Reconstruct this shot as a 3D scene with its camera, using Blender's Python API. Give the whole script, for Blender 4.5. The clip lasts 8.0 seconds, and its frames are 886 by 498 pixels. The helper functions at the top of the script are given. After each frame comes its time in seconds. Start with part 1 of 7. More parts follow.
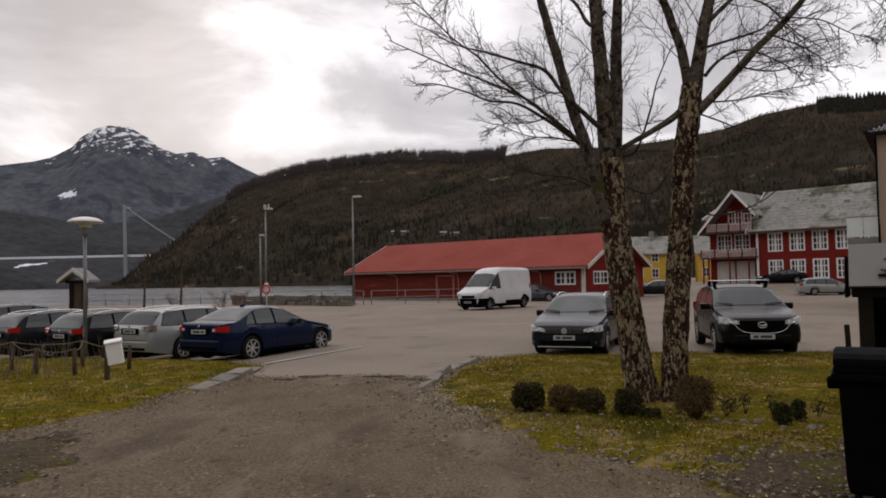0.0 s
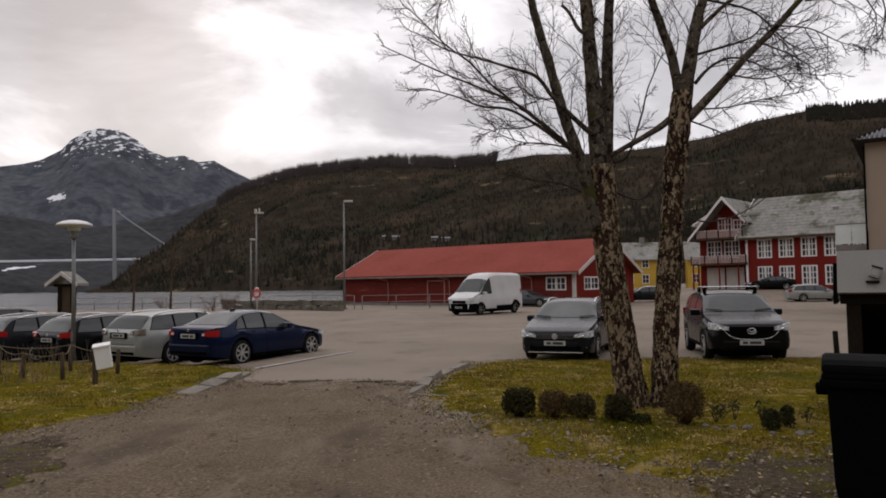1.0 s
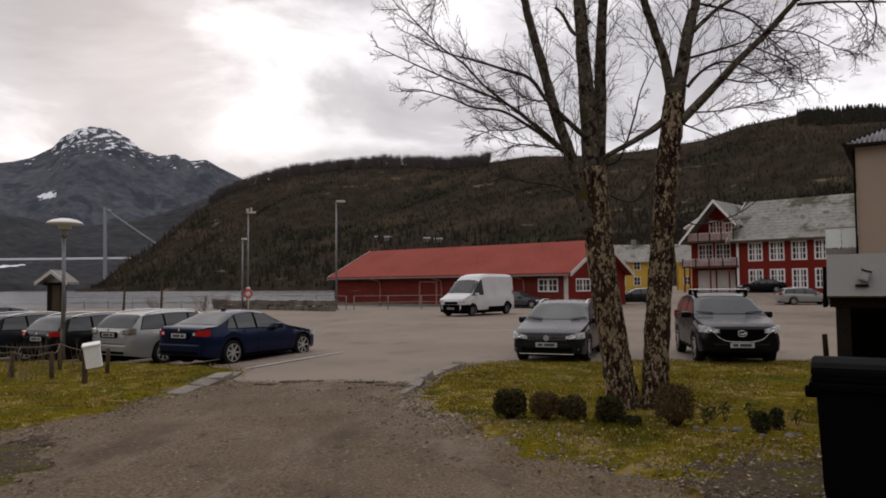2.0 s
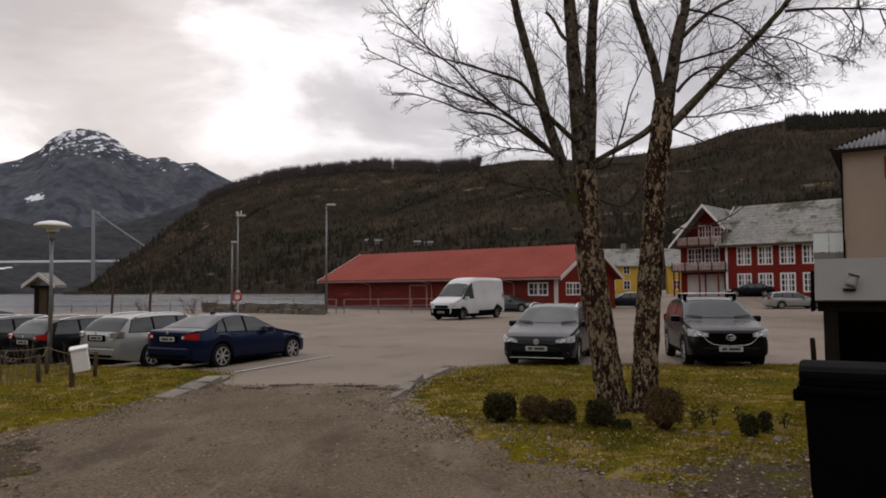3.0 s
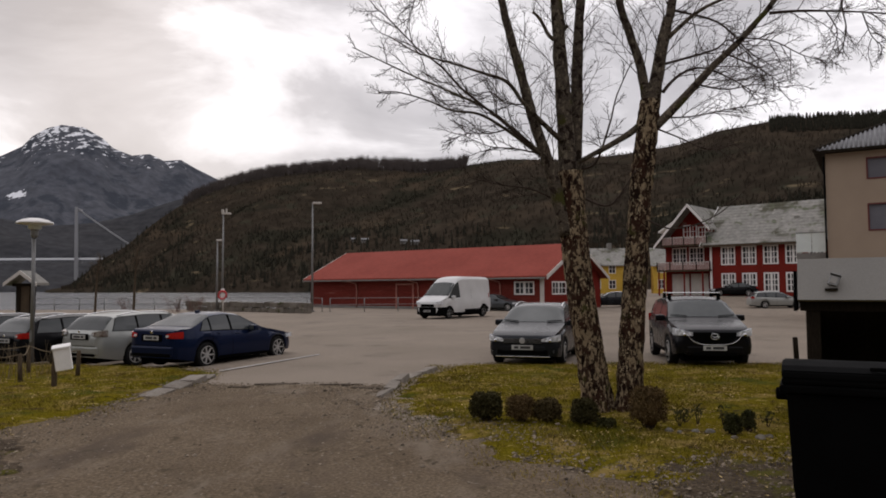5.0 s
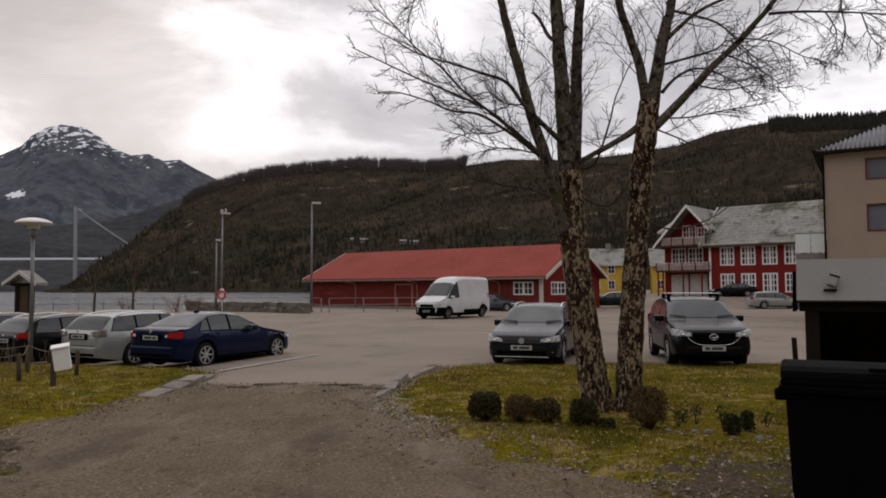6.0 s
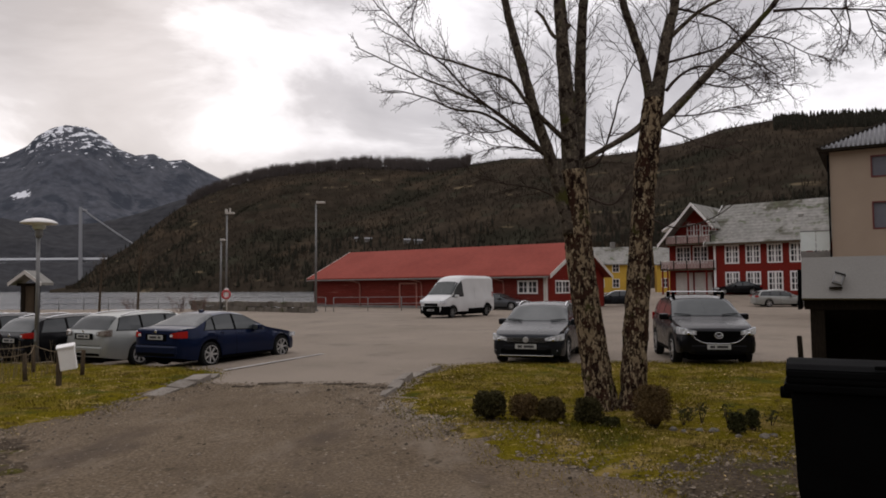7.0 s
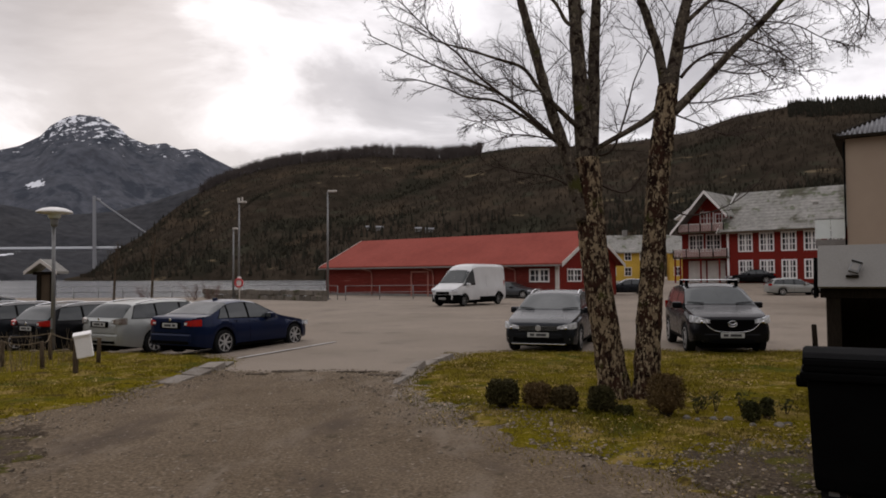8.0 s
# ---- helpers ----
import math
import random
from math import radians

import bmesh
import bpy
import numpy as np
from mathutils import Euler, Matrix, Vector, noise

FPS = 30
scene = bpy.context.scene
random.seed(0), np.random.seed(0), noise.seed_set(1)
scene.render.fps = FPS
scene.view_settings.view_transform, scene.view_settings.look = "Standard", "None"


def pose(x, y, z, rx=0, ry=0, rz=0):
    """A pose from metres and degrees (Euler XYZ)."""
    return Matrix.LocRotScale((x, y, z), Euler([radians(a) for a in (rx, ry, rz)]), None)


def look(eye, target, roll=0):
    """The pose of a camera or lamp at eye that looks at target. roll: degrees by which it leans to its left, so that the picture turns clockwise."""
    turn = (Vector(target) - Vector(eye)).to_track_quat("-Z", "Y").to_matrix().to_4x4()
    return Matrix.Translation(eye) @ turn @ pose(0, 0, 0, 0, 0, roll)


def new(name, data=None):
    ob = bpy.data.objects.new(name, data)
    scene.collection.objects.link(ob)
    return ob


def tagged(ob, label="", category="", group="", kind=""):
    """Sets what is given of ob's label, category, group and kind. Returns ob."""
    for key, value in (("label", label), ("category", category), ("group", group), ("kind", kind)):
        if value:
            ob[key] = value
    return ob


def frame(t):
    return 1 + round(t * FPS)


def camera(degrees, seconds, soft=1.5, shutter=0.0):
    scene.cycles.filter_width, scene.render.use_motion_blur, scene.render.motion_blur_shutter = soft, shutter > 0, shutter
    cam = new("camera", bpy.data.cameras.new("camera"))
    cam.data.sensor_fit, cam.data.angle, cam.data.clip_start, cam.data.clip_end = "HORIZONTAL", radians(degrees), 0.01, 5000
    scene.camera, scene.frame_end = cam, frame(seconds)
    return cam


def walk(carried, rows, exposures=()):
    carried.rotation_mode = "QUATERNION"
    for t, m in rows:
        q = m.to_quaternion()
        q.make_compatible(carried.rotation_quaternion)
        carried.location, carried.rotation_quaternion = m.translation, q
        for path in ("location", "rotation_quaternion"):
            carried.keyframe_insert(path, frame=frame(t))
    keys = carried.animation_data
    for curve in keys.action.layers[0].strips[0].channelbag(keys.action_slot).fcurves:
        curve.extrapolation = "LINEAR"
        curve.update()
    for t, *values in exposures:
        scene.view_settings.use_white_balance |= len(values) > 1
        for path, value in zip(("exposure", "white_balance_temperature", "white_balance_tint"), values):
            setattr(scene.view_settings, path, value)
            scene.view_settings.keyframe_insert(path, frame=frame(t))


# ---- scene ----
# camera: one standing turn, eye 1.9 m above the parking lot
cam = camera(63.5, 8.0, soft=1.8)
TURNS = [  # seconds, sideways shift, yaw, pitch, roll
    (0.0, 0, 3.20, 2.51, 1.08), (0.5, 0, 2.97, 2.77, 1.12), (1.0, 0, 2.48, 2.90, 0.85),
    (2.5, 0, 1.52, 3.09, 0.45), (3.0, 0, 1.07, 3.25, 0.40), (3.5, 0, 0.52, 3.16, 0.27),
    (4.0, 0, -0.28, 3.22, 0.28), (4.5, 0, 0.0, 3.15, 0.30), (6.0, 0, -0.09, 3.17, 0.22),
    (6.5, 0, 0.15, 3.08, 0.27), (7.0, 0, 0.25, 3.09, 0.37), (7.5, -0.01, 0.42, 2.65, 0.29),
    (8.0, -0.025, 1.15, 2.17, 0.39)]
walk(cam, [(t, pose(x, 0, 1.9, 90 + p, r, y)) for t, x, y, p, r in TURNS], exposures=[(0.0, 0.05, 6540, 13), (8.0, 0.05, 6540, 13)])

# ---------------------------------------------------------------- sky and sun
SUN_AZ, SUN_EL = -25.0, 22.0          # degrees right of +y, above the horizon; veiled by cloud
SUN_DIR = Vector((math.sin(radians(SUN_AZ)) * math.cos(radians(SUN_EL)),
                  math.cos(radians(SUN_AZ)) * math.cos(radians(SUN_EL)), math.sin(radians(SUN_EL))))


def make_world():
    w = bpy.data.worlds.new("overcast_sky")
    scene.world = w
    w.use_nodes = True
    nt = w.node_tree
    nt.nodes.clear()
    N = nt.nodes.new
    out, bg = N("ShaderNodeOutputWorld"), N("ShaderNodeBackground")
    sky = N("ShaderNodeTexSky")
    sky.sky_type, sky.sun_disc = "NISHITA", False
    sky.sun_elevation, sky.sun_rotation = radians(SUN_EL), radians(SUN_AZ)
    dim = N("ShaderNodeVectorMath"); dim.operation = "SCALE"; dim.inputs[3].default_value = 0.1
    tc = N("ShaderNodeTexCoord")
    mp = N("ShaderNodeMapping"); mp.inputs["Scale"].default_value = (1.0, 1.0, 2.6)
    mp.inputs["Location"].default_value = (0.35, 0.2, 0.75)
    n1 = N("ShaderNodeTexNoise"); n1.inputs["Scale"].default_value = 2.6; n1.inputs["Detail"].default_value = 7.0
    n1.inputs["Roughness"].default_value = 0.54; n1.inputs["Distortion"].default_value = 0.4
    dot = N("ShaderNodeVectorMath"); dot.operation = "DOT_PRODUCT"; dot.inputs[1].default_value = SUN_DIR
    glow = N("ShaderNodeMapRange"); glow.interpolation_type = "SMOOTHSTEP"
    glow.inputs["From Min"].default_value = 0.55; glow.inputs["From Max"].default_value = 1.0
    glow.inputs["To Min"].default_value = 0.015; glow.inputs["To Max"].default_value = 0.085
    add = N("ShaderNodeMath"); add.operation = "ADD"
    ramp = N("ShaderNodeValToRGB")
    e = ramp.color_ramp.elements
    e[0].position, e[0].color = 0.38, (0.42, 0.408, 0.425, 1)
    e[1].position, e[1].color = 0.70, (1.20, 1.178, 1.195, 1)
    m = e.new(0.56); m.color = (0.63, 0.612, 0.628, 1)
    mix = N("ShaderNodeMix"); mix.data_type = "RGBA"; mix.inputs["Factor"].default_value = 0.92
    L = nt.links.new
    L(tc.outputs["Generated"], mp.inputs["Vector"]); L(mp.outputs[0], n1.inputs["Vector"])
    L(tc.outputs["Generated"], dot.inputs[0]); L(dot.outputs["Value"], glow.inputs["Value"])
    L(n1.outputs[0], add.inputs[0]); L(glow.outputs[0], add.inputs[1])
    L(add.outputs[0], ramp.inputs[0])
    L(sky.outputs[0], dim.inputs[0])
    L(dim.outputs[0], mix.inputs[6]); L(ramp.outputs[0], mix.inputs[7])
    # an overcast sky is brightest overhead
    sep = N("ShaderNodeSeparateXYZ")
    top = N("ShaderNodeMapRange")
    top.inputs["From Min"].default_value, top.inputs["From Max"].default_value = 0.38, 1.0
    top.inputs["To Min"].default_value, top.inputs["To Max"].default_value = 1.0, 1.75
    L(tc.outputs["Generated"], sep.inputs[0]); L(sep.outputs["Z"], top.inputs["Value"]); L(top.outputs[0], bg.inputs[1])
    L(mix.outputs[2], bg.inputs[0]); L(bg.outputs[0], out.inputs[0])


make_world()
sun_data = bpy.data.lights.new("sun", "SUN")
sun_data.energy, sun_data.angle, sun_data.color = 0.55, radians(95), (1.0, 0.96, 0.92)
sun = new("sun", sun_data)
sun.matrix_world = look(SUN_DIR * 50, (0, 0, 0))

# ---------------------------------------------------------------- materials


def material(name, c1, c2=None, scale=3.0, rough=0.75, metal=0.0, bump=0.0, bscale=60.0, c3=None, spread=0.25,
             stretch=(1, 1, 1), fine=0.3, coat=0.0, island=0.0, spec=0.5, bdist=0.02):
    """Two-scale procedural surface: broad patches c1/c2(/c3), finer grain on top, and relief."""
    m = bpy.data.materials.new(name)
    m.use_nodes = True
    nt = m.node_tree
    b = nt.nodes["Principled BSDF"]
    N, L = nt.nodes.new, nt.links.new
    c2 = c2 or tuple(0.75 * c for c in c1)
    if rough >= 0.7:
        spec = min(spec, 0.04)
    tc = N("ShaderNodeTexCoord")
    mp = N("ShaderNodeMapping"); mp.inputs["Scale"].default_value = stretch
    L(tc.outputs["Object"], mp.inputs["Vector"])
    na = N("ShaderNodeTexNoise"); na.inputs["Scale"].default_value = scale; na.inputs["Detail"].default_value = 5.0
    L(mp.outputs[0], na.inputs["Vector"])
    ra = N("ShaderNodeValToRGB")
    e = ra.color_ramp.elements
    e[0].position, e[0].color = 0.5 - spread, (*c1, 1)
    e[1].position, e[1].color = 0.5 + spread, (*c2, 1)
    if c3:
        k = e.new(0.5); k.color = (*c3, 1)
    L(na.outputs[0], ra.inputs[0])
    nb = N("ShaderNodeTexNoise"); nb.inputs["Scale"].default_value = bscale; nb.inputs["Detail"].default_value = 3.0
    L(mp.outputs[0], nb.inputs["Vector"])
    mr = N("ShaderNodeMapRange")
    mr.inputs["From Min"].default_value, mr.inputs["From Max"].default_value = 0.3, 0.7
    mr.inputs["To Min"].default_value, mr.inputs["To Max"].default_value = 1 - fine, 1 + fine
    L(nb.outputs[0], mr.inputs["Value"])
    mul = N("ShaderNodeVectorMath"); mul.operation = "SCALE"
    L(ra.outputs[0], mul.inputs[0]); L(mr.outputs[0], mul.inputs[3])
    col = mul.outputs[0]
    if island:
        gi = N("ShaderNodeNewGeometry")
        oi = N("ShaderNodeObjectInfo")
        ad = N("ShaderNodeMath"); ad.operation = "ADD"
        fr = N("ShaderNodeMath"); fr.operation = "FRACT"
        L(gi.outputs["Random Per Island"], ad.inputs[0]); L(oi.outputs["Random"], ad.inputs[1]); L(ad.outputs[0], fr.inputs[0])
        m2 = N("ShaderNodeMapRange")
        m2.inputs["To Min"].default_value, m2.inputs["To Max"].default_value = 1 - island, 1 + island
        L(fr.outputs[0], m2.inputs["Value"])
        mu2 = N("ShaderNodeVectorMath"); mu2.operation = "SCALE"
        L(col, mu2.inputs[0]); L(m2.outputs[0], mu2.inputs[3])
        col = mu2.outputs[0]
    L(col, b.inputs["Base Color"])
    b.inputs["Metallic"].default_value = metal
    b.inputs["Coat Weight"].default_value = coat
    b.inputs["Coat Roughness"].default_value = 0.06
    b.inputs["Specular IOR Level"].default_value = spec
    r2 = N("ShaderNodeMapRange")
    r2.inputs["To Min"].default_value, r2.inputs["To Max"].default_value = max(0.02, rough - 0.1), min(1, rough + 0.1)
    L(na.outputs[0], r2.inputs["Value"]); L(r2.outputs[0], b.inputs["Roughness"])
    if bump:
        bp = N("ShaderNodeBump"); bp.inputs["Strength"].default_value = bump; bp.inputs["Distance"].default_value = bdist
        L(nb.outputs[0], bp.inputs["Height"]); L(bp.outputs[0], b.inputs["Normal"])
    return m


def layer(m, colour, scale, lo, hi, stretch=(1, 1, 1), offset=(0, 0, 0), detail=6.0):
    """Adds patches of another colour (moss, lichen, stains, worn spots) on top of a material's base colour."""
    nt = m.node_tree
    b = nt.nodes["Principled BSDF"]
    N, L = nt.nodes.new, nt.links.new
    src = b.inputs["Base Color"].links[0].from_socket
    tc, mp = N("ShaderNodeTexCoord"), N("ShaderNodeMapping")
    mp.inputs["Scale"].default_value, mp.inputs["Location"].default_value = stretch, offset
    n = N("ShaderNodeTexNoise"); n.inputs["Scale"].default_value = scale; n.inputs["Detail"].default_value = detail
    n.inputs["Roughness"].default_value = 0.6
    r = N("ShaderNodeMapRange"); r.interpolation_type = "SMOOTHSTEP"
    r.inputs["From Min"].default_value, r.inputs["From Max"].default_value = lo, hi
    x = N("ShaderNodeMix"); x.data_type = "RGBA"
    L(tc.outputs["Object"], mp.inputs[0]); L(mp.outputs[0], n.inputs["Vector"]); L(n.outputs[0], r.inputs["Value"])
    L(r.outputs[0], x.inputs["Factor"]); L(src, x.inputs[6]); x.inputs[7].default_value = (*colour, 1)
    L(x.outputs[2], b.inputs["Base Color"])
    return m


def ribs(m, axis, per_metre, strength=0.6, depth=0.02):
    """Board or sheet joints as relief along one axis."""
    nt = m.node_tree
    b = nt.nodes["Principled BSDF"]
    N, L = nt.nodes.new, nt.links.new
    tc = N("ShaderNodeTexCoord")
    w = N("ShaderNodeTexWave"); w.wave_type, w.bands_direction, w.wave_profile = "BANDS", axis, "SAW"
    w.inputs["Scale"].default_value = per_metre * 0.314
    w.inputs["Distortion"].default_value = 0.15
    bp = N("ShaderNodeBump"); bp.inputs["Strength"].default_value = strength; bp.inputs["Distance"].default_value = depth
    L(tc.outputs["Object"], w.inputs["Vector"]); L(w.outputs[1], bp.inputs["Height"])
    if b.inputs["Normal"].links:
        L(b.inputs["Normal"].links[0].from_socket, bp.inputs["Normal"])
    L(bp.outputs[0], b.inputs["Normal"])
    return m


ASPHALT = material("asphalt", (0.196, 0.162, 0.127), (0.262, 0.220, 0.178), 0.25, 0.85, bump=0.5, bscale=45, fine=0.22)
layer(ASPHALT, (0.168, 0.140, 0.114), 0.5, 0.54, 0.70, offset=(3, 7, 0))
layer(ASPHALT, (0.27, 0.225, 0.172), 2.5, 0.60, 0.72, offset=(9, 1, 0))
GRAVEL = material("gravel_drive", (0.104, 0.077, 0.050), (0.158, 0.121, 0.083), 0.7, 0.95, bump=0.9, bscale=30, fine=0.42)
layer(GRAVEL, (0.088, 0.067, 0.049), 0.8, 0.50, 0.68, stretch=(1.3, 0.5, 1))
layer(GRAVEL, (0.185, 0.148, 0.110), 0.7, 0.52, 0.70, stretch=(1.3, 0.45, 1), offset=(5, 2, 0))
layer(GRAVEL, (0.20, 0.165, 0.128), 16, 0.60, 0.70)
layer(GRAVEL, (0.05, 0.038, 0.027), 11, 0.64, 0.72, offset=(3, 3, 0))
layer(GRAVEL, (0.075, 0.058, 0.038), 3.0, 0.60, 0.70, stretch=(1, 0.6, 1), offset=(8, 3, 0))
PEBBLE = material("pebble_stone", (0.10, 0.079, 0.058), (0.23, 0.19, 0.145), 20, 0.9, island=0.7)
LAWN = material("lawn_turf", (0.106, 0.086, 0.009), (0.138, 0.101, 0.013), 1.1, 0.95, spec=0.0, bump=1.0, bscale=30, c3=(0.112, 0.09, 0.008), fine=0.45)
layer(LAWN, (0.21, 0.15, 0.05), 1.7, 0.49, 0.64)
layer(LAWN, (0.30, 0.235, 0.075), 7.0, 0.60, 0.67, stretch=(0.6, 1, 1), offset=(2, 4, 0))
layer(LAWN, (0.035, 0.030, 0.010), 5.0, 0.60, 0.68, offset=(8, 1, 0))
layer(LAWN, (0.052, 0.036, 0.018), 2.6, 0.56, 0.68, offset=(5, 2, 0))
layer(LAWN, (0.055, 0.06, 0.012), 0.8, 0.52, 0.68, offset=(1, 9, 0))
BLADE = material("grass_blade", (0.098, 0.087, 0.008), (0.225, 0.165, 0.040), 0.8, 0.85, island=0.6, spread=0.2, spec=0.0)
WATER = material("fjord_water", (0.075, 0.082, 0.088), (0.10, 0.107, 0.113), 0.02, 0.2, spec=0.5, bump=0.35, bscale=0.9, stretch=(0.35, 1.0, 1), fine=0.1)
KERB = material("kerb_granite", (0.25, 0.225, 0.195), (0.165, 0.142, 0.118), 5, 0.85, bump=0.6, bscale=50, island=0.2)
STONE = material("quay_stone", (0.12, 0.105, 0.085), (0.19, 0.17, 0.145), 3, 0.9, bump=0.8, bscale=20, island=0.25)
layer(STONE, (0.06, 0.06, 0.025), 1.5, 0.55, 0.65)
CONCRETE = material("concrete", (0.25, 0.24, 0.22), (0.18, 0.17, 0.16), 2, 0.9, bump=0.4)
PAINT_LINE = material("road_paint", (0.5, 0.49, 0.47), (0.3, 0.29, 0.28), 6, 0.8, fine=0.3)
BARK = material("tree_bark", (0.026, 0.015, 0.010), (0.060, 0.038, 0.025), 14, 0.95, bump=1.0, bscale=55, stretch=(1, 1, 0.6), fine=0.5)
layer(BARK, (0.25, 0.190, 0.118), 17, 0.48, 0.53, stretch=(1, 1, 0.5))

layer(BARK, (0.016, 0.009, 0.007), 13, 0.52, 0.56, stretch=(1, 1, 0.4), offset=(4, 4, 4))
layer(BARK, (0.040, 0.020, 0.013), 4.5, 0.50, 0.62, offset=(9, 4, 1))
layer(BARK, (0.36, 0.29, 0.185), 24, 0.58, 0.62, stretch=(1, 1, 0.6), offset=(7, 1, 2))
layer(BARK, (0.055, 0.052, 0.016), 3.0, 0.58, 0.68, offset=(1, 6, 2))
BARK_SMOOTH = material("limb_bark", (0.055, 0.044, 0.034), (0.115, 0.095, 0.072), 6, 0.9, bump=0.8, bscale=40, fine=0.35)
layer(BARK_SMOOTH, (0.17, 0.145, 0.105), 18, 0.55, 0.60, stretch=(1, 1, 0.6))
layer(BARK_SMOOTH, (0.024, 0.017, 0.013), 9, 0.53, 0.59)
layer(BARK_SMOOTH, (0.06, 0.058, 0.018), 2.2, 0.58, 0.66, offset=(3, 1, 5))
TWIG = material("twig_bark", (0.040, 0.029, 0.024), (0.070, 0.052, 0.042), 3, 0.9)
BOX_LEAF = material("bush_leaf_dark", (0.036, 0.034, 0.014), (0.056, 0.046, 0.019), 5, 0.8, island=0.5, spec=0.1)
HEATH_LEAF = material("bush_leaf_brown", (0.085, 0.054, 0.024), (0.115, 0.078, 0.034), 5, 0.8, island=0.5, spec=0.1)
GREEN_LEAF = material("sprout_leaf", (0.034, 0.036, 0.013), (0.05, 0.046, 0.018), 5, 0.8, island=0.4, spec=0.1)
HILL = material("hill_forest_floor", (0.032, 0.026, 0.019), (0.046, 0.036, 0.026), 0.012, 0.95, spec=0.0, c3=(0.038, 0.030, 0.022), bscale=0.05, fine=0.35, bump=0.6, bdist=9.0)
FOREST = material("bare_forest", (0.052, 0.042, 0.032), (0.074, 0.058, 0.043), 0.02, 0.95, island=0.18, fine=0.2, spec=0.0)
for wood in (HILL, FOREST):
    layer(wood, (0.026, 0.024, 0.017), 0.007, 0.47, 0.62, stretch=(1, 1, 2.2), offset=(2, 2, 0))
    layer(wood, (0.060, 0.045, 0.031), 0.010, 0.53, 0.68, stretch=(1, 0.6, 2.5), offset=(7, 3, 0))
    layer(wood, (0.042, 0.040, 0.028), 0.022, 0.57, 0.68, stretch=(1, 1, 2), offset=(1, 8, 3))
    layer(wood, (0.125, 0.098, 0.062), 0.034, 0.63, 0.70, stretch=(0.7, 0.7, 2.5), offset=(4, 4, 9))
CONIFER = material("conifer_needles", (0.026, 0.025, 0.019), (0.037, 0.034, 0.025), 0.05, 0.95, island=0.2, spec=0.0)
# rock colours carry the blue-grey of distance haze; no haze is rendered
MOUNTAIN = material("mountain_rock_hazed", (0.066, 0.071, 0.085), (0.095, 0.099, 0.112), 0.004, 0.95, bscale=0.03, fine=0.25, stretch=(1, 1, 0.4), bump=0.7, bdist=16.0)
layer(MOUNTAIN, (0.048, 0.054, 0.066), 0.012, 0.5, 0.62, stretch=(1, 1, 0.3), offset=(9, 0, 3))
RED_WALL = material("red_boards", (0.20, 0.025, 0.018), (0.16, 0.022, 0.016), 0.6, 0.8, fine=0.15, bscale=9)
BARN_WALL = material("barn_boards", (0.19, 0.036, 0.027), (0.125, 0.027, 0.021), 0.5, 0.85, fine=0.2, bscale=5, stretch=(0.4, 0.4, 6))
layer(BARN_WALL, (0.27, 0.105, 0.080), 1.2, 0.57, 0.70, stretch=(0.4, 0.4, 7))
ribs(BARN_WALL, "Z", 5.5)
BARN_ROOF = material("barn_roof_sheet", (0.27, 0.060, 0.043), (0.22, 0.049, 0.036), 0.3, 0.72, fine=0.08, bscale=3)
FADED_RED = material("faded_red_trim", (0.42, 0.20, 0.16), (0.34, 0.15, 0.12), 2, 0.75)
WHITE = material("white_paint", (0.82, 0.80, 0.77), (0.74, 0.72, 0.69), 2, 0.6, fine=0.06)
WHITE_DIRTY = material("weathered_white_paint", (0.62, 0.59, 0.54), (0.5, 0.47, 0.43), 2, 0.7, fine=0.1)
SLATE = material("slate_roof", (0.21, 0.205, 0.185), (0.29, 0.28, 0.255), 0.5, 0.75, bump=0.5, bscale=3.0, fine=0.18)
layer(SLATE, (0.085, 0.082, 0.058), 0.33, 0.50, 0.66, offset=(0, 3, 1))
layer(SLATE, (0.12, 0.13, 0.085), 0.8, 0.54, 0.66, offset=(6, 3, 4))
layer(SLATE, (0.34, 0.32, 0.29), 1.6, 0.60, 0.70, offset=(5, 3, 1))
YELLOW_WALL = material("yellow_boards", (0.60, 0.39, 0.07), (0.52, 0.34, 0.06), 0.6, 0.8)
BEIGE_WALL = material("beige_render", (0.36, 0.285, 0.215), (0.32, 0.25, 0.19), 0.8, 0.9, bump=0.2, bscale=30, fine=0.06)
ROOF_TILE = material("grey_roof_tiles", (0.16, 0.16, 0.165), (0.11, 0.11, 0.115), 1.5, 0.6, fine=0.2, island=0.25)
DARK_WOOD = material("dark_stained_wood", (0.013, 0.010, 0.007), (0.022, 0.017, 0.012), 3, 0.75, bump=0.4, stretch=(1, 1, 0.2), fine=0.3)
BROWN_WOOD = material("weathered_wood", (0.10, 0.075, 0.05), (0.06, 0.045, 0.032), 4, 0.85, bump=0.5, stretch=(1, 1, 0.2), fine=0.3)
GREY_SHEET = material("grey_sheet_roof", (0.29, 0.28, 0.255), (0.25, 0.242, 0.225), 0.9, 0.6, fine=0.06, spec=0.2)
BLACK_PLASTIC = material("black_plastic", (0.0025, 0.0025, 0.0025), (0.004, 0.004, 0.004), 3, 0.65, fine=0.2, spec=0.015)
BIN_LID = material("bin_lid_plastic", (0.005, 0.0053, 0.0056), (0.004, 0.004, 0.004), 3, 0.68, spec=0.02, fine=0.15)
RUBBER = material("tyre_rubber", (0.014, 0.014, 0.014), (0.02, 0.02, 0.02), 8, 0.85)
ALLOY = material("wheel_alloy", (0.46, 0.45, 0.43), (0.36, 0.35, 0.34), 8, 0.4, metal=0.2, fine=0.05)
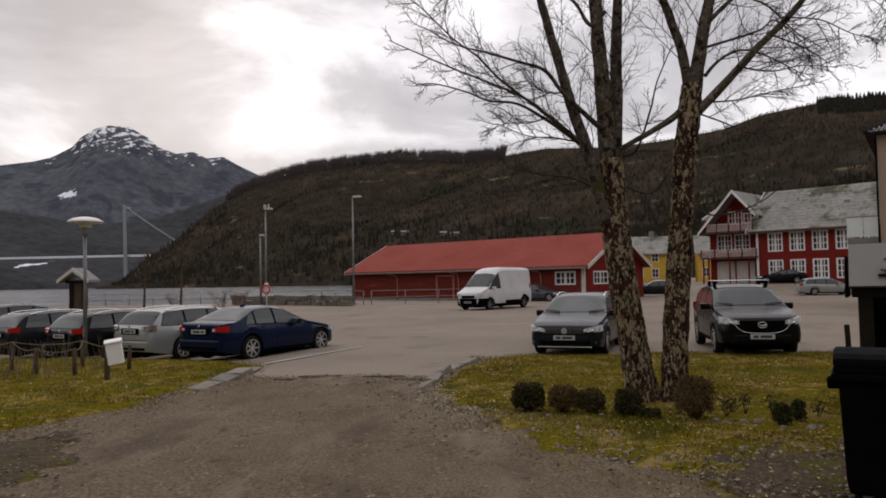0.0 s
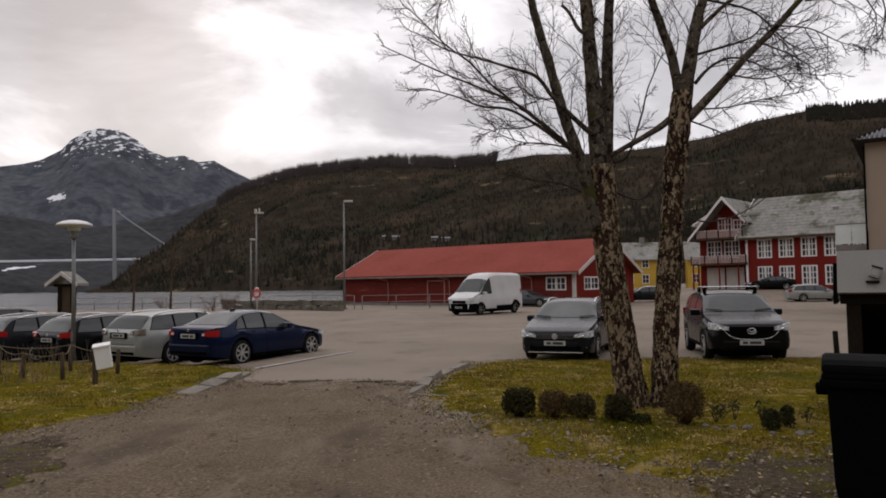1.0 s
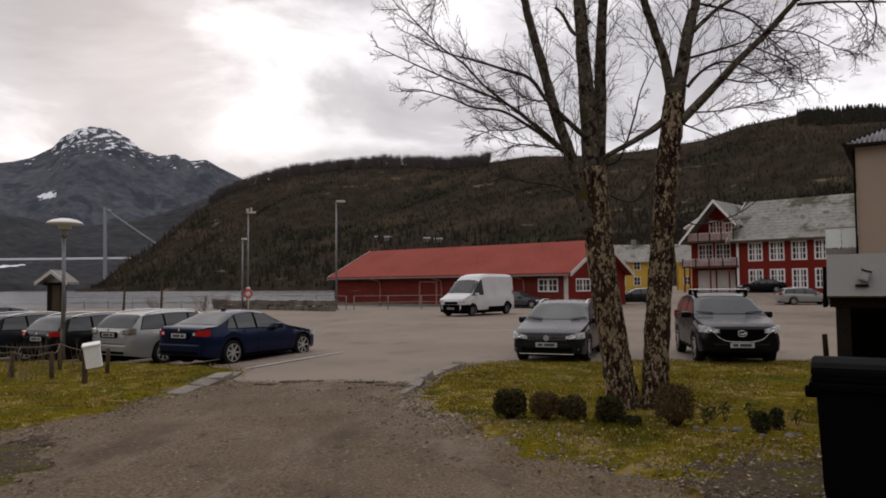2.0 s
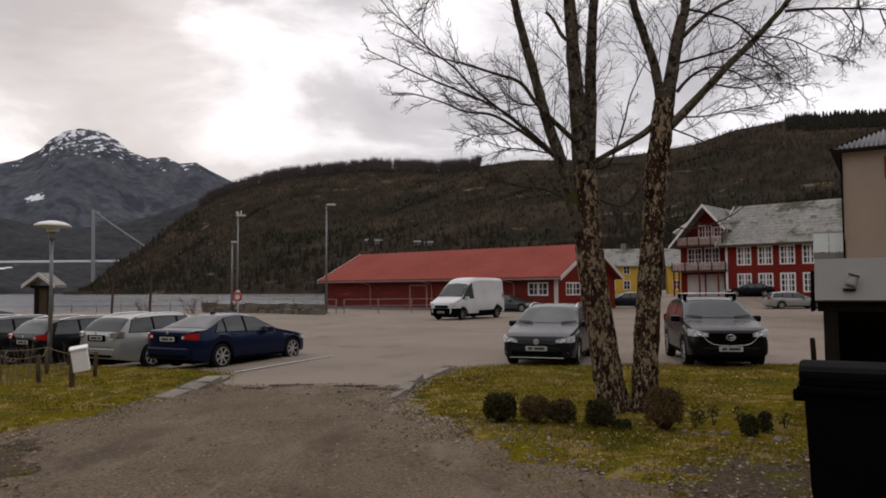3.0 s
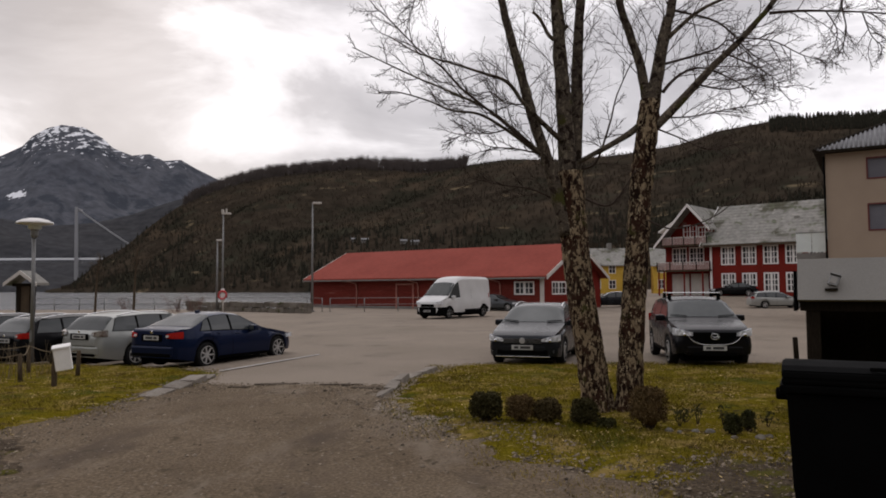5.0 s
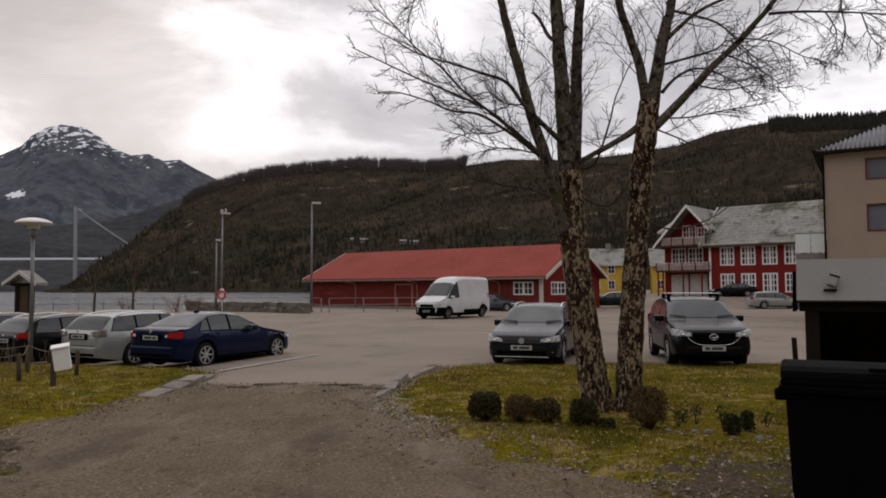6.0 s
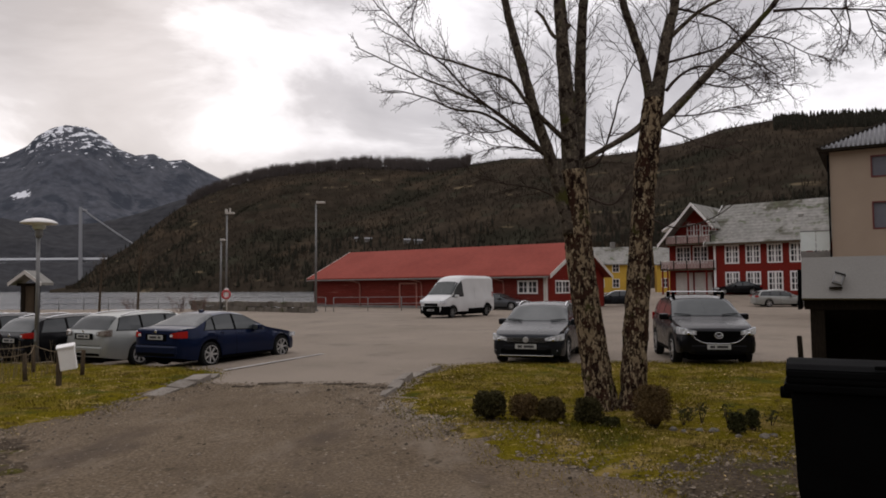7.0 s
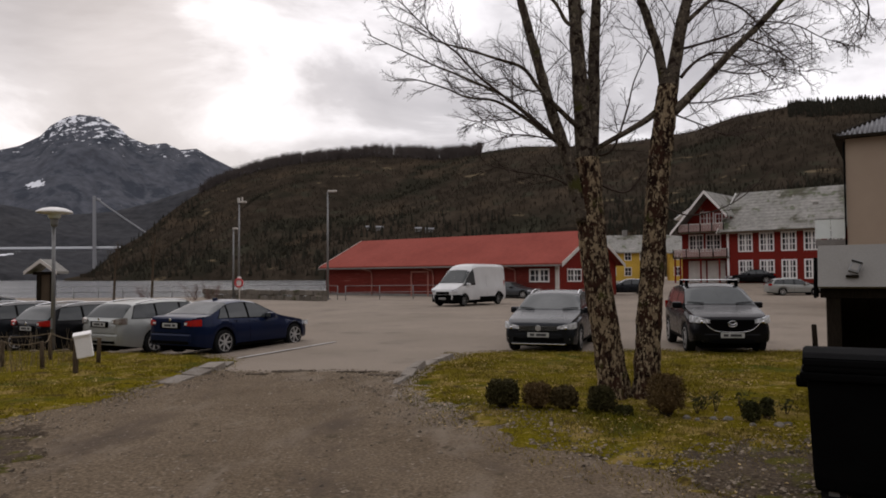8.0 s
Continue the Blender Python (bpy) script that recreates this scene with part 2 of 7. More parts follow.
CHROME = material("chrome", (0.7, 0.7, 0.7), (0.65, 0.65, 0.65), 8, 0.15, metal=1.0, fine=0.03)
STEEL = material("galvanised_steel", (0.24, 0.24, 0.235), (0.18, 0.18, 0.175), 6, 0.5, metal=0.5, fine=0.1)
GLASS_DARK = material("car_glass", (0.045, 0.051, 0.052), (0.06, 0.066, 0.066), 2, 0.04, fine=0.05, spec=0.5)
GLASS_REAR = material("car_rear_glass", (0.035, 0.040, 0.040), (0.055, 0.06, 0.06), 2, 0.06, fine=0.05, spec=0.2)
WINDOW = material("window_glass", (0.03, 0.032, 0.036), (0.045, 0.047, 0.05), 0.7, 0.12, fine=0.1)
WINDOW_BLUE = material("window_glass_curtained", (0.17, 0.17, 0.19), (0.13, 0.13, 0.15), 1.2, 0.15, fine=0.1)
FROST = material("frosted_glass", (0.74, 0.80, 0.77), (0.66, 0.72, 0.70), 1.5, 0.3, fine=0.05)
WINDSCREEN = material("windscreen_glass", (0.030, 0.036, 0.035), (0.055, 0.062, 0.060), 1.5, 0.04, fine=0.05, spec=0.35)
TAIL_RED = material("tail_lamp_red", (0.42, 0.012, 0.012), (0.34, 0.01, 0.01), 8, 0.15, fine=0.1)
LAMP_CLEAR = material("headlamp_lens", (0.85, 0.87, 0.9), (0.35, 0.36, 0.38), 16, 0.08, fine=0.25, spread=0.12)
PLATE = material("plate_white", (0.48, 0.48, 0.46), (0.42, 0.42, 0.40), 8, 0.5, fine=0.03)
INK = material("plate_ink", (0.03, 0.03, 0.03), (0.04, 0.04, 0.04), 8, 0.6)
RED_PLASTIC = material("red_plastic", (0.5, 0.03, 0.03), (0.4, 0.025, 0.025), 4, 0.5)
BRIDGE_WHITE = material("bridge_deck_paint", (0.75, 0.76, 0.78), (0.68, 0.69, 0.71), 0.02, 0.8, fine=0.05)
BRIDGE_GREY = material("bridge_concrete", (0.30, 0.302, 0.31), (0.26, 0.262, 0.27), 0.02, 0.9, fine=0.05)


def paint(name, c, metal=0.35, rough=0.3, coat=0.22):
    return material(name, c, tuple(0.86 * v for v in c), 1.2, rough, metal=metal, spec=0.10, coat=coat, fine=0.015, bscale=4)


# ---------------------------------------------------------------- mesh helpers


def mesh_object(name, verts, faces, mat, parent=None, label="", smooth=False):
    me = bpy.data.meshes.new(name)
    me.from_pydata([tuple(v) for v in verts], [], [tuple(f) for f in faces])
    me.validate()
    bm = bmesh.new(); bm.from_mesh(me)
    bmesh.ops.recalc_face_normals(bm, faces=bm.faces)
    bm.to_mesh(me); bm.free()
    if smooth:
        me.shade_smooth()
    me.materials.append(mat)
    ob = new(name, me)
    if parent:
        ob.parent = parent
    if label:
        ob["label"] = label
    return ob


def raw_object(name, verts, faces, mat, parent=None, label=""):
    """A large mesh straight from arrays, faces as they are."""
    me = bpy.data.meshes.new(name)
    me.from_pydata(np.asarray(verts, float).tolist(), [], np.asarray(faces).tolist())
    me.materials.append(mat)
    ob = new(name, me)
    if parent:
        ob.parent = parent
    if label:
        ob["label"] = label
    return ob


def part(name, bm, mat, parent=None, label="", smooth=False):
    me = bpy.data.meshes.new(name)
    bmesh.ops.recalc_face_normals(bm, faces=bm.faces)
    bm.to_mesh(me); bm.free()
    if smooth:
        me.shade_smooth()
    me.materials.append(mat)
    ob = new(name, me)
    if parent:
        ob.parent = parent
    if label:
        ob["label"] = label
    return ob


def empty(name, m=None):
    ob = new(name)
    if m is not None:
        ob.matrix_basis = m
    return ob


def box(x0, x1, y0, y1, z0, z1, bevel=0.0, bm=None, m=None):
    """A bevelled box, added to bm (or to a new bmesh)."""
    own = bmesh.new()
    bmesh.ops.create_cube(own, size=1.0)
    for v in own.verts:
        v.co = Vector(((x0 + x1) / 2 + v.co.x * (x1 - x0), (y0 + y1) / 2 + v.co.y * (y1 - y0), (z0 + z1) / 2 + v.co.z * (z1 - z0)))
    if bevel:
        bmesh.ops.bevel(own, geom=list(own.edges), offset=bevel, segments=2, affect="EDGES", profile=0.6)
    if m is not None:
        own.transform(m)
    if bm is None:
        return own
    tmp = bpy.data.meshes.new("tmp")
    own.to_mesh(tmp); own.free()
    bm.from_mesh(tmp)
    bpy.data.meshes.remove(tmp)
    return bm


def lathe(profile, seg=20, m=None, bm=None, cap=True):
    """Turns (radius, height) pairs about the z axis."""
    bm = bm or bmesh.new()
    rings = []
    for r, z in profile:
        ring = []
        for i in range(seg):
            a = 2 * math.pi * i / seg
            p = Vector((r * math.cos(a), r * math.sin(a), z))
            ring.append(bm.verts.new(m @ p if m else p))
        rings.append(ring)
    for a, b in zip(rings, rings[1:]):
        for i in range(seg):
            bm.faces.new((a[i], a[(i + 1) % seg], b[(i + 1) % seg], b[i]))
    if cap:
        bm.faces.new(rings[0]); bm.faces.new(list(reversed(rings[-1])))
    return bm


def tube(path, radii, sides=8):
    """Vertices and faces of a tapered tube along a path."""
    P = [Vector(p) for p in path]
    V, Fc = [], []
    up = Vector((0.31, 0.95, 0.05))
    for i, p in enumerate(P):
        d = (P[min(i + 1, len(P) - 1)] - P[max(i - 1, 0)]).normalized()
        s = d.cross(up)
        if s.length < 1e-3:
            s = d.cross(Vector((1, 0, 0)))
        s.normalize()
        q = s.cross(d)
        for k in range(sides):
            a = 2 * math.pi * k / sides
            V.append(p + (s * math.cos(a) + q * math.sin(a)) * radii[i])
    n = sides
    for i in range(len(P) - 1):
        for k in range(n):
            Fc.append((i * n + k, i * n + (k + 1) % n, (i + 1) * n + (k + 1) % n, (i + 1) * n + k))
    Fc.append(tuple(range(n))); Fc.append(tuple(reversed(range((len(P) - 1) * n, len(P) * n))))
    return V, Fc


def smooth_path(points, per=4):
    P = [Vector(p) for p in points]
    out = []
    for i in range(len(P) - 1):
        a, b, c, d = P[max(i - 1, 0)], P[i], P[i + 1], P[min(i + 2, len(P) - 1)]
        for k in range(per):
            t = k / per
            out.append(0.5 * ((2 * b) + (c - a) * t + (2 * a - 5 * b + 4 * c - d) * t * t + (3 * b - 3 * c + d - a) * t ** 3))
    out.append(P[-1])
    return out


def pole(name, path, radii, mat, parent=None, sides=10, label=""):
    V, Fc = tube(path, radii, sides)
    return mesh_object(name, V, Fc, mat, parent, label, smooth=True)


def heading(x, y, degrees, z=0.0):
    return pose(x, y, z, 0, 0, degrees)


def sstep(a, b, x):
    t = np.clip((x - a) / (b - a), 0, 1)
    return t * t * (3 - 2 * t)


def interp(table, x):
    xs, ys = zip(*table)
    return float(np.interp(x, xs, ys))


def poly_distance(px, py, poly):
    """Signed distance to a polygon: positive inside."""
    d = np.full(px.shape, 1e9)
    inside = np.zeros(px.shape, bool)
    n = len(poly)
    for i in range(n):
        (x0, y0), (x1, y1) = poly[i], poly[(i + 1) % n]
        ex, ey = x1 - x0, y1 - y0
        t = np.clip(((px - x0) * ex + (py - y0) * ey) / (ex * ex + ey * ey), 0, 1)
        d = np.minimum(d, np.hypot(px - x0 - t * ex, py - y0 - t * ey))
        hit = ((y0 > py) != (y1 > py)) & (px < ex * (py - y0) / (ey if abs(ey) > 1e-9 else 1e-9) + x0)
        inside ^= hit
    return np.where(inside, d, -d)


def wobble(x, y, s, seed=0.0):
    """Cheap smooth noise made of a few turned waves, about -1 to 1."""
    v = 0
    for i, (a, f) in enumerate(((0.4, 1.0), (1.9, 1.37), (2.8, 2.13), (4.3, 3.3), (5.4, 4.9))):
        v = v + np.sin((x * math.cos(a) + y * math.sin(a)) * f / s + seed * (i + 1.3) + 2.1 * np.sin((y * math.cos(a) - x * math.sin(a)) * 0.7 * f / s + seed)) / (1 + 0.6 * i)
    return v / 2.4


def grid_faces(nu, nv):
    i = np.arange(nu - 1)[:, None] * nv + np.arange(nv - 1)[None, :]
    return np.stack([i, i + nv, i + nv + 1, i + 1], -1).reshape(-1, 4)

# ---------------------------------------------------------------- ground, water, hills
LAND = [(-140, -60), (500, -60), (500, 420), (16.5, 420), (16.5, 92), (-15.5, 92), (-15.5, 71), (-140, 71)]


def gz(x, y):
    """Height of the paved ground: flat, with a dip under the row of cars, rising a little towards the red house."""
    x, y = np.asarray(x, float), np.asarray(y, float)
    dip = 0.34 * sstep(4.0, 11.5, -x) * sstep(15, 19.5, y) * sstep(-50, -30, -y)
    return 1.0 * sstep(64, 73, y) * sstep(17, 24, x) - dip


def axis_steps(*spans):
    return np.unique(np.round(np.concatenate([np.arange(a, b + 1e-6, s) for a, b, s in spans]), 3))


xs = axis_steps((-140, -40, 10), (-40, 60, 1.0), (60, 500, 20))
ys = axis_steps((-60, 0, 5), (0, 100, 1.0), (100, 420, 16))
GX, GY = np.meshgrid(xs, ys, indexing="ij")
gd = poly_distance(GX, GY, LAND)
GZ = np.where(gd > 0, gz(GX, GY) + 0.012 * wobble(GX, GY, 5.0), -3.0)
ground = raw_object("ground", np.stack([GX, GY, GZ], -1).reshape(-1, 3), grid_faces(len(xs), len(ys)), ASPHALT)
tagged(ground, "worn grey asphalt parking lot with patches and cracks", "ground", kind="structure")

wv = [(x, y, -1.3) for x in np.linspace(-4500, 900, 28) for y in np.linspace(64, 4200, 24)]
water = raw_object("water", wv, grid_faces(28, 24), WATER)
tagged(water, "pale grey rippled fjord water", "water", kind="structure")

DRIVE = [(-14, -8), (12, -8), (12, 9.0), (4.2, 9.3), (1.6, 9.0), (0.6, 9.6), (-0.4, 10.6), (-0.85, 12.2), (-0.95, 14.2), (-2.2, 14.6),
         (-3.8, 14.4), (-5.6, 14.9), (-5.9, 12.0), (-6.3, 10.2), (-7.3, 8.8), (-10, 7.2), (-14, 6.6)]
LAWN_L = [(-5.15, 16.6), (-5.2, 14.6), (-5.18, 12.6), (-5.35, 10.9), (-5.8, 9.4), (-6.6, 8.2), (-8.5, 6.9), (-11, 6.0), (-30, 5.0),
          (-34, 19.9), (-16, 19.2), (-9.0, 18.0), (-6.6, 17.5)]
LAWN_R = [(-1.0, 12.6), (-0.92, 14.0), (-0.75, 15.6), (0.1, 17.5), (1.3, 18.2), (3.8, 17.9), (8.8, 17.8), (14, 18.0), (22, 18.0), (22, 4.2),
          (9, 4.5), (4.5, 5.0), (3.0, 5.6), (2.1, 6.2), (1.5, 6.75), (1.0, 7.2), (0.5, 7.8), (0.1, 8.8), (-0.5, 10.6)]


def sheet(name, poly, mat, step, rise, edge, rough_edge, seed, label, category, low=-0.07, base=0.0):
    """A ground cover that comes up through the ground along its outline."""
    px, py = zip(*poly)
    ax, ay = np.arange(min(px) - 0.5, max(px) + 0.5, step), np.arange(min(py) - 0.5, max(py) + 0.5, step)
    X, Y = np.meshgrid(ax, ay, indexing="ij")
    d = poly_distance(X, Y, poly) + rough_edge * (0.6 * wobble(X, Y, 0.35, seed) + 0.7 * wobble(X, Y, 0.11, seed + 5))
    Z = low + (rise - low) * sstep(-edge * 0.5, edge, d) + 0.015 * wobble(X, Y, 0.5, seed + 1) * sstep(0, 0.5, d)
    keep = d > -edge
    F4 = grid_faces(len(ax), len(ay))
    F4 = F4[keep.reshape(-1)[F4].any(1)]
    used, inv = np.unique(F4, return_inverse=True)
    V = np.stack([X, Y, Z + base], -1).reshape(-1, 3)[used]
    ob = raw_object(name, V, inv.reshape(-1, 4), mat)
    ob.data.shade_smooth()
    return tagged(ob, label, category, kind="structure")


sheet("gravel_drive", DRIVE, GRAVEL, 0.10, 0.024, 0.45, 0.38, 2.0, "brown-grey compacted gravel driveway with loose stones", "driveway", low=-0.05)
sheet("lawn", LAWN_L, LAWN, 0.15, 0.06, 0.7, 0.42, 5.0, "patchy mossy spring lawn beside the driveway", "lawn")
sheet("lawn", LAWN_R, LAWN, 0.11, 0.06, 0.8, 0.34, 8.0, "mossy yellow-green lawn island around two trees", "lawn")


SOIL = material("stony_soil", (0.050, 0.037, 0.026), (0.085, 0.064, 0.043), 1.6, 0.95, bump=1.0, bscale=28, fine=0.5)
layer(SOIL, (0.15, 0.122, 0.092), 15, 0.60, 0.68)
layer(SOIL, (0.075, 0.068, 0.012), 2.4, 0.52, 0.64, offset=(3, 1, 0))
SOIL_R = [(2.2, 7.5), (2.7, 8.0), (3.4, 8.3), (4.4, 8.2), (4.8, 6.4), (4.2, 5.4), (3.0, 5.3), (2.2, 6.0), (1.9, 6.8)]
SOIL_L = [(-10, 6.3), (-8.2, 7.0), (-6.7, 8.1), (-5.7, 9.6), (-5.1, 9.3), (-4.6, 8.2), (-4.1, 7.2), (-3.7, 5.6), (-4, 4.6), (-10, 4.6)]
sheet("soil", SOIL_R, SOIL, 0.09, 0.074, 0.6, 0.5, 3.0, "bare dark stony soil worn into the lawn", "soil", low=-0.02)
sheet("soil", SOIL_L, SOIL, 0.10, 0.045, 0.6, 0.5, 6.0, "bare dark stony soil between lawn and driveway", "soil", low=-0.04)


def scatter(poly, n, seed, inner=0.0, box_=None):
    rng = np.random.default_rng(seed)
    px, py = zip(*poly)
    x0, x1, y0, y1 = box_ or (min(px), max(px), min(py), max(py))
    X, Y = rng.uniform(x0, x1, n), rng.uniform(y0, y1, n)
    d = poly_distance(X, Y, poly)
    k = d > inner
    return X[k], Y[k], d[k], rng


def grass(name, poly, n, seed, rise, edge, box_, label):
    """Short blades, each one triangle, thinned by patches."""
    X, Y, d, rng = scatter(poly, n, seed, -0.5, box_)
    keep = wobble(X, Y, 0.6, seed) + rng.uniform(-0.9, 0.9, len(X)) + np.minimum(0, d - 0.1) * 2.2 > -0.25
    X, Y, d = X[keep], Y[keep], d[keep]
    Z = np.maximum(0.012, -0.07 + (rise + 0.07) * sstep(-edge * 0.5, edge, d)) - 0.008
    h = rng.uniform(0.025, 0.065, len(X)) * (1 + 0.5 * wobble(X, Y, 0.9, seed + 3))
    a, b = rng.uniform(0, 6.283, len(X)), rng.uniform(0, 6.283, len(X))
    w, lean = 0.006, h * 0.7
    A = np.stack([X - w * np.cos(a), Y - w * np.sin(a), Z], -1)
    B = np.stack([X + w * np.cos(a), Y + w * np.sin(a), Z], -1)
    C = np.stack([X + lean * np.cos(b), Y + lean * np.sin(b), Z + h], -1)
    V = np.stack([A, B, C], 1).reshape(-1, 3)
    ob = raw_object(name, V, np.arange(len(V)).reshape(-1, 3), BLADE)
    return tagged(ob, label, "grass", kind="stuff")


grass("grass", LAWN_L, 90000, 11, 0.06, 0.7, (-16, -4, 6.0, 19), "short yellowish spring grass blades in the lawn")
grass("grass", LAWN_R, 170000, 12, 0.06, 0.8, (-1, 12, 5.2, 18.6), "short moss-green grass blades around the trees")


LITTER = material("dead_leaf", (0.46, 0.36, 0.18), (0.28, 0.19, 0.085), 3, 0.9, island=0.6)


def leaf_litter(poly, n, seed, edge, box_, label):
    """Dead leaves and straw bits lying in the grass, in drifts."""
    X, Y, d, rng = scatter(poly, n, seed, -0.25, box_)
    k = wobble(X, Y, 0.7, seed) + rng.uniform(-0.8, 0.8, len(X)) > 0.35
    X, Y, d = X[k], Y[k], d[k]
    m = len(X)
    Z = np.maximum(0.014, -0.07 + 0.13 * sstep(-edge * 0.5, edge, d)) + rng.uniform(0.015, 0.04, m)
    a, r = rng.uniform(0, 6.283, m), rng.uniform(0.010, 0.028, m)
    ca, sa, tilt = np.cos(a), np.sin(a), rng.uniform(-0.5, 0.5, m)
    V = np.stack([np.stack([X - r * ca, Y - r * sa, Z - r * tilt], -1), np.stack([X + 0.45 * r * sa, Y - 0.45 * r * ca, Z + 0.004], -1),
                  np.stack([X + r * ca, Y + r * sa, Z + r * tilt], -1), np.stack([X - 0.45 * r * sa, Y + 0.45 * r * ca, Z + 0.006], -1)], 1).reshape(-1, 3)
    ob = raw_object("leaf_litter", V, np.arange(4 * m).reshape(-1, 4), LITTER)
    return tagged(ob, label, "leaves", kind="stuff")


leaf_litter(LAWN_R, 26000, 51, 0.8, (-1, 10, 5.2, 18.4), "pale dead leaves and straw scattered in the mossy lawn")
leaf_litter(LAWN_L, 14000, 52, 0.7, (-15, -5, 7, 18.5), "pale dead leaves and straw scattered in the patchy lawn")


def pebbles(name, X, Y, Z, rng, size, mat, label):
    """Loose stones: squashed eight-faced lumps."""
    n = len(X)
    r = size * rng.lognormal(0, 0.45, n)
    a = rng.uniform(0, 6.283, n)
    V = []
    for k in range(4):
        q = r * rng.uniform(0.7, 1.3, n)
        V.append(np.stack([X + q * np.cos(a + k * 1.571), Y + q * np.sin(a + k * 1.571), Z + r * rng.uniform(-0.1, 0.25, n)], -1))
    V.append(np.stack([X + r * 0.2, Y, Z + r * rng.uniform(0.5, 0.8, n)], -1))
    V = np.stack(V, 1).reshape(-1, 3)
    base = (np.arange(n) * 5)[:, None, None]
    F3 = base + np.array([(0, 1, 4), (1, 2, 4), (2, 3, 4), (3, 0, 4)])[None]
    ob = raw_object(name, V, F3.reshape(-1, 3), mat)
    return tagged(ob, label, "gravel", kind="stuff")


X, Y, d, rng = scatter(DRIVE, 60000, 21, 0.0, (-9, 8, 5.0, 14.6))
k = (rng.uniform(0, 1, len(X)) < np.clip(1.0 - d / 1.7, 0.05, 1)) | ((np.abs(wobble(X, Y, 1.3, 3)) > 0.7) & (rng.uniform(0, 1, len(X)) < 0.25))
pebbles("loose_gravel", X[k], Y[k], np.full(k.sum(), 0.022), rng, 0.014, PEBBLE, "loose grey and brown gravel stones on the driveway")
X, Y, d, rng = scatter(LAWN_R, 60000, 22, -0.1, (-0.8, 9, 4.6, 10.5))
k = rng.uniform(0, 1, len(X)) < np.clip(0.8 - d / 2.2, 0, 1) * (0.55 + 0.45 * wobble(X, Y, 0.5, 4.0))
pebbles("loose_gravel", X[k], Y[k], (-0.07 + 0.13 * sstep(-0.4, 0.8, d) + 0.002)[k], rng, 0.013, PEBBLE, "loose gravel scattered along the lawn edge")
X, Y, d, rng = scatter(SOIL_R, 9000, 23, 0.0)
k = rng.uniform(0, 1, len(X)) < 0.26
pebbles("loose_gravel", X[k], Y[k], np.full(k.sum(), 0.076), rng, 0.013, PEBBLE, "loose gravel stones lying on bare soil")
X, Y, d, rng = scatter(SOIL_L, 9000, 24, 0.0)
k = rng.uniform(0, 1, len(X)) < 0.4
pebbles("loose_gravel", X[k], Y[k], np.full(k.sum(), 0.046), rng, 0.013, PEBBLE, "loose gravel stones beside the driveway")


def polar_land(name, mat, az, ridge, foot, depth, seed, shape, rough, n_s=34, label="", low=-8.0):
    """A hillside: for each bearing a foot distance, a ridge distance and the ridge's height angle."""
    A = np.radians(az)
    el = np.radians(np.interp(az, *zip(*ridge)))
    rf, rd = np.interp(az, *zip(*foot)), np.interp(az, *zip(*depth))
    s = np.linspace(0, 1.25, n_s)
    S, AA = np.meshgrid(s, A, indexing="xy")
    R = rf[:, None] + S * rd[:, None]
    up = np.where(S <= 1, np.clip(S, 0, 1) ** shape, 1 - 1.5 * (S - 1))
    bx, by = R * np.sin(AA), R * np.cos(AA)
    e = np.tan(el)[:, None] * (up + rough * wobble(bx, by, depth[0][1] * 0.16, seed) * np.clip(S, 0, 1) * np.clip(1 - S, 0, 1) * 2)
    Z = 1.9 + R * e
    Z[:, 0] = low
    ob = raw_object(name, np.stack([bx, by, Z], -1).reshape(-1, 3), grid_faces(len(A), n_s), mat)
    ob.data.shade_smooth()
    tagged(ob, label, "hillside", kind="structure")
    return AA, S, bx, by, Z


HILL_AZ = np.arange(-29.0, 78.01, 0.5)
HILL_RIDGE = [(-29, 0.0), (-27.4, 0.3), (-26.5, 1.2), (-25.4, 2.3), (-24.2, 3.0), (-23, 4.1), (-21.8, 5.2), (-20.2, 6.4), (-18.9, 7.15), (-17.1, 7.95), (-15.7, 8.5), (-13.5, 9.05),
              (-10.1, 9.45), (-6.5, 9.9), (-3.8, 9.75), (-1, 9.6), (3.1, 10.05), (5.3, 10.35), (9.8, 10.2), (14.2, 10.45), (18.4, 10.95),
              (21.3, 11.75), (24.8, 12.1), (25.7, 12.2), (29.1, 12.0), (32.1, 11.7), (45, 11.0), (78, 10.0)]
HILL_FOOT = [(-28, 1050), (-15, 760), (0, 560), (15, 330), (30, 260), (78, 260)]
HILL_DEPTH = [(-28, 500), (-15, 560), (0, 600), (15, 640), (78, 640)]
hAA, hS, hX, hY, hZ = polar_land("hillside", HILL, HILL_AZ, HILL_RIDGE, HILL_FOOT, HILL_DEPTH, 1.0, 0.85, 0.22,
                                 label="brown leafless wooded hillside across the fjord")
# unseen slope added behind the camera: blocks low sky, darkens car and bin reflections
polar_land("hillside", HILL, np.arange(76.0, 309.0, 2.0), [(76, 10), (95, 13), (150, 15), (210, 15), (270, 11), (309, 6)], [(76, 180), (309, 320)],
           [(76, 420), (309, 500)], 3.0, 0.9, 0.15, label="unseen hillside added behind the camera to darken reflections")
# haze is put into the colour: bluer than the near hillside woods
FAR_SLOPE = material("far_wooded_slope_hazed", (0.033, 0.034, 0.038), (0.045, 0.045, 0.047), 0.006, 0.95, bscale=0.04, fine=0.3)
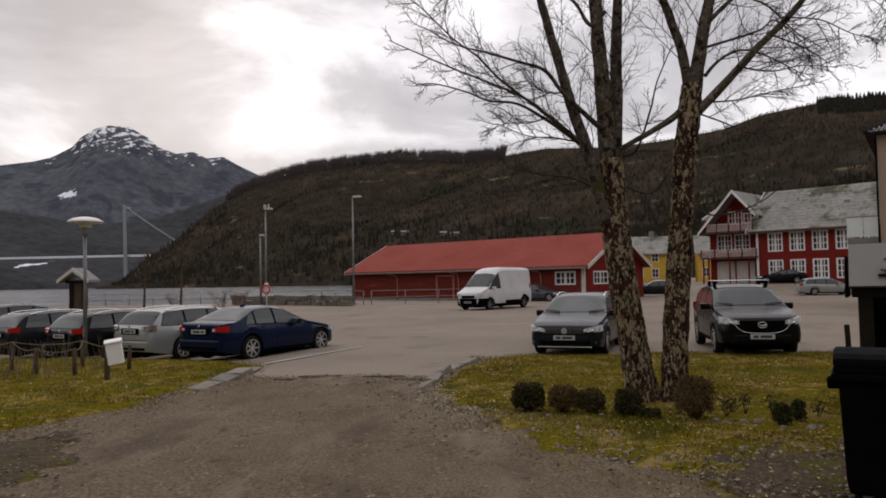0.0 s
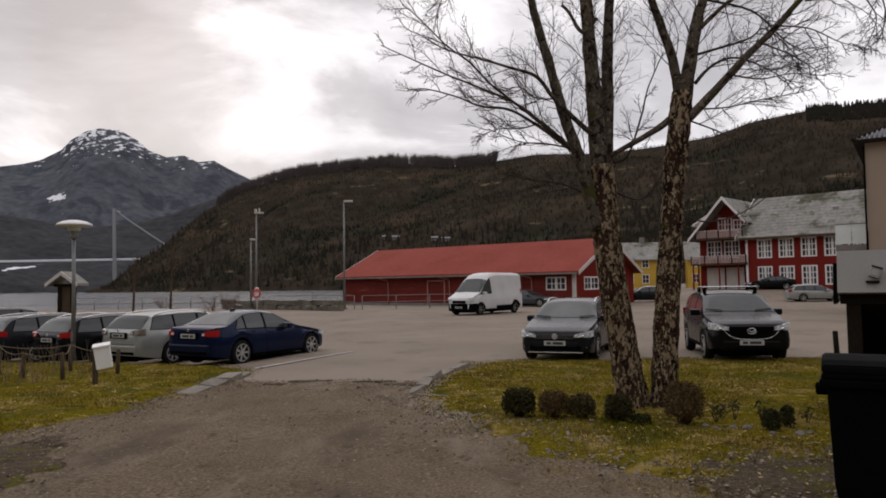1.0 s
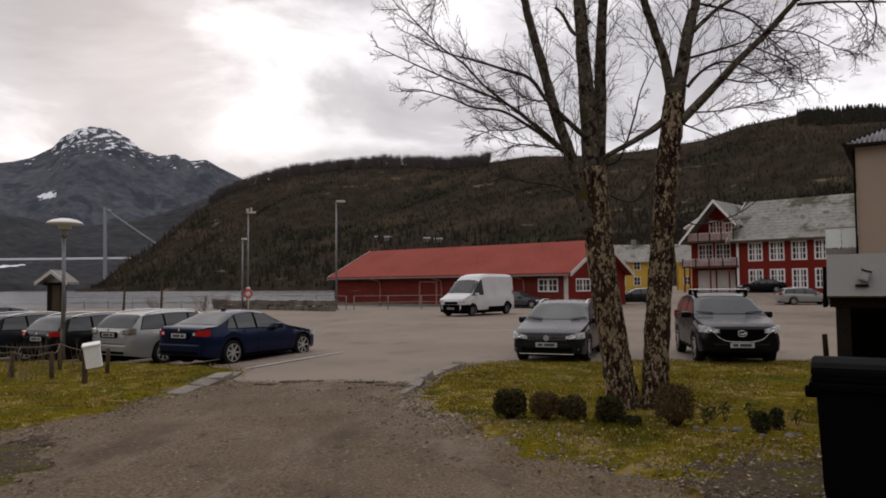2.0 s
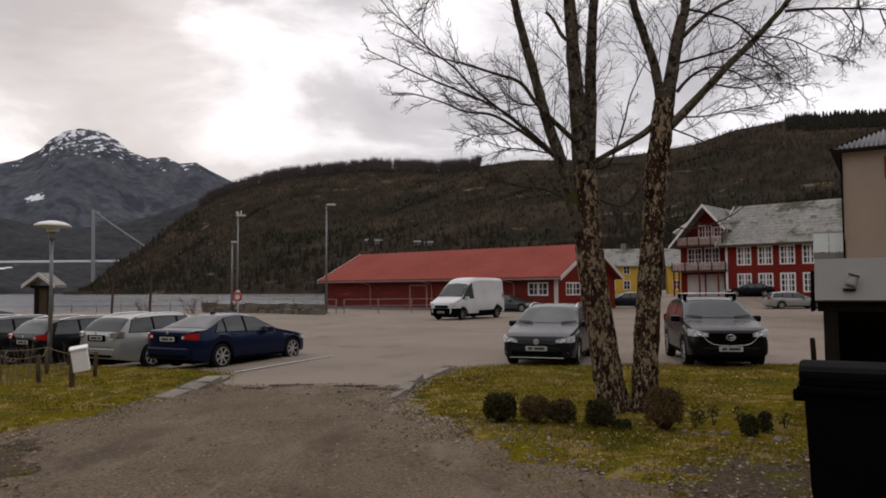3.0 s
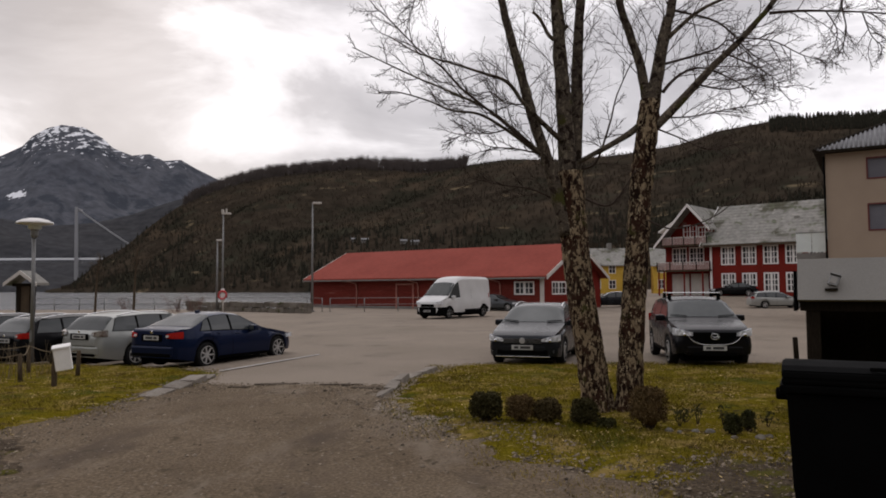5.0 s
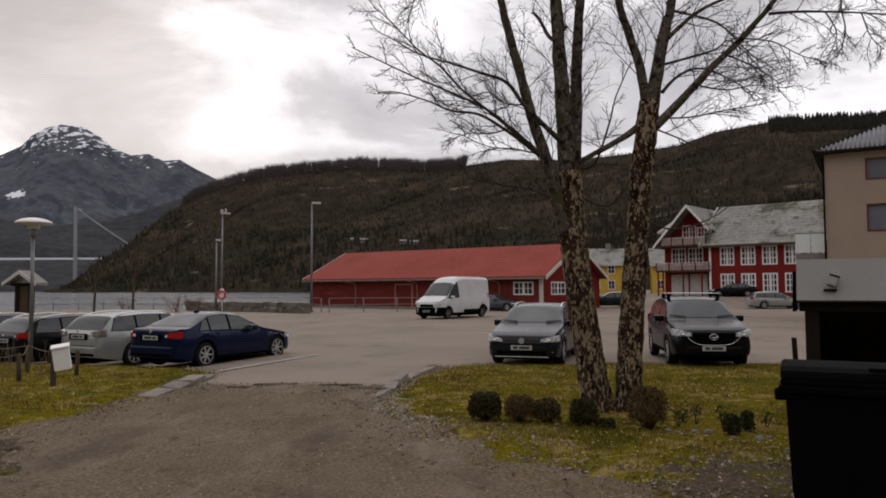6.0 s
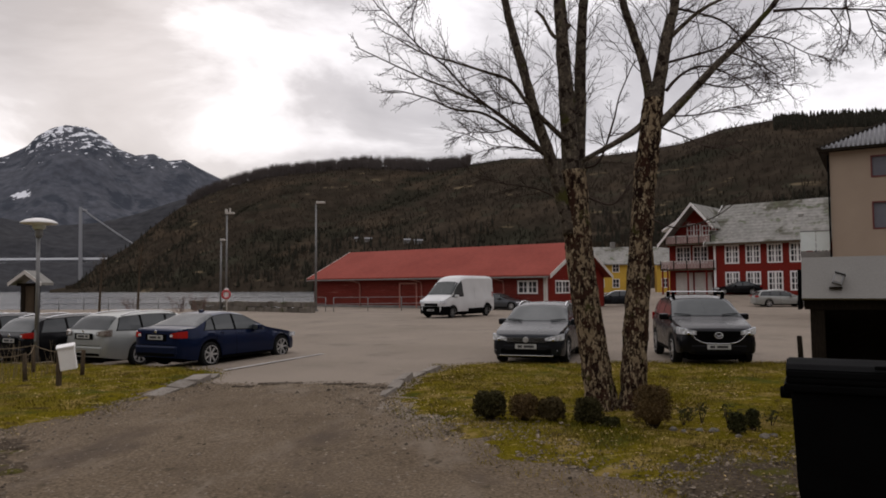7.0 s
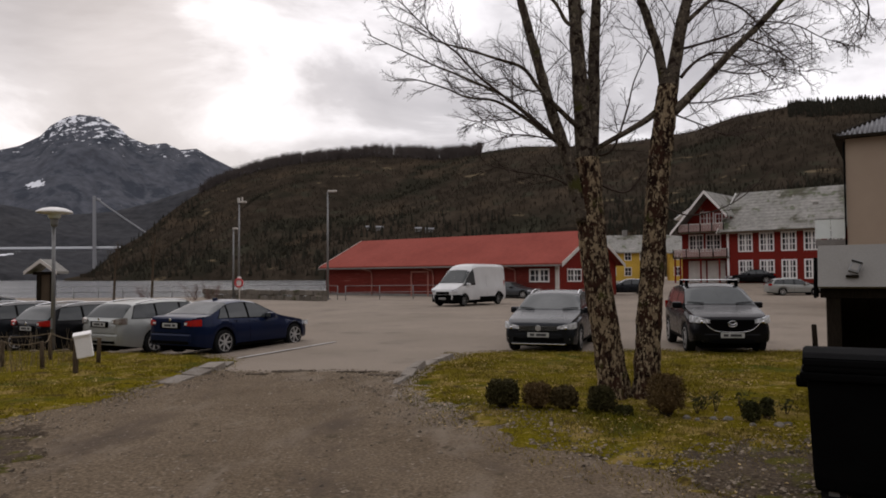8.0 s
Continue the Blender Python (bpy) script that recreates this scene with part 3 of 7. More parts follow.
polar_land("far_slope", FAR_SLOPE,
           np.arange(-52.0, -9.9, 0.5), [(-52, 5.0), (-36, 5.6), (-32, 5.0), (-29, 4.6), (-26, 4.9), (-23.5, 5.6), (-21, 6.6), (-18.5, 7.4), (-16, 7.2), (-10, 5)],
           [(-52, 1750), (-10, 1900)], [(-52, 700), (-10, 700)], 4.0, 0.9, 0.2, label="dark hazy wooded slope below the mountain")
MTN_RIDGE = [(-52, 6.5), (-42, 7.6), (-36, 8.2), (-33, 8.8), (-31.9, 9.15), (-30.6, 9.95), (-30, 10.7), (-29.1, 11.35), (-28.2, 11.65), (-26.8, 11.6),
             (-25.5, 10.9), (-24.9, 10.3), (-23.6, 9.85), (-22.4, 10.05), (-21.4, 9.6), (-20.2, 9.75), (-19.2, 9.2), (-17.3, 8.3), (-14, 7), (-10, 5.5)]
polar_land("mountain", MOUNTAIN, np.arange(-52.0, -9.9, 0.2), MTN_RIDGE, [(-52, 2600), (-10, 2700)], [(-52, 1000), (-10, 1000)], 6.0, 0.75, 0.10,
           n_s=70, label="haze-tinted grey rocky mountain with snow patches near its rounded top")


def snow_cover(m):
    """Old snow in hollows of the upper slopes."""
    nt = m.node_tree
    b = nt.nodes["Principled BSDF"]
    N, L = nt.nodes.new, nt.links.new
    src = b.inputs["Base Color"].links[0].from_socket
    tc, mp = N("ShaderNodeTexCoord"), N("ShaderNodeMapping")
    mp.inputs["Scale"].default_value = (0.034, 0.016, 0.050)
    mp.inputs["Rotation"].default_value = (0, 0.5, 0)
    n = N("ShaderNodeTexNoise"); n.inputs["Scale"].default_value = 1.0; n.inputs["Detail"].default_value = 6.0; n.inputs["Roughness"].default_value = 0.62
    sp = N("ShaderNodeSeparateXYZ")
    hgt = N("ShaderNodeMapRange")
    hgt.inputs["From Min"].default_value, hgt.inputs["From Max"].default_value = 470.0, 700.0
    hgt.inputs["To Min"].default_value, hgt.inputs["To Max"].default_value = -0.17, 0.055
    ad = N("ShaderNodeMath"); ad.operation = "ADD"
    r = N("ShaderNodeMapRange"); r.interpolation_type = "SMOOTHSTEP"
    r.inputs["From Min"].default_value, r.inputs["From Max"].default_value = 0.545, 0.60
    x = N("ShaderNodeMix"); x.data_type = "RGBA"
    L(tc.outputs["Object"], mp.inputs[0]); L(mp.outputs[0], n.inputs["Vector"]); L(tc.outputs["Object"], sp.inputs[0])
    L(sp.outputs["Z"], hgt.inputs["Value"]); L(n.outputs[0], ad.inputs[0]); L(hgt.outputs[0], ad.inputs[1])
    L(ad.outputs[0], r.inputs["Value"]); L(r.outputs[0], x.inputs["Factor"]); L(src, x.inputs[6])
    x.inputs[7].default_value = (0.72, 0.73, 0.76, 1)
    L(x.outputs[2], b.inputs["Base Color"])


snow_cover(MOUNTAIN)


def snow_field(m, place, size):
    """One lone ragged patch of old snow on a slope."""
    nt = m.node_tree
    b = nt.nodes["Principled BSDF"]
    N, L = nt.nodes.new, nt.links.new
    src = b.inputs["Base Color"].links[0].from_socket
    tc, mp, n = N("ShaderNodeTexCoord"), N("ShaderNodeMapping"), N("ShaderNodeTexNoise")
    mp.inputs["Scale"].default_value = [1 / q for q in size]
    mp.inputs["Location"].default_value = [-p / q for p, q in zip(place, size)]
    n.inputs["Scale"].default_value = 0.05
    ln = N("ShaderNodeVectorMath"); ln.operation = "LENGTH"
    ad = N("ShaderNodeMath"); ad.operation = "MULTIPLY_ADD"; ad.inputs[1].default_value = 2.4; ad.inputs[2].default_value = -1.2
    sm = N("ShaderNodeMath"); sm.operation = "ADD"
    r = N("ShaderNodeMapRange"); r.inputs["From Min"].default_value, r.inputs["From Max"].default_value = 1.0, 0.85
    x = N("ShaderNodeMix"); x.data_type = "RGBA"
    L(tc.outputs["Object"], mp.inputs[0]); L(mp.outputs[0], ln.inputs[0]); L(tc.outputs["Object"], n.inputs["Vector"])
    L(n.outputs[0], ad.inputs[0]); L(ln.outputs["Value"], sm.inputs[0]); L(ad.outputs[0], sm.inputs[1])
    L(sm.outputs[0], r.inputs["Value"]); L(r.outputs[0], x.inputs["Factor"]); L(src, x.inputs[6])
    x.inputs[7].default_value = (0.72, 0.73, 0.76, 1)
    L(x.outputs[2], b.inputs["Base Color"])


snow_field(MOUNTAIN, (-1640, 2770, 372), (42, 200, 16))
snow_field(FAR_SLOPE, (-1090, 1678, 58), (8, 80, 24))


def hill_point(az, s):
    """Points on the hillside by bearing and share of the way up."""
    i = np.clip((az - HILL_AZ[0]) / 0.5, 0, len(HILL_AZ) - 1.001)
    j = np.clip(s / 1.25 * 33, 0, 32.999)
    i0, j0 = i.astype(int), j.astype(int)
    fi, fj = i - i0, j - j0

    def at(Q):
        return (Q[i0, j0] * (1 - fi) * (1 - fj) + Q[i0 + 1, j0] * fi * (1 - fj) + Q[i0, j0 + 1] * (1 - fi) * fj + Q[i0 + 1, j0 + 1] * fi * fj)
    return at(hX), at(hY), at(hZ)


# paler, greyer copy of the bare woods: haze painted into the crest trees
CREST = material("crest_trees_hazed", (0.075, 0.062, 0.056), (0.11, 0.092, 0.083), 0.01, 0.95, island=0.25)


def bare_woods(name, n, seed, s_range, az_range, size, label, K=9, thick=0.045):
    """Leafless trees as fans of thin twigs."""
    rng = np.random.default_rng(seed)
    az, s = rng.uniform(*az_range, n), s_range[0] + (s_range[1] - s_range[0]) * rng.uniform(0, 1, n)
    X, Y, Z = hill_point(az, s)
    h = size * rng.uniform(0.45, 1.25, n)
    V = np.empty((n, K, 3, 3))
    for k in range(K):
        a, sp = rng.uniform(0, 6.283, n), rng.uniform(0.05, 0.42, n) * (0 if k == 0 else 1)
        z0 = h * (0 if k == 0 else rng.uniform(0.0, 0.5, n))
        top = h * rng.uniform(0.75, 1.0, n)
        w = h * (0.03 if k == 0 else thick)
        tx, ty = X + h * sp * np.cos(a), Y + h * sp * np.sin(a)
        V[:, k, 0] = np.stack([X - w, Y, Z + z0 - 0.5], -1)
        V[:, k, 1] = np.stack([X + w, Y, Z + z0 - 0.5], -1)
        V[:, k, 2] = np.stack([tx, ty, Z + top], -1)
    V = V.reshape(-1, 3)
    ob = raw_object(name, V, np.arange(len(V)).reshape(-1, 3), CREST if name == "ridge_trees" else FOREST)
    return tagged(ob, label, "trees", kind="stuff")


bare_woods("hillside_trees", 15000, 31, (0.02, 0.94), (-28, 40), 5.0, "bare brown deciduous trees covering the hillside", 8, 0.05)
bare_woods("ridge_trees", 1500, 32, (0.95, 1.0), (-20, 2), 19.0, "row of leafless trees along the hill crest", 18, 0.012)
bare_woods("ridge_trees", 1300, 33, (0.955, 1.0), (2, 36), 4.2, "thin leafless trees along the hill crest", 16, 0.011)


def conifers(name, n, seed, az_range, s_range, size, label):
    rng = np.random.default_rng(seed)
    az, s = rng.uniform(*az_range, n), rng.uniform(*s_range, n)
    X, Y, Z = hill_point(az, s)
    V, F3 = [], []
    for x, y, z in zip(X, Y, Z):
        h = size * rng.uniform(0.6, 1.2)
        for tier in range(4):
            r, z0, z1 = h * (0.20 - 0.04 * tier), z + h * (0.05 + 0.2 * tier), z + h * (0.42 + 0.2 * tier)
            b = len(V)
            for k in range(6):
                a = k * 1.047 + tier + rng.uniform(-0.2, 0.2)
                q = r * rng.uniform(0.7, 1.2)
                V.append((x + q * math.cos(a), y + q * math.sin(a), z0 + rng.uniform(-0.05, 0.05) * h))
            V.append((x, y, z1))
            F3 += [(b + k, b + (k + 1) % 6, b + 6) for k in range(6)]
    ob = raw_object(name, V, F3, CONIFER)
    return tagged(ob, label, "trees", kind="stuff")


conifers("spruce_wood", 260, 41, (-27.5, -19), (0.03, 1.0), 9, "dark spruces on the slope above the far shore")
conifers("spruce_wood", 90, 45, (-15.5, -11), (0.12, 0.45), 9, "dark spruces in a fold of the hillside")
conifers("spruce_wood", 170, 42, (-26, 8), (0.01, 0.16), 11, "dark spruces along the far shore")
conifers("spruce_wood", 1300, 43, (24.8, 36), (0.88, 1.0), 7.5, "dark spruce plantation on the hill crest")
conifers("spruce_wood", 700, 46, (11, 34), (0.02, 0.5), 8, "dark dense woods on the lower hillside")
conifers("spruce_wood", 160, 44, (-12, 4), (0.2, 0.4), 10, "dark evergreen clump on the hillside")

# ---------------------------------------------------------------- bridge
bridge = tagged(empty("suspension_bridge"), "pale grey suspension bridge tower and deck over the fjord", "bridge")
for yy, dx in ((1494, 0.0), (1512, -9.2)):
    V, Fc = tube([(-764 + dx, yy, -3), (-765.5 + dx, yy, 90), (-767 + dx, yy, 176)], [6.0, 5.0, 4.2], 4)
    mesh_object("tower_leg", V, Fc, BRIDGE_GREY, bridge)
part("cross_beam", box(-770, -762, 1494, 1512, 168, 173), BRIDGE_GREY, bridge)
part("cross_beam", box(-769, -761, 1494, 1512, 60, 64), BRIDGE_GREY, bridge)
part("deck", box(-2300, -690, 1496, 1510, 65.0, 69.5, 0.6), BRIDGE_WHITE, bridge)
for yy, dx in ((1494, 0.0), (1512, -9.2)):
    cab = [(-767 + dx + 210 * t, yy, 175 - 137 * t + 14 * t * (t - 1)) for t in np.linspace(0, 1, 9)]
    pole("cable", cab, [0.9] * 9, BRIDGE_GREY, bridge, 5)

# ---------------------------------------------------------------- building helpers


def pierced_wall(name, length, height, thick, holes, mat, parent, m, label=""):
    """A wall along local x, outer face at y = 0, with openings (x0, x1, z0, z1) right through."""
    xb = sorted({0.0, length, *[h[0] for h in holes], *[h[1] for h in holes]})
    zb = sorted({0.0, height, *[h[2] for h in holes], *[h[3] for h in holes]})

    def solid(i, j):
        if not (0 <= i < len(xb) - 1 and 0 <= j < len(zb) - 1):
            return False
        cx, cz = (xb[i] + xb[i + 1]) / 2, (zb[j] + zb[j + 1]) / 2
        return not any(a < cx < b and c < cz < d for a, b, c, d in holes)
    bm = bmesh.new()
    cache = {}

    def v(i, j, y):
        key = (i, j, y)
        if key not in cache:
            cache[key] = bm.verts.new(m @ Vector((xb[i], y, zb[j])))
        return cache[key]
    for i in range(len(xb) - 1):
        for j in range(len(zb) - 1):
            if not solid(i, j):
                continue
            bm.faces.new((v(i, j, 0), v(i + 1, j, 0), v(i + 1, j + 1, 0), v(i, j + 1, 0)))
            bm.faces.new((v(i, j, thick), v(i, j + 1, thick), v(i + 1, j + 1, thick), v(i + 1, j, thick)))
            for di, dj, a, b in ((-1, 0, (i, j), (i, j + 1)), (1, 0, (i + 1, j), (i + 1, j + 1)), (0, -1, (i, j), (i + 1, j)), (0, 1, (i, j + 1), (i + 1, j + 1))):
                if not solid(i + di, j + dj):
                    bm.faces.new((v(*a, 0), v(*b, 0), v(*b, thick), v(*a, thick)))
    return part(name, bm, mat, parent, label)


def window(parent, m, x0, x1, z0, z1, cols, rows, frame_mat=None, glass=None, case=0.12, bar=0.05, mullion=0.0, proud=0.04):
    """Casing round the opening, mullions and glazing bars, and one pane behind them."""
    frame_mat, glass = frame_mat or WHITE, glass or WINDOW
    bm = bmesh.new()
    loops = []
    for y in (-proud, 0.08):
        for e in (case, 0.0):
            loops.append([bm.verts.new(m @ Vector(p)) for p in ((x0 - e, y, z0 - e), (x1 + e, y, z0 - e), (x1 + e, y, z1 + e), (x0 - e, y, z1 + e))])
    for a, b in ((0, 1), (1, 3), (3, 2), (2, 0)):
        for i in range(4):
            bm.faces.new((loops[a][i], loops[a][(i + 1) % 4], loops[b][(i + 1) % 4], loops[b][i]))
    w = part("window", bm, frame_mat, parent, "white-framed multi-pane window" if frame_mat is WHITE else "")
    for i in range(1, cols):
        x = x0 + (x1 - x0) * i / cols
        wd = mullion if (mullion and i * 2 == cols) else bar
        part("mullion", box(x - wd / 2, x + wd / 2, 0.0, 0.07, z0, z1, 0.0, None, m), frame_mat, w)
    for j in range(1, rows):
        z = z0 + (z1 - z0) * j / rows
        part("glazing_bar", box(x0, x1, 0.004, 0.066, z - bar / 2, z + bar / 2, 0.0, None, m), frame_mat, w)
    part("pane", box(x0, x1, 0.07, 0.09, z0, z1, 0.0, None, m), glass, w)
    return w


def prism(points, y0, y1, m=None):
    """Extrudes an outline in x, z from y0 to y1."""
    bm = bmesh.new()
    A = [bm.verts.new((m @ Vector((x, y0, z))) if m else (x, y0, z)) for x, z in points]
    B = [bm.verts.new((m @ Vector((x, y1, z))) if m else (x, y1, z)) for x, z in points]
    n = len(points)
    bm.faces.new(A); bm.faces.new(list(reversed(B)))
    for i in range(n):
        bm.faces.new((A[i], A[(i + 1) % n], B[(i + 1) % n], B[i]))
    return bm


TURN_X = Matrix.Rotation(radians(90), 4, "Z")     # local x runs along +y, outer face towards +x


# ---------------------------------------------------------------- red barn
def make_barn():
    barn = tagged(empty("barn", pose(-14.0, 76.0, 0, 0, 0, -35.6)), "long red boarded barn with a red sheet roof and white windows", "barn")
    L_, D_, E_, R_ = 27.5, 12.0, 3.0, 5.75
    I = Matrix.Identity(4)
    front = [(11.8, 13.7, 0.0, 2.25), (18.0, 21.4, 1.45, 2.35), (24.9, 26.6, 1.45, 2.35)]
    pierced_wall("wall", L_, E_, 0.2, front, BARN_WALL, barn, I, "weathered red horizontal boards")
    side = Matrix.Translation((L_, 0, 0)) @ TURN_X
    pierced_wall("wall", D_, E_, 0.2, [(1.8, 4.3, 1.45, 2.35), (7.0, 9.5, 1.45, 2.35)], RED_WALL, barn, side)
    pierced_wall("wall", L_, E_, 0.2, [], BARN_WALL, barn, Matrix.Translation((L_, D_, 0)) @ Matrix.Rotation(math.pi, 4, "Z"))
    pierced_wall("wall", D_, E_, 0.2, [], BARN_WALL, barn, Matrix.Translation((0, D_, 0)) @ Matrix.Rotation(-math.pi / 2, 4, "Z"))
    for x in (0.0, L_ - 0.2):
        g = prism([(0, E_), (D_, E_), (D_ / 2, R_)], 0, 0.2, Matrix.Translation((x + 0.2, 0, 0)) @ TURN_X)
        part("gable", g, RED_WALL, barn)
    k = (R_ - E_) / (D_ / 2)
    oh = 0.6
    for sgn, yc in ((1, 0), (-1, D_)):
        ye = yc - sgn * oh
        pts = [(ye, E_ - oh * k + 0.06), (D_ / 2, R_ + 0.06), (D_ / 2, R_ + 0.2), (ye, E_ - oh * k + 0.2)]
        part("roof_slope", prism(pts, 0.5, -L_ - 0.7, TURN_X), BARN_ROOF, barn, "faded red sheet-metal roof")
        for xx in (-0.52, L_ + 0.7):
            bp = [(ye, E_ - oh * k - 0.12), (D_ / 2, R_ - 0.1), (D_ / 2, R_ + 0.24), (ye, E_ - oh * k + 0.24)]
            part("bargeboard", prism(bp, -xx, -xx - 0.05, TURN_X), WHITE_DIRTY, barn, "white-painted bargeboard")
    # folded sheet seams
    for i in range(38):
        x = -0.3 + i * (L_ + 0.8) / 37
        pts = [(-oh, E_ - oh * k + 0.2), (D_ / 2, R_ + 0.2), (D_ / 2, R_ + 0.206), (-oh, E_ - oh * k + 0.206)]
        part("roof_seam", prism(pts, -x, -x - 0.05, TURN_X), BARN_ROOF, barn)
    part("gutter", box(-0.5, L_ + 0.6, -0.75, -0.62, E_ - 0.33, E_ - 0.2, 0.02), CONCRETE, barn, "grey gutter")
    part("corner_board", box(L_ - 0.22, L_ + 0.05, -0.05, 0.2, 0.0, E_, 0.0), WHITE_DIRTY, barn)
    for x0, x1, z0, z1 in front[1:]:
        window(barn, I, x0, x1, z0, z1, 6 if x1 - x0 > 2 else 4, 2, mullion=0.22, bar=0.06)
    window(barn, side, 1.8, 4.3, 1.45, 2.35, 4, 2, mullion=0.2, bar=0.06)
    window(barn, side, 7.0, 9.5, 1.45, 2.35, 4, 2, mullion=0.2, bar=0.06)
    d = part("door", box(11.8, 13.7, 0.05, 0.1, 0.02, 2.25, 0.01), BARN_WALL, barn, "red plank door")
    for a, b, c, e in ((11.66, 11.8, 0, 2.4), (13.7, 13.84, 0, 2.4), (11.8, 13.7, 2.25, 2.4)):
        part("door_casing", box(a, b, -0.05, 0.02, c, e, 0.0), FADED_RED, d, "pale red door casing")
    for x in (6.6, 14.4, 23.4):
        pole("downpipe", smooth_path([(x - 0.9, -0.66, E_ - 0.3), (x - 0.25, -0.35, E_ - 0.5), (x, -0.08, E_ - 0.8), (x, -0.08, 0.1)], 3), [0.06] * 10, FADED_RED, barn, 8)
    part("plinth", box(-0.02, L_ + 0.02, -0.03, 0.0, 0.0, 0.22), CONCRETE, barn)
    return barn


make_barn()


# ---------------------------------------------------------------- red house with balconies
def make_house():
    z0 = 1.0
    house = tagged(empty("house", pose(28.1, 75.0, z0, 0, 0, -41.4)), "two-storey red timber house with a grey slate roof and white windows", "house")
    I = Matrix.Identity(4)
    L_, D_, E_, R_ = 24.0, 10.0, 5.6, 9.6
    holes = []
    for i in range(10):
        x = 1.24 + 2.09 * i
        holes += [(x, x + 1.16, 0.55, 2.2), (x, x + 1.16, 3.3, 4.95)]
    pierced_wall("wall", L_, E_, 0.25, holes, RED_WALL, house, I, "red painted timber wall")
    for x0, x1, a, b in holes:
        window(house, I, x0, x1, a, b, 4, 3, case=0.14, bar=0.09, mullion=0.2)
    pierced_wall("wall", D_, E_, 0.25, [], RED_WALL, house, Matrix.Translation((0, D_, 0)) @ Matrix.Rotation(-math.pi / 2, 4, "Z"))
    pierced_wall("wall", D_, E_, 0.25, [], RED_WALL, house, Matrix.Translation((L_, 0, 0)) @ TURN_X)
    pierced_wall("wall", L_, E_, 0.25, [], RED_WALL, house, Matrix.Translation((L_, D_, 0)) @ Matrix.Rotation(math.pi, 4, "Z"))
    k = (R_ - E_) / (D_ / 2)
    for x in (0.25, L_):
        part("gable", prism([(0, E_), (D_, E_), (D_ / 2, R_)], 0, 0.25, Matrix.Translation((x, 0, 0)) @ TURN_X), RED_WALL, house)
    for sgn, yc in ((1, 0), (-1, D_)):
        ye = yc - sgn * 0.6
        pts = [(ye, E_ - 0.6 * k + 0.05), (D_ / 2, R_ + 0.05), (D_ / 2, R_ + 0.2), (ye, E_ - 0.6 * k + 0.2)]
        part("roof_slope", prism(pts, 0.85, -L_ - 0.5, TURN_X), SLATE, house, "patchy grey slate roof")
    part("eaves_board", box(-0.5, L_ + 0.5, -0.66, -0.6, E_ - 0.6 * k - 0.08, E_ - 0.6 * k + 0.16), BROWN_WOOD, house)
    bp = [(-0.6, E_ - 0.6 * k - 0.1), (D_ / 2, R_ - 0.1), (D_ / 2, R_ + 0.25), (-0.6, E_ - 0.6 * k + 0.25)]
    part("bargeboard", prism(bp, 0.85, 0.91, TURN_X), WHITE, house, "white bargeboard")
    part("corner_board", box(-0.06, 0.16, -0.05, 0.0, 0.0, E_ - 0.45), WHITE, house)
    pole("downpipe", [(15.05, -0.08, 0.1), (15.05, -0.08, 4.7)], [0.06, 0.06], RED_WALL, house, 8)
    # slate courses: each one a thin lip
    for j in range(1, 13):
        y = -0.6 + j * 0.43
        zz = E_ + y * k + 0.2
        part("slate_course", box(-0.8, L_ + 0.5, y - 0.012, y + 0.012, zz - 0.02, zz + 0.014), SLATE, house)
    for xx, yy in ((7.6, 2.6), (13.2, 3.4)):
        zz = E_ + yy * k + 0.2
        part("roof_hatch", box(xx, xx + 0.45, yy - 0.15, yy + 0.2, zz - 0.12, zz + 0.16, 0.02), SLATE, house)
    return house


make_house()


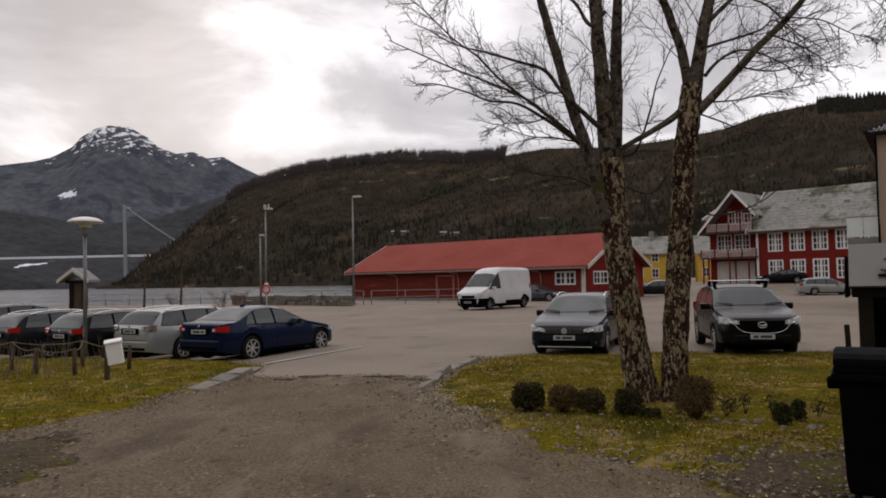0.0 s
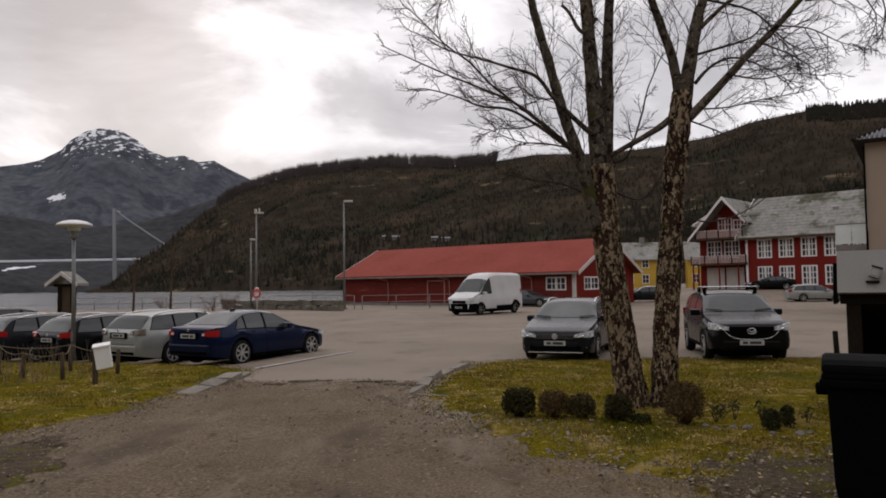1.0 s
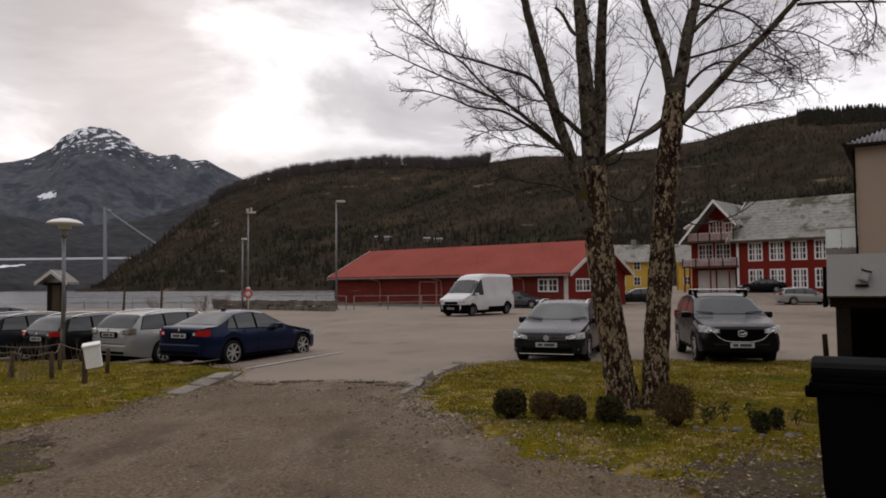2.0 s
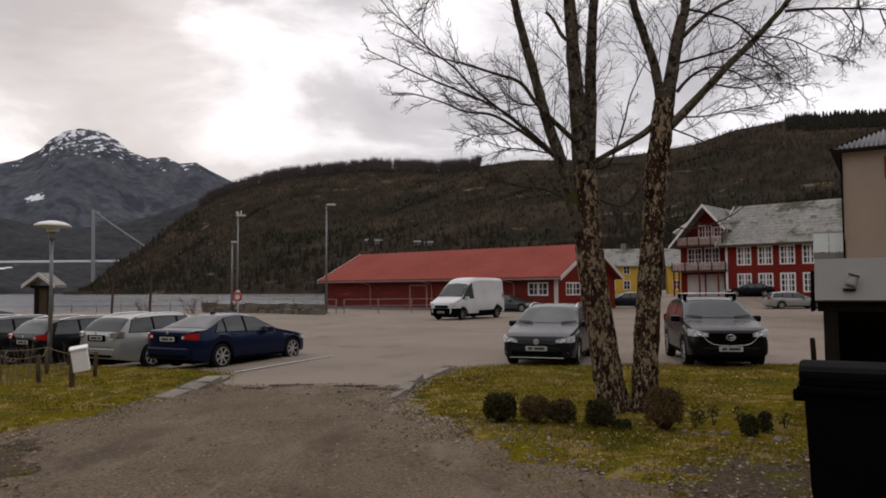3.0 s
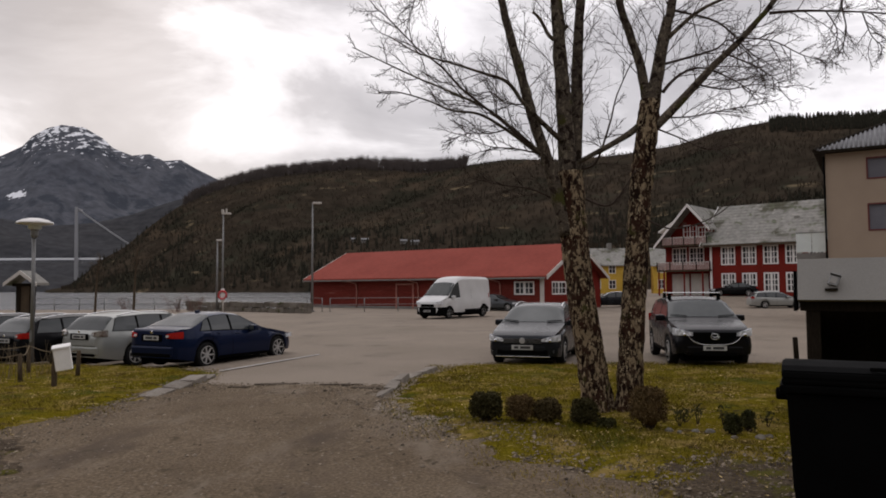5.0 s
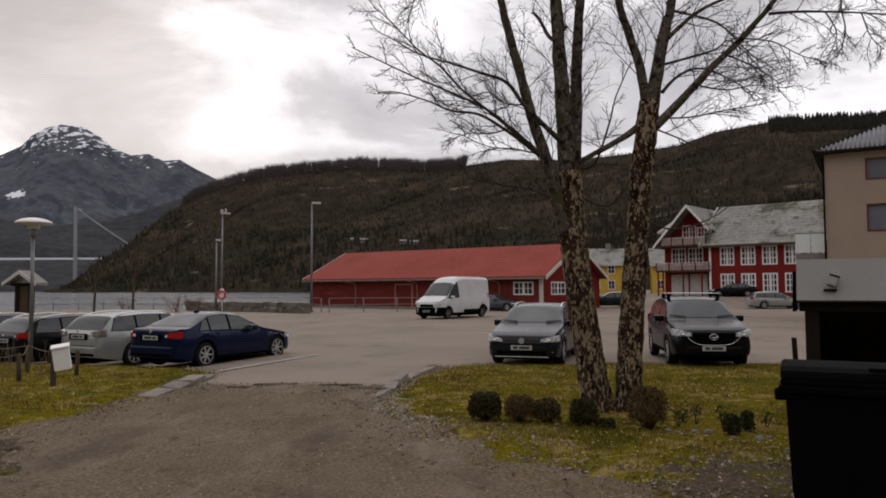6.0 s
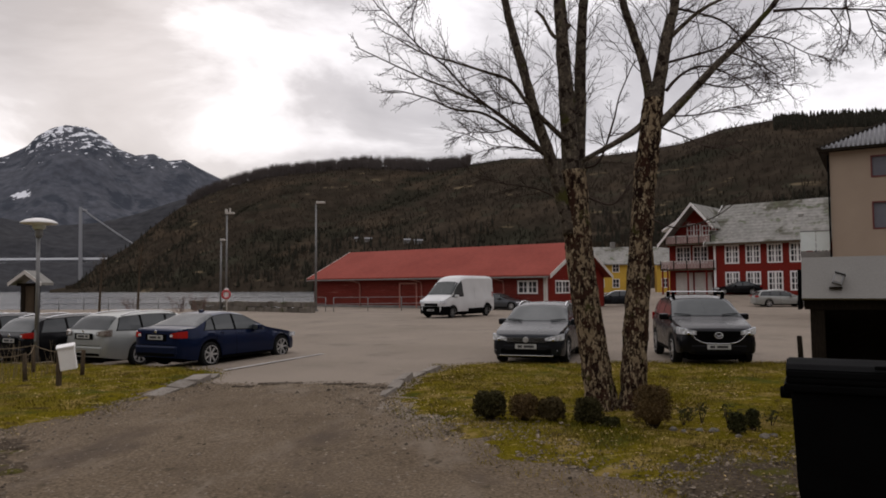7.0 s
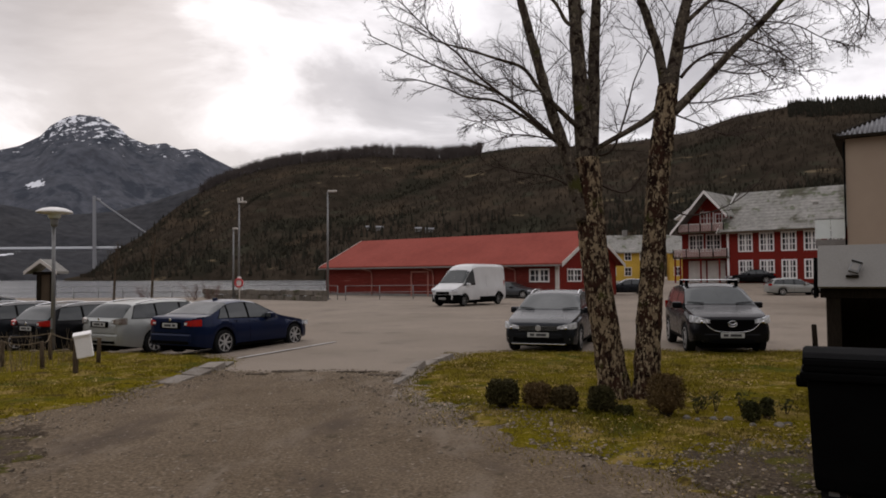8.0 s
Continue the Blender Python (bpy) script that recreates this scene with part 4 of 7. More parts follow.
def make_wing():
    """The balcony end: a gabled wing that faces the lot, its far half behind the long house."""
    wing = tagged(empty("house", pose(23.97, 78.6, 1.0, 0, 0, -41.4)), "dark red gabled house wing with white balconies and garage doors", "house")
    W_, D_, R_ = 5.5, 9.0, 9.6
    cx = 3.3
    back = Matrix.Translation((0, 1.3, 0))
    holes = [(0.9, 2.3, 3.45, 5.1), (2.8, 4.2, 3.45, 5.1)]
    pierced_wall("wall", W_, 5.2, 0.25, holes, RED_WALL, wing, back, "dark red boarded wall")
    for h in holes:
        window(wing, back, *h, 4, 3, case=0.12, bar=0.07, mullion=0.16)
    sl = (R_ - 5.2) / (cx + 0.55)
    xr, zr = W_ + 0.15, R_ - (W_ + 0.15 - cx) * sl
    part("gable", prism([(-0.2, 5.2), (W_, 5.2), (W_, zr), (cx, R_), (-0.2, R_ - (cx + 0.2) * sl)], 1.3, 1.5), RED_WALL, wing)
    window(wing, Matrix.Translation((0, 1.26, 0)), 2.2, 3.5, 6.35, 7.55, 4, 2, case=0.12, bar=0.07, mullion=0.16)
    window(wing, Matrix.Translation((0, 1.26, 0)), 3.85, 5.15, 6.35, 7.3, 4, 2, case=0.12, bar=0.07, mullion=0.16)
    for x in (0.0, W_ - 0.2):
        part("side_wall", box(x, x + 0.2, 1.55, D_, 0, 5.6), RED_WALL, wing)
    part("back_wall", box(0, W_, D_, D_ + 0.2, 0, 5.7), RED_WALL, wing)
    for xe, ze in ((-0.55, 5.2), (xr, zr)):
        part("roof_slope", prism([(xe, ze), (cx, R_), (cx, R_ + 0.16), (xe, ze + 0.16)], -0.5, D_ + 4.0), SLATE, wing)
        part("bargeboard", prism([(xe, ze - 0.12), (cx, R_ - 0.14), (cx, R_ + 0.2), (xe, ze + 0.22)], -0.56, -0.5), WHITE, wing, "white bargeboard")
    rail_paint = material("pinkish_weathered_paint", (0.46, 0.36, 0.33), (0.36, 0.27, 0.25), 2, 0.75)
    for z, x0, x1 in ((2.75, -0.35, W_ + 0.1), (5.45, 0.2, W_ - 0.2)):
        bal = part("balcony", box(x0, x1, -0.3, 1.25, z - 0.16, z, 0.01), BROWN_WOOD, wing, "timber balcony")
        part("top_rail", box(x0, x1, -0.3, -0.22, z + 0.77, z + 0.85), WHITE_DIRTY, bal)
        n = int((x1 - x0) / 0.16)
        for i in range(n):
            x = x0 + (i + 0.5) * (x1 - x0) / n
            part("baluster", box(x - 0.055, x + 0.055, -0.28, -0.25, z + 0.04, z + 0.77), rail_paint, bal)
        for x in np.linspace(x0 + 0.06, x1 - 0.06, 5):
            part("balcony_post", box(x - 0.05, x + 0.05, -0.34, -0.3, z - 0.1, z + 0.85), DARK_WOOD, bal)
    for x in (-0.25, 0.35, 2.6, 4.6):
        part("post", box(x, x + 0.14, -0.2, -0.06, 0, 2.59), RED_WALL, wing)
    for x in (0.75, 2.85):
        part("garage_door", box(x, x + 1.9, 1.2, 1.26, 0.05, 2.35, 0.01), WHITE_DIRTY, wing, "plain white garage door")
    part("rear_verge", prism([(-1.6, 7.1), (0.2, 8.15), (0.2, 8.35), (-1.6, 7.3)], 3.0, 5.0), WHITE, wing)
    return wing


make_wing()


# ---------------------------------------------------------------- yellow houses
def make_yellow_house(x, y, w, d, eave, ridge, rot, wall, label):
    h = tagged(empty("house", pose(x, y, 0.9, 0, 0, rot)), label, "house")
    I = Matrix.Identity(4)
    holes = []
    n = int(w / 2.2)
    for i in range(n):
        xx = 0.7 + i * (w - 0.6) / n
        holes += [(xx, xx + 0.9, 0.9, 2.1), (xx, xx + 0.9, 3.3, 4.5)]
    pierced_wall("wall", w, eave, 0.25, holes, wall, h, I)
    for q in holes:
        window(h, I, *q, 2, 2, case=0.1, bar=0.06)
    for xx in (0.0, w - 0.2):
        part("side_wall", box(xx, xx + 0.2, 0.25, d, 0, eave), wall, h)
        part("gable", prism([(0, eave), (d, eave), (d / 2, ridge)], 0, 0.2, Matrix.Translation((xx + 0.2, 0, 0)) @ TURN_X), wall, h)
    part("back_wall", box(0, w, d, d + 0.2, 0, eave), wall, h)
    k = (ridge - eave) / (d / 2)
    for sgn, yc in ((1, 0), (-1, d)):
        ye = yc - sgn * 0.5
        pts = [(ye, eave - 0.5 * k + 0.04), (d / 2, ridge + 0.04), (d / 2, ridge + 0.2), (ye, eave - 0.5 * k + 0.2)]
        part("roof_slope", prism(pts, 0.4, -w - 0.4, TURN_X), SLATE, h)
    part("chimney", box(w * 0.45, w * 0.45 + 0.7, d / 2 - 0.35, d / 2 + 0.35, ridge - 0.6, ridge + 1.0), CONCRETE, h)
    return h


make_yellow_house(23.0, 112.0, 7.6, 9.0, 4.6, 7.2, -4, YELLOW_WALL, "yellow boarded house with small windows and grey roof")
make_yellow_house(31.8, 108.0, 7.0, 9.0, 4.4, 7.0, -14, YELLOW_WALL, "bright yellow boarded house beside the red house")


def make_hut(az, s, w, seed):
    x, y, z = [float(v[0]) for v in hill_point(np.array([az]), np.array([s]))]
    a = math.degrees(math.atan2(-x, y))
    h = tagged(empty("cabin", pose(x, y, z + 1.0, 0, 0, a)), "small pale cabin on the brown hillside", "cabin")
    part("wall", box(-w / 2, w / 2, 0, 5, -3, 2.6), CONCRETE, h)
    part("roof", prism([(-0.6, 2.5), (2.5, 4.4), (5.6, 2.5)], w / 2 + 0.4, -w / 2 - 0.4, TURN_X), ROOF_TILE, h)
    for i in range(int(w / 2.4)):
        xx = -w / 2 + 0.8 + 2.4 * i
        part("window", box(xx, xx + 1.2, -0.05, 0.0, 0.9, 2.0), WINDOW, h)


for i, (az, s, w) in enumerate(((-2.2, 0.30, 9), (-3.1, 0.295, 7), (-6.2, 0.28, 8), (-7.1, 0.275, 5))):
    make_hut(az, s, w, i)


# ---------------------------------------------------------------- beige apartment block
def make_apartments():
    m = pose(20.5, 38.0, 0, 0, 0, -31.0)
    ap = tagged(empty("apartment_block", m), "beige rendered apartment block with red window frames and hipped tile roof", "apartment block")
    I = Matrix.Identity(4)
    W_, D_, E_ = 14.0, 11.0, 9.0
    holes = []
    for x in (1.95, 5.5, 9.3):
        for z in (2.0, 4.85, 7.55):
            holes.append((x, x + 1.6, z, z + (1.3 if z < 7 else 1.0)))
    pierced_wall("wall", W_, E_, 0.3, holes, BEIGE_WALL, ap, I, "smooth beige rendered wall")
    red_frame = material("dark_red_frame", (0.13, 0.02, 0.018), (0.10, 0.016, 0.015), 3, 0.6)
    for q in holes:
        window(ap, I, *q, 1, 1, red_frame, WINDOW_BLUE, case=0.07, proud=0.03)
    part("side_wall", box(0, 0.3, 0.3, D_, 0, E_), BEIGE_WALL, ap)
    part("side_wall", box(W_ - 0.3, W_, 0.3, D_, 0, E_), BEIGE_WALL, ap)
    part("back_wall", box(0, W_, D_, D_ + 0.3, 0, E_), BEIGE_WALL, ap)
    pole("downpipe", [(-0.06, -0.06, 3.0), (-0.06, -0.06, 8.8)], [0.05, 0.05], BLACK_PLASTIC, ap, 8)
    o, top = 0.5, 12.2
    part("soffit", box(-o, W_ + o, -o, D_ + o, E_ - 0.02, E_ + 0.12), DARK_WOOD, ap)
    V = [(-o, -o, E_ + 0.12), (W_ + o, -o, E_ + 0.12), (W_ + o, D_ + o, E_ + 0.12), (-o, D_ + o, E_ + 0.12), (5.5, D_ / 2, top), (W_ - 5.5, D_ / 2, top)]
    roof = mesh_object("roof", V, [(0, 1, 5, 4), (1, 2, 5), (2, 3, 4, 5), (3, 0, 4), (3, 2, 1, 0)], ROOF_TILE, ap, "grey tiled hip roof")
    a, b = Vector(V[0]), Vector(V[4])
    for i in range(22):
        p = a.lerp(b, (i + 0.5) / 22)
        part("ridge_tile", lathe([(0.11, -0.2), (0.14, 0.2)], 8, Matrix.Translation(p) @ (b - a).to_track_quat("Z", "Y").to_matrix().to_4x4()), DARK_WOOD, roof)
    # rounded tile rows near the eaves and up the front slope
    up = (Vector((5.5, D_ / 2, top)) - Vector((5.5, -o, E_ + 0.12)))
    for i in range(34):
        x = -o + 0.2 + i * 0.22
        reach = min(1.0, (x + o) / (5.5 + o))
        p0 = Vector((x, -o - 0.02, E_ + 0.14))
        pole("roof_tile", [p0, p0 + up * reach], [0.06, 0.06], ROOF_TILE, roof, 6)
    bal = part("balcony", box(-1.6, -0.1, 1.0, 4.2, 3.45, 3.75, 0.02), CONCRETE, ap, "balcony slab")
    for x0, x1 in ((-1.58, -0.85), (-0.82, -0.1)):
        part("glass_panel", box(x0, x1, 1.02, 1.06, 3.8, 4.85), FROST, bal, "frosted glass balcony panel")
    part("glass_panel", box(-1.6, -1.56, 1.1, 4.2, 3.8, 4.85), FROST, bal)
    part("handrail", box(-1.62, -0.1, 1.0, 1.08, 4.85, 4.9), STEEL, bal)
    return ap


make_apartments()


# ---------------------------------------------------------------- bin shelter
def make_shelter():
    sh = tagged(empty("bin_shelter", pose(4.46, 9.0, 0.1, 0, 0, -29)), "dark wooden bin shelter with a pale grey sheet front", "shelter")
    W_, D_ = 3.6, 1.9
    part("post", box(0.08, 0.24, 0.0, 0.14, 0, 1.6, 0.008), DARK_WOOD, sh)
    part("post", box(W_ - 0.24, W_ - 0.08, 0.0, 0.14, 0, 1.6, 0.008), DARK_WOOD, sh)
    part("beam", box(0.02, W_, -0.02, 0.1, 1.50, 1.64, 0.008), DARK_WOOD, sh)
    for i in range(12):
        part("board", box(0.08, 0.12, 0.15 + i * 0.145, 0.15 + i * 0.145 + 0.144, 0.02, 1.6), DARK_WOOD, sh)
        part("board", box(W_ - 0.12, W_ - 0.08, 0.15 + i * 0.145, 0.15 + i * 0.145 + 0.144, 0.02, 1.6), DARK_WOOD, sh)
    for i in range(23):
        part("board", box(0.1 + i * 0.148, 0.1 + i * 0.148 + 0.1479, D_, D_ + 0.03, 0.02, 2.0), DARK_WOOD, sh)
    # steep sheet-clad front slope and flat roof behind
    V = [(0.0, -0.16, 1.64), (W_ + 0.1, -0.16, 1.64), (W_ + 0.1, 0.03, 2.15), (0.0, 0.03, 2.15), (0.0, D_ + 0.1, 2.1), (W_ + 0.1, D_ + 0.1, 2.1),
         (0.0, -0.1, 1.62), (W_ + 0.1, -0.1, 1.62), (0.0, 0.08, 2.05), (W_ + 0.1, 0.08, 2.05), (0.0, D_ + 0.1, 2.0), (W_ + 0.1, D_ + 0.1, 2.0)]
    mesh_object("sheet_front", V, [(0, 1, 2, 3), (3, 2, 5, 4), (6, 8, 9, 7), (8, 10, 11, 9), (0, 6, 7, 1), (4, 5, 11, 10), (0, 3, 8, 6), (1, 7, 9, 2), (3, 4, 10, 8), (2, 9, 11, 5)],
                GREY_SHEET, sh, "pale grey sheet metal roof front")
    mesh_object("side_flap", [(-0.02, -0.12, 1.5), (-0.02, 0.05, 2.0), (-0.02, 0.5, 2.0), (-0.02, 0.5, 1.5), (-0.05, -0.12, 1.5), (-0.05, 0.05, 2.0), (-0.05, 0.5, 2.0), (-0.05, 0.5, 1.5)],
                [(0, 1, 2, 3), (7, 6, 5, 4), (0, 4, 5, 1), (1, 5, 6, 2), (2, 6, 7, 3), (3, 7, 4, 0)], BLACK_PLASTIC, sh)
    tilt = Matrix.Translation((0.40, -0.13, 1.86)) @ Matrix.Rotation(radians(-22), 4, "X") @ Matrix.Rotation(radians(20), 4, "Y")
    lamp = part("flood_lamp", box(-0.055, 0.055, -0.05, 0.0, -0.065, 0.065, 0.012, None, tilt), STEEL, sh, "small grey flood lamp")
    part("lamp_glass", box(-0.036, 0.036, -0.058, -0.05, -0.045, 0.045, 0.003, None, tilt), GREY_SHEET, lamp)
    part("lamp_hood", box(-0.06, 0.06, -0.085, 0.0, 0.065, 0.078, 0.004, None, tilt), STEEL, lamp)
    part("lamp_bracket", box(0.30, 0.44, -0.16, -0.04, 1.755, 1.78, 0.006), DARK_WOOD, lamp)
    return sh


make_shelter()


# ---------------------------------------------------------------- the two bare trees
def twigs(rng, path, r0, level, out, count, length, up):
    """Side shoots, left and right by turns: long, fine and arching, each with finer shoots of its own."""
    P = [Vector(p) for p in path]
    turn = rng.uniform(0, 6.28)
    for c in range(count):
        t = 0.14 + 0.85 * (c + rng.uniform(0.1, 0.9)) / count
        f = t * (len(P) - 1)
        i = min(int(f), len(P) - 2)
        base = P[i].lerp(P[i + 1], f - i)
        tan = (P[i + 1] - P[i]).normalized()
        turn += math.pi + rng.gauss(0, 0.7)
        s1 = tan.cross(Vector((0.2, 1.0, 0.1)))
        s1 = s1.normalized() if s1.length > 1e-3 else Vector((1, 0, 0))
        s2 = tan.cross(s1)
        side = s1 * math.cos(turn) + s2 * math.sin(turn) * 0.8
        th = radians(rng.uniform(28, 62))
        d = (tan * math.cos(th) + side * math.sin(th) + Vector((0, 0, up * 0.7))).normalized()
        L_ = length * rng.uniform(0.45, 1.25) * (1.25 - 0.75 * t)
        n = {1: 9, 2: 6, 3: 4}[level]
        pts = [base]
        bend = tan * rng.uniform(0.1, 0.6) + Vector((rng.gauss(0, 0.3), rng.gauss(0, 0.3), rng.gauss(0.05, 0.35)))
        kink = side.cross(d) * 0.16 + s1 * 0.08
        for k in range(n):
            d = (d + bend / n + kink * (1 if k % 2 else -1) * rng.uniform(0.4, 1.2) + Vector((rng.gauss(0, 0.07), rng.gauss(0, 0.07), rng.gauss(0, 0.07)))).normalized()
            pts.append(pts[-1] + d * L_ / n)
        r = max(0.0017, min(r0 * 0.5, {1: 0.0075, 2: 0.0038, 3: 0.0022}[level]))
        rad = [r * (1 - 0.7 * k / n) + 0.0006 for k in range(n + 1)]
        out.append(tube(pts, rad, 5 if level == 1 else 3))
        if level < 3:
            twigs(rng, pts, r, level + 1, out, {1: 8, 2: 4}[level], L_ * {1: 0.50, 2: 0.48}[level], up * 0.5)


def join(chunks):
    V, Fc = [], []
    for v, f in chunks:
        b = len(V)
        V += [tuple(p) for p in v]
        Fc += [tuple(i + b for i in q) for q in f]
    return V, Fc


def grow_tree(name, trunk, trunk_r, limbs, seed, label):
    """trunk: its line; limbs: (line, first radius, last radius, shoots, shoot length)."""
    rng = random.Random(seed)
    root = Vector(trunk[0])
    tree = tagged(empty(name, Matrix.Translation(root)), label, "tree")

    def local(p):
        return [Vector(q) - root for q in p]
    path = smooth_path(local(trunk), 16)
    n = len(path)
    rad = [float(np.interp(i / (n - 1), np.linspace(0, 1, len(trunk_r)), trunk_r)) for i in range(n)]
    V, Fc = tube(path, rad, 40)
    for v in V:      # knobbly bark and a ribbed foot
        a = math.atan2(v.y, v.x)
        q = noise.noise(v * 4.0) * 0.020 + noise.noise(v * 10.0) * 0.014 + noise.noise(Vector((v.x * 26, v.y * 26, v.z * 15))) * 0.010
        foot = max(0.0, 1 - v.z / 0.6) * 0.05 * math.cos(5 * a + seed)
        v.x += math.cos(a) * (q + foot); v.y += math.sin(a) * (q + foot)
    mesh_object("trunk", V, Fc, BARK, tree, "rough dark bark with pale lichen patches", smooth=True)
    shoots = []
    for line, r0, r1, count, length in limbs:
        lp = smooth_path(local(line), 5)
        lr = [r0 + (r1 - r0) * (i / (len(lp) - 1)) ** 0.8 for i in range(len(lp))]
        V, Fc = tube(lp, lr, 10 if r0 > 0.04 else 7)
        for v in V:
            v += Vector((noise.noise(v * 6), noise.noise(v * 6 + Vector((9, 0, 0))), 0)) * min(0.014, r0 * 0.25)
        mesh_object("limb", V, Fc, BARK_SMOOTH if r0 > 0.03 else TWIG, tree, smooth=True)
        twigs(rng, lp, r1 * 1.2 + 0.008, 1, shoots, int(count * 1.02 + 1), length * 1.05, 0.10)
    V, Fc = join(shoots)
    crown = raw_object("crown", [], [], TWIG, tree, "crown of fine bare twigs")
    crown.data.from_pydata(V, [], Fc)
    crown["kind"] = "stuff"
    return tree


grow_tree("tree", [(2.34, 10.95, -0.02), (2.31, 10.95, 0.25), (2.25, 10.95, 0.8), (2.13, 10.95, 1.64), (2.05, 10.97, 2.42), (2.0, 11.0, 3.03), (1.98, 11.0, 3.7)],
          [0.30, 0.235, 0.215, 0.212, 0.21, 0.215, 0.19], [
    ([(1.90, 10.9, 2.7), (1.74, 10.88, 3.37), (1.58, 10.85, 3.93), (1.41, 10.8, 4.42), (1.25, 10.8, 5.04), (1.04, 10.8, 5.84), (0.91, 10.8, 6.4), (0.6, 10.7, 7.8)], 0.115, 0.05, 15, 1.0),
    ([(1.95, 10.98, 3.5), (1.92, 11.0, 4.35), (1.86, 11.0, 5.33), (1.80, 11.0, 6.4), (1.65, 11.1, 8.2), (1.5, 11.3, 9.4)], 0.155, 0.06, 16, 1.0),
    ([(2.05, 11.1, 3.5), (2.12, 11.15, 4.64), (2.16, 11.2, 5.54), (2.22, 11.2, 6.45), (2.4, 11.3, 8.4)], 0.125, 0.06, 16, 1.0),
    ([(1.95, 11.0, 6.0), (1.88, 11.0, 5.9), (1.72, 10.9, 5.75), (1.52, 10.85, 6.05), (1.40, 10.8, 6.14)], 0.05, 0.02, 2, 0.5),
    ([(1.66, 10.85, 3.75), (1.44, 10.8, 4.0), (1.06, 10.75, 4.33), (0.67, 10.7, 4.62), (0.15, 10.6, 4.84), (-0.36, 10.6, 5.06), (-0.88, 10.5, 5.28), (-1.33, 10.5, 5.50)], 0.034, 0.007, 15, 0.85),
    ([(1.85, 10.9, 4.15), (1.52, 10.75, 4.41), (1.22, 10.7, 4.72), (0.97, 10.6, 5.0), (0.58, 10.5, 5.11), (0.15, 10.5, 5.25), (-0.36, 10.4, 5.38), (-0.79, 10.4, 5.64)], 0.045, 0.007, 14, 0.85),
    ([(1.65, 10.95, 3.84), (1.08, 11.1, 4.33), (0.6, 11.2, 4.65), (0.16, 11.3, 4.74), (-0.2, 11.4, 4.92), (-0.73, 11.5, 5.1), (-1.05, 11.6, 5.11)], 0.032, 0.007, 12, 0.8),
    ([(2.1, 11.1, 3.75), (2.4, 11.1, 3.85), (2.64, 11.15, 4.46), (2.78, 11.2, 4.95), (3.06, 11.3, 5.54)], 0.024, 0.008, 6, 0.6),
    ([(1.44, 10.85, 4.0), (0.84, 10.6, 4.45), (0.33, 10.5, 4.84), (-0.01, 10.45, 5.19), (-0.36, 10.4, 5.45), (-0.79, 10.4, 5.9), (-1.0, 10.4, 6.07)], 0.025, 0.007, 12, 0.7),
    ([(1.85, 11.0, 3.2), (1.4, 11.0, 3.42), (0.9, 11.0, 3.5), (0.4, 11.0, 3.62)], 0.018, 0.005, 7, 0.55),
    ([(1.5, 10.85, 3.95), (1.1, 10.7, 4.0), (0.7, 10.6, 4.02), (0.25, 10.5, 4.2)], 0.016, 0.005, 10, 0.6),
    ([(1.06, 10.75, 4.33), (0.75, 10.9, 4.28), (0.4, 11.0, 4.3), (0.1, 11.1, 4.2)], 0.014, 0.005, 9, 0.55),
    ([(1.3, 10.8, 4.7), (1.0, 10.9, 4.75), (0.75, 11.0, 4.95), (0.5, 11.0, 4.9)], 0.014, 0.005, 9, 0.5),
    ([(2.15, 11.0, 3.3), (2.5, 10.9, 3.15), (2.7, 10.85, 3.3), (2.95, 10.8, 3.7)], 0.022, 0.006, 4, 0.5),
    ([(0.4, 10.6, 7.2), (0.0, 10.5, 6.7), (-0.35, 10.5, 6.3), (-0.5, 10.5, 5.9)], 0.02, 0.005, 9, 0.8),
], 7, "leafless tree with rough lichen-spotted trunk and forked stems")

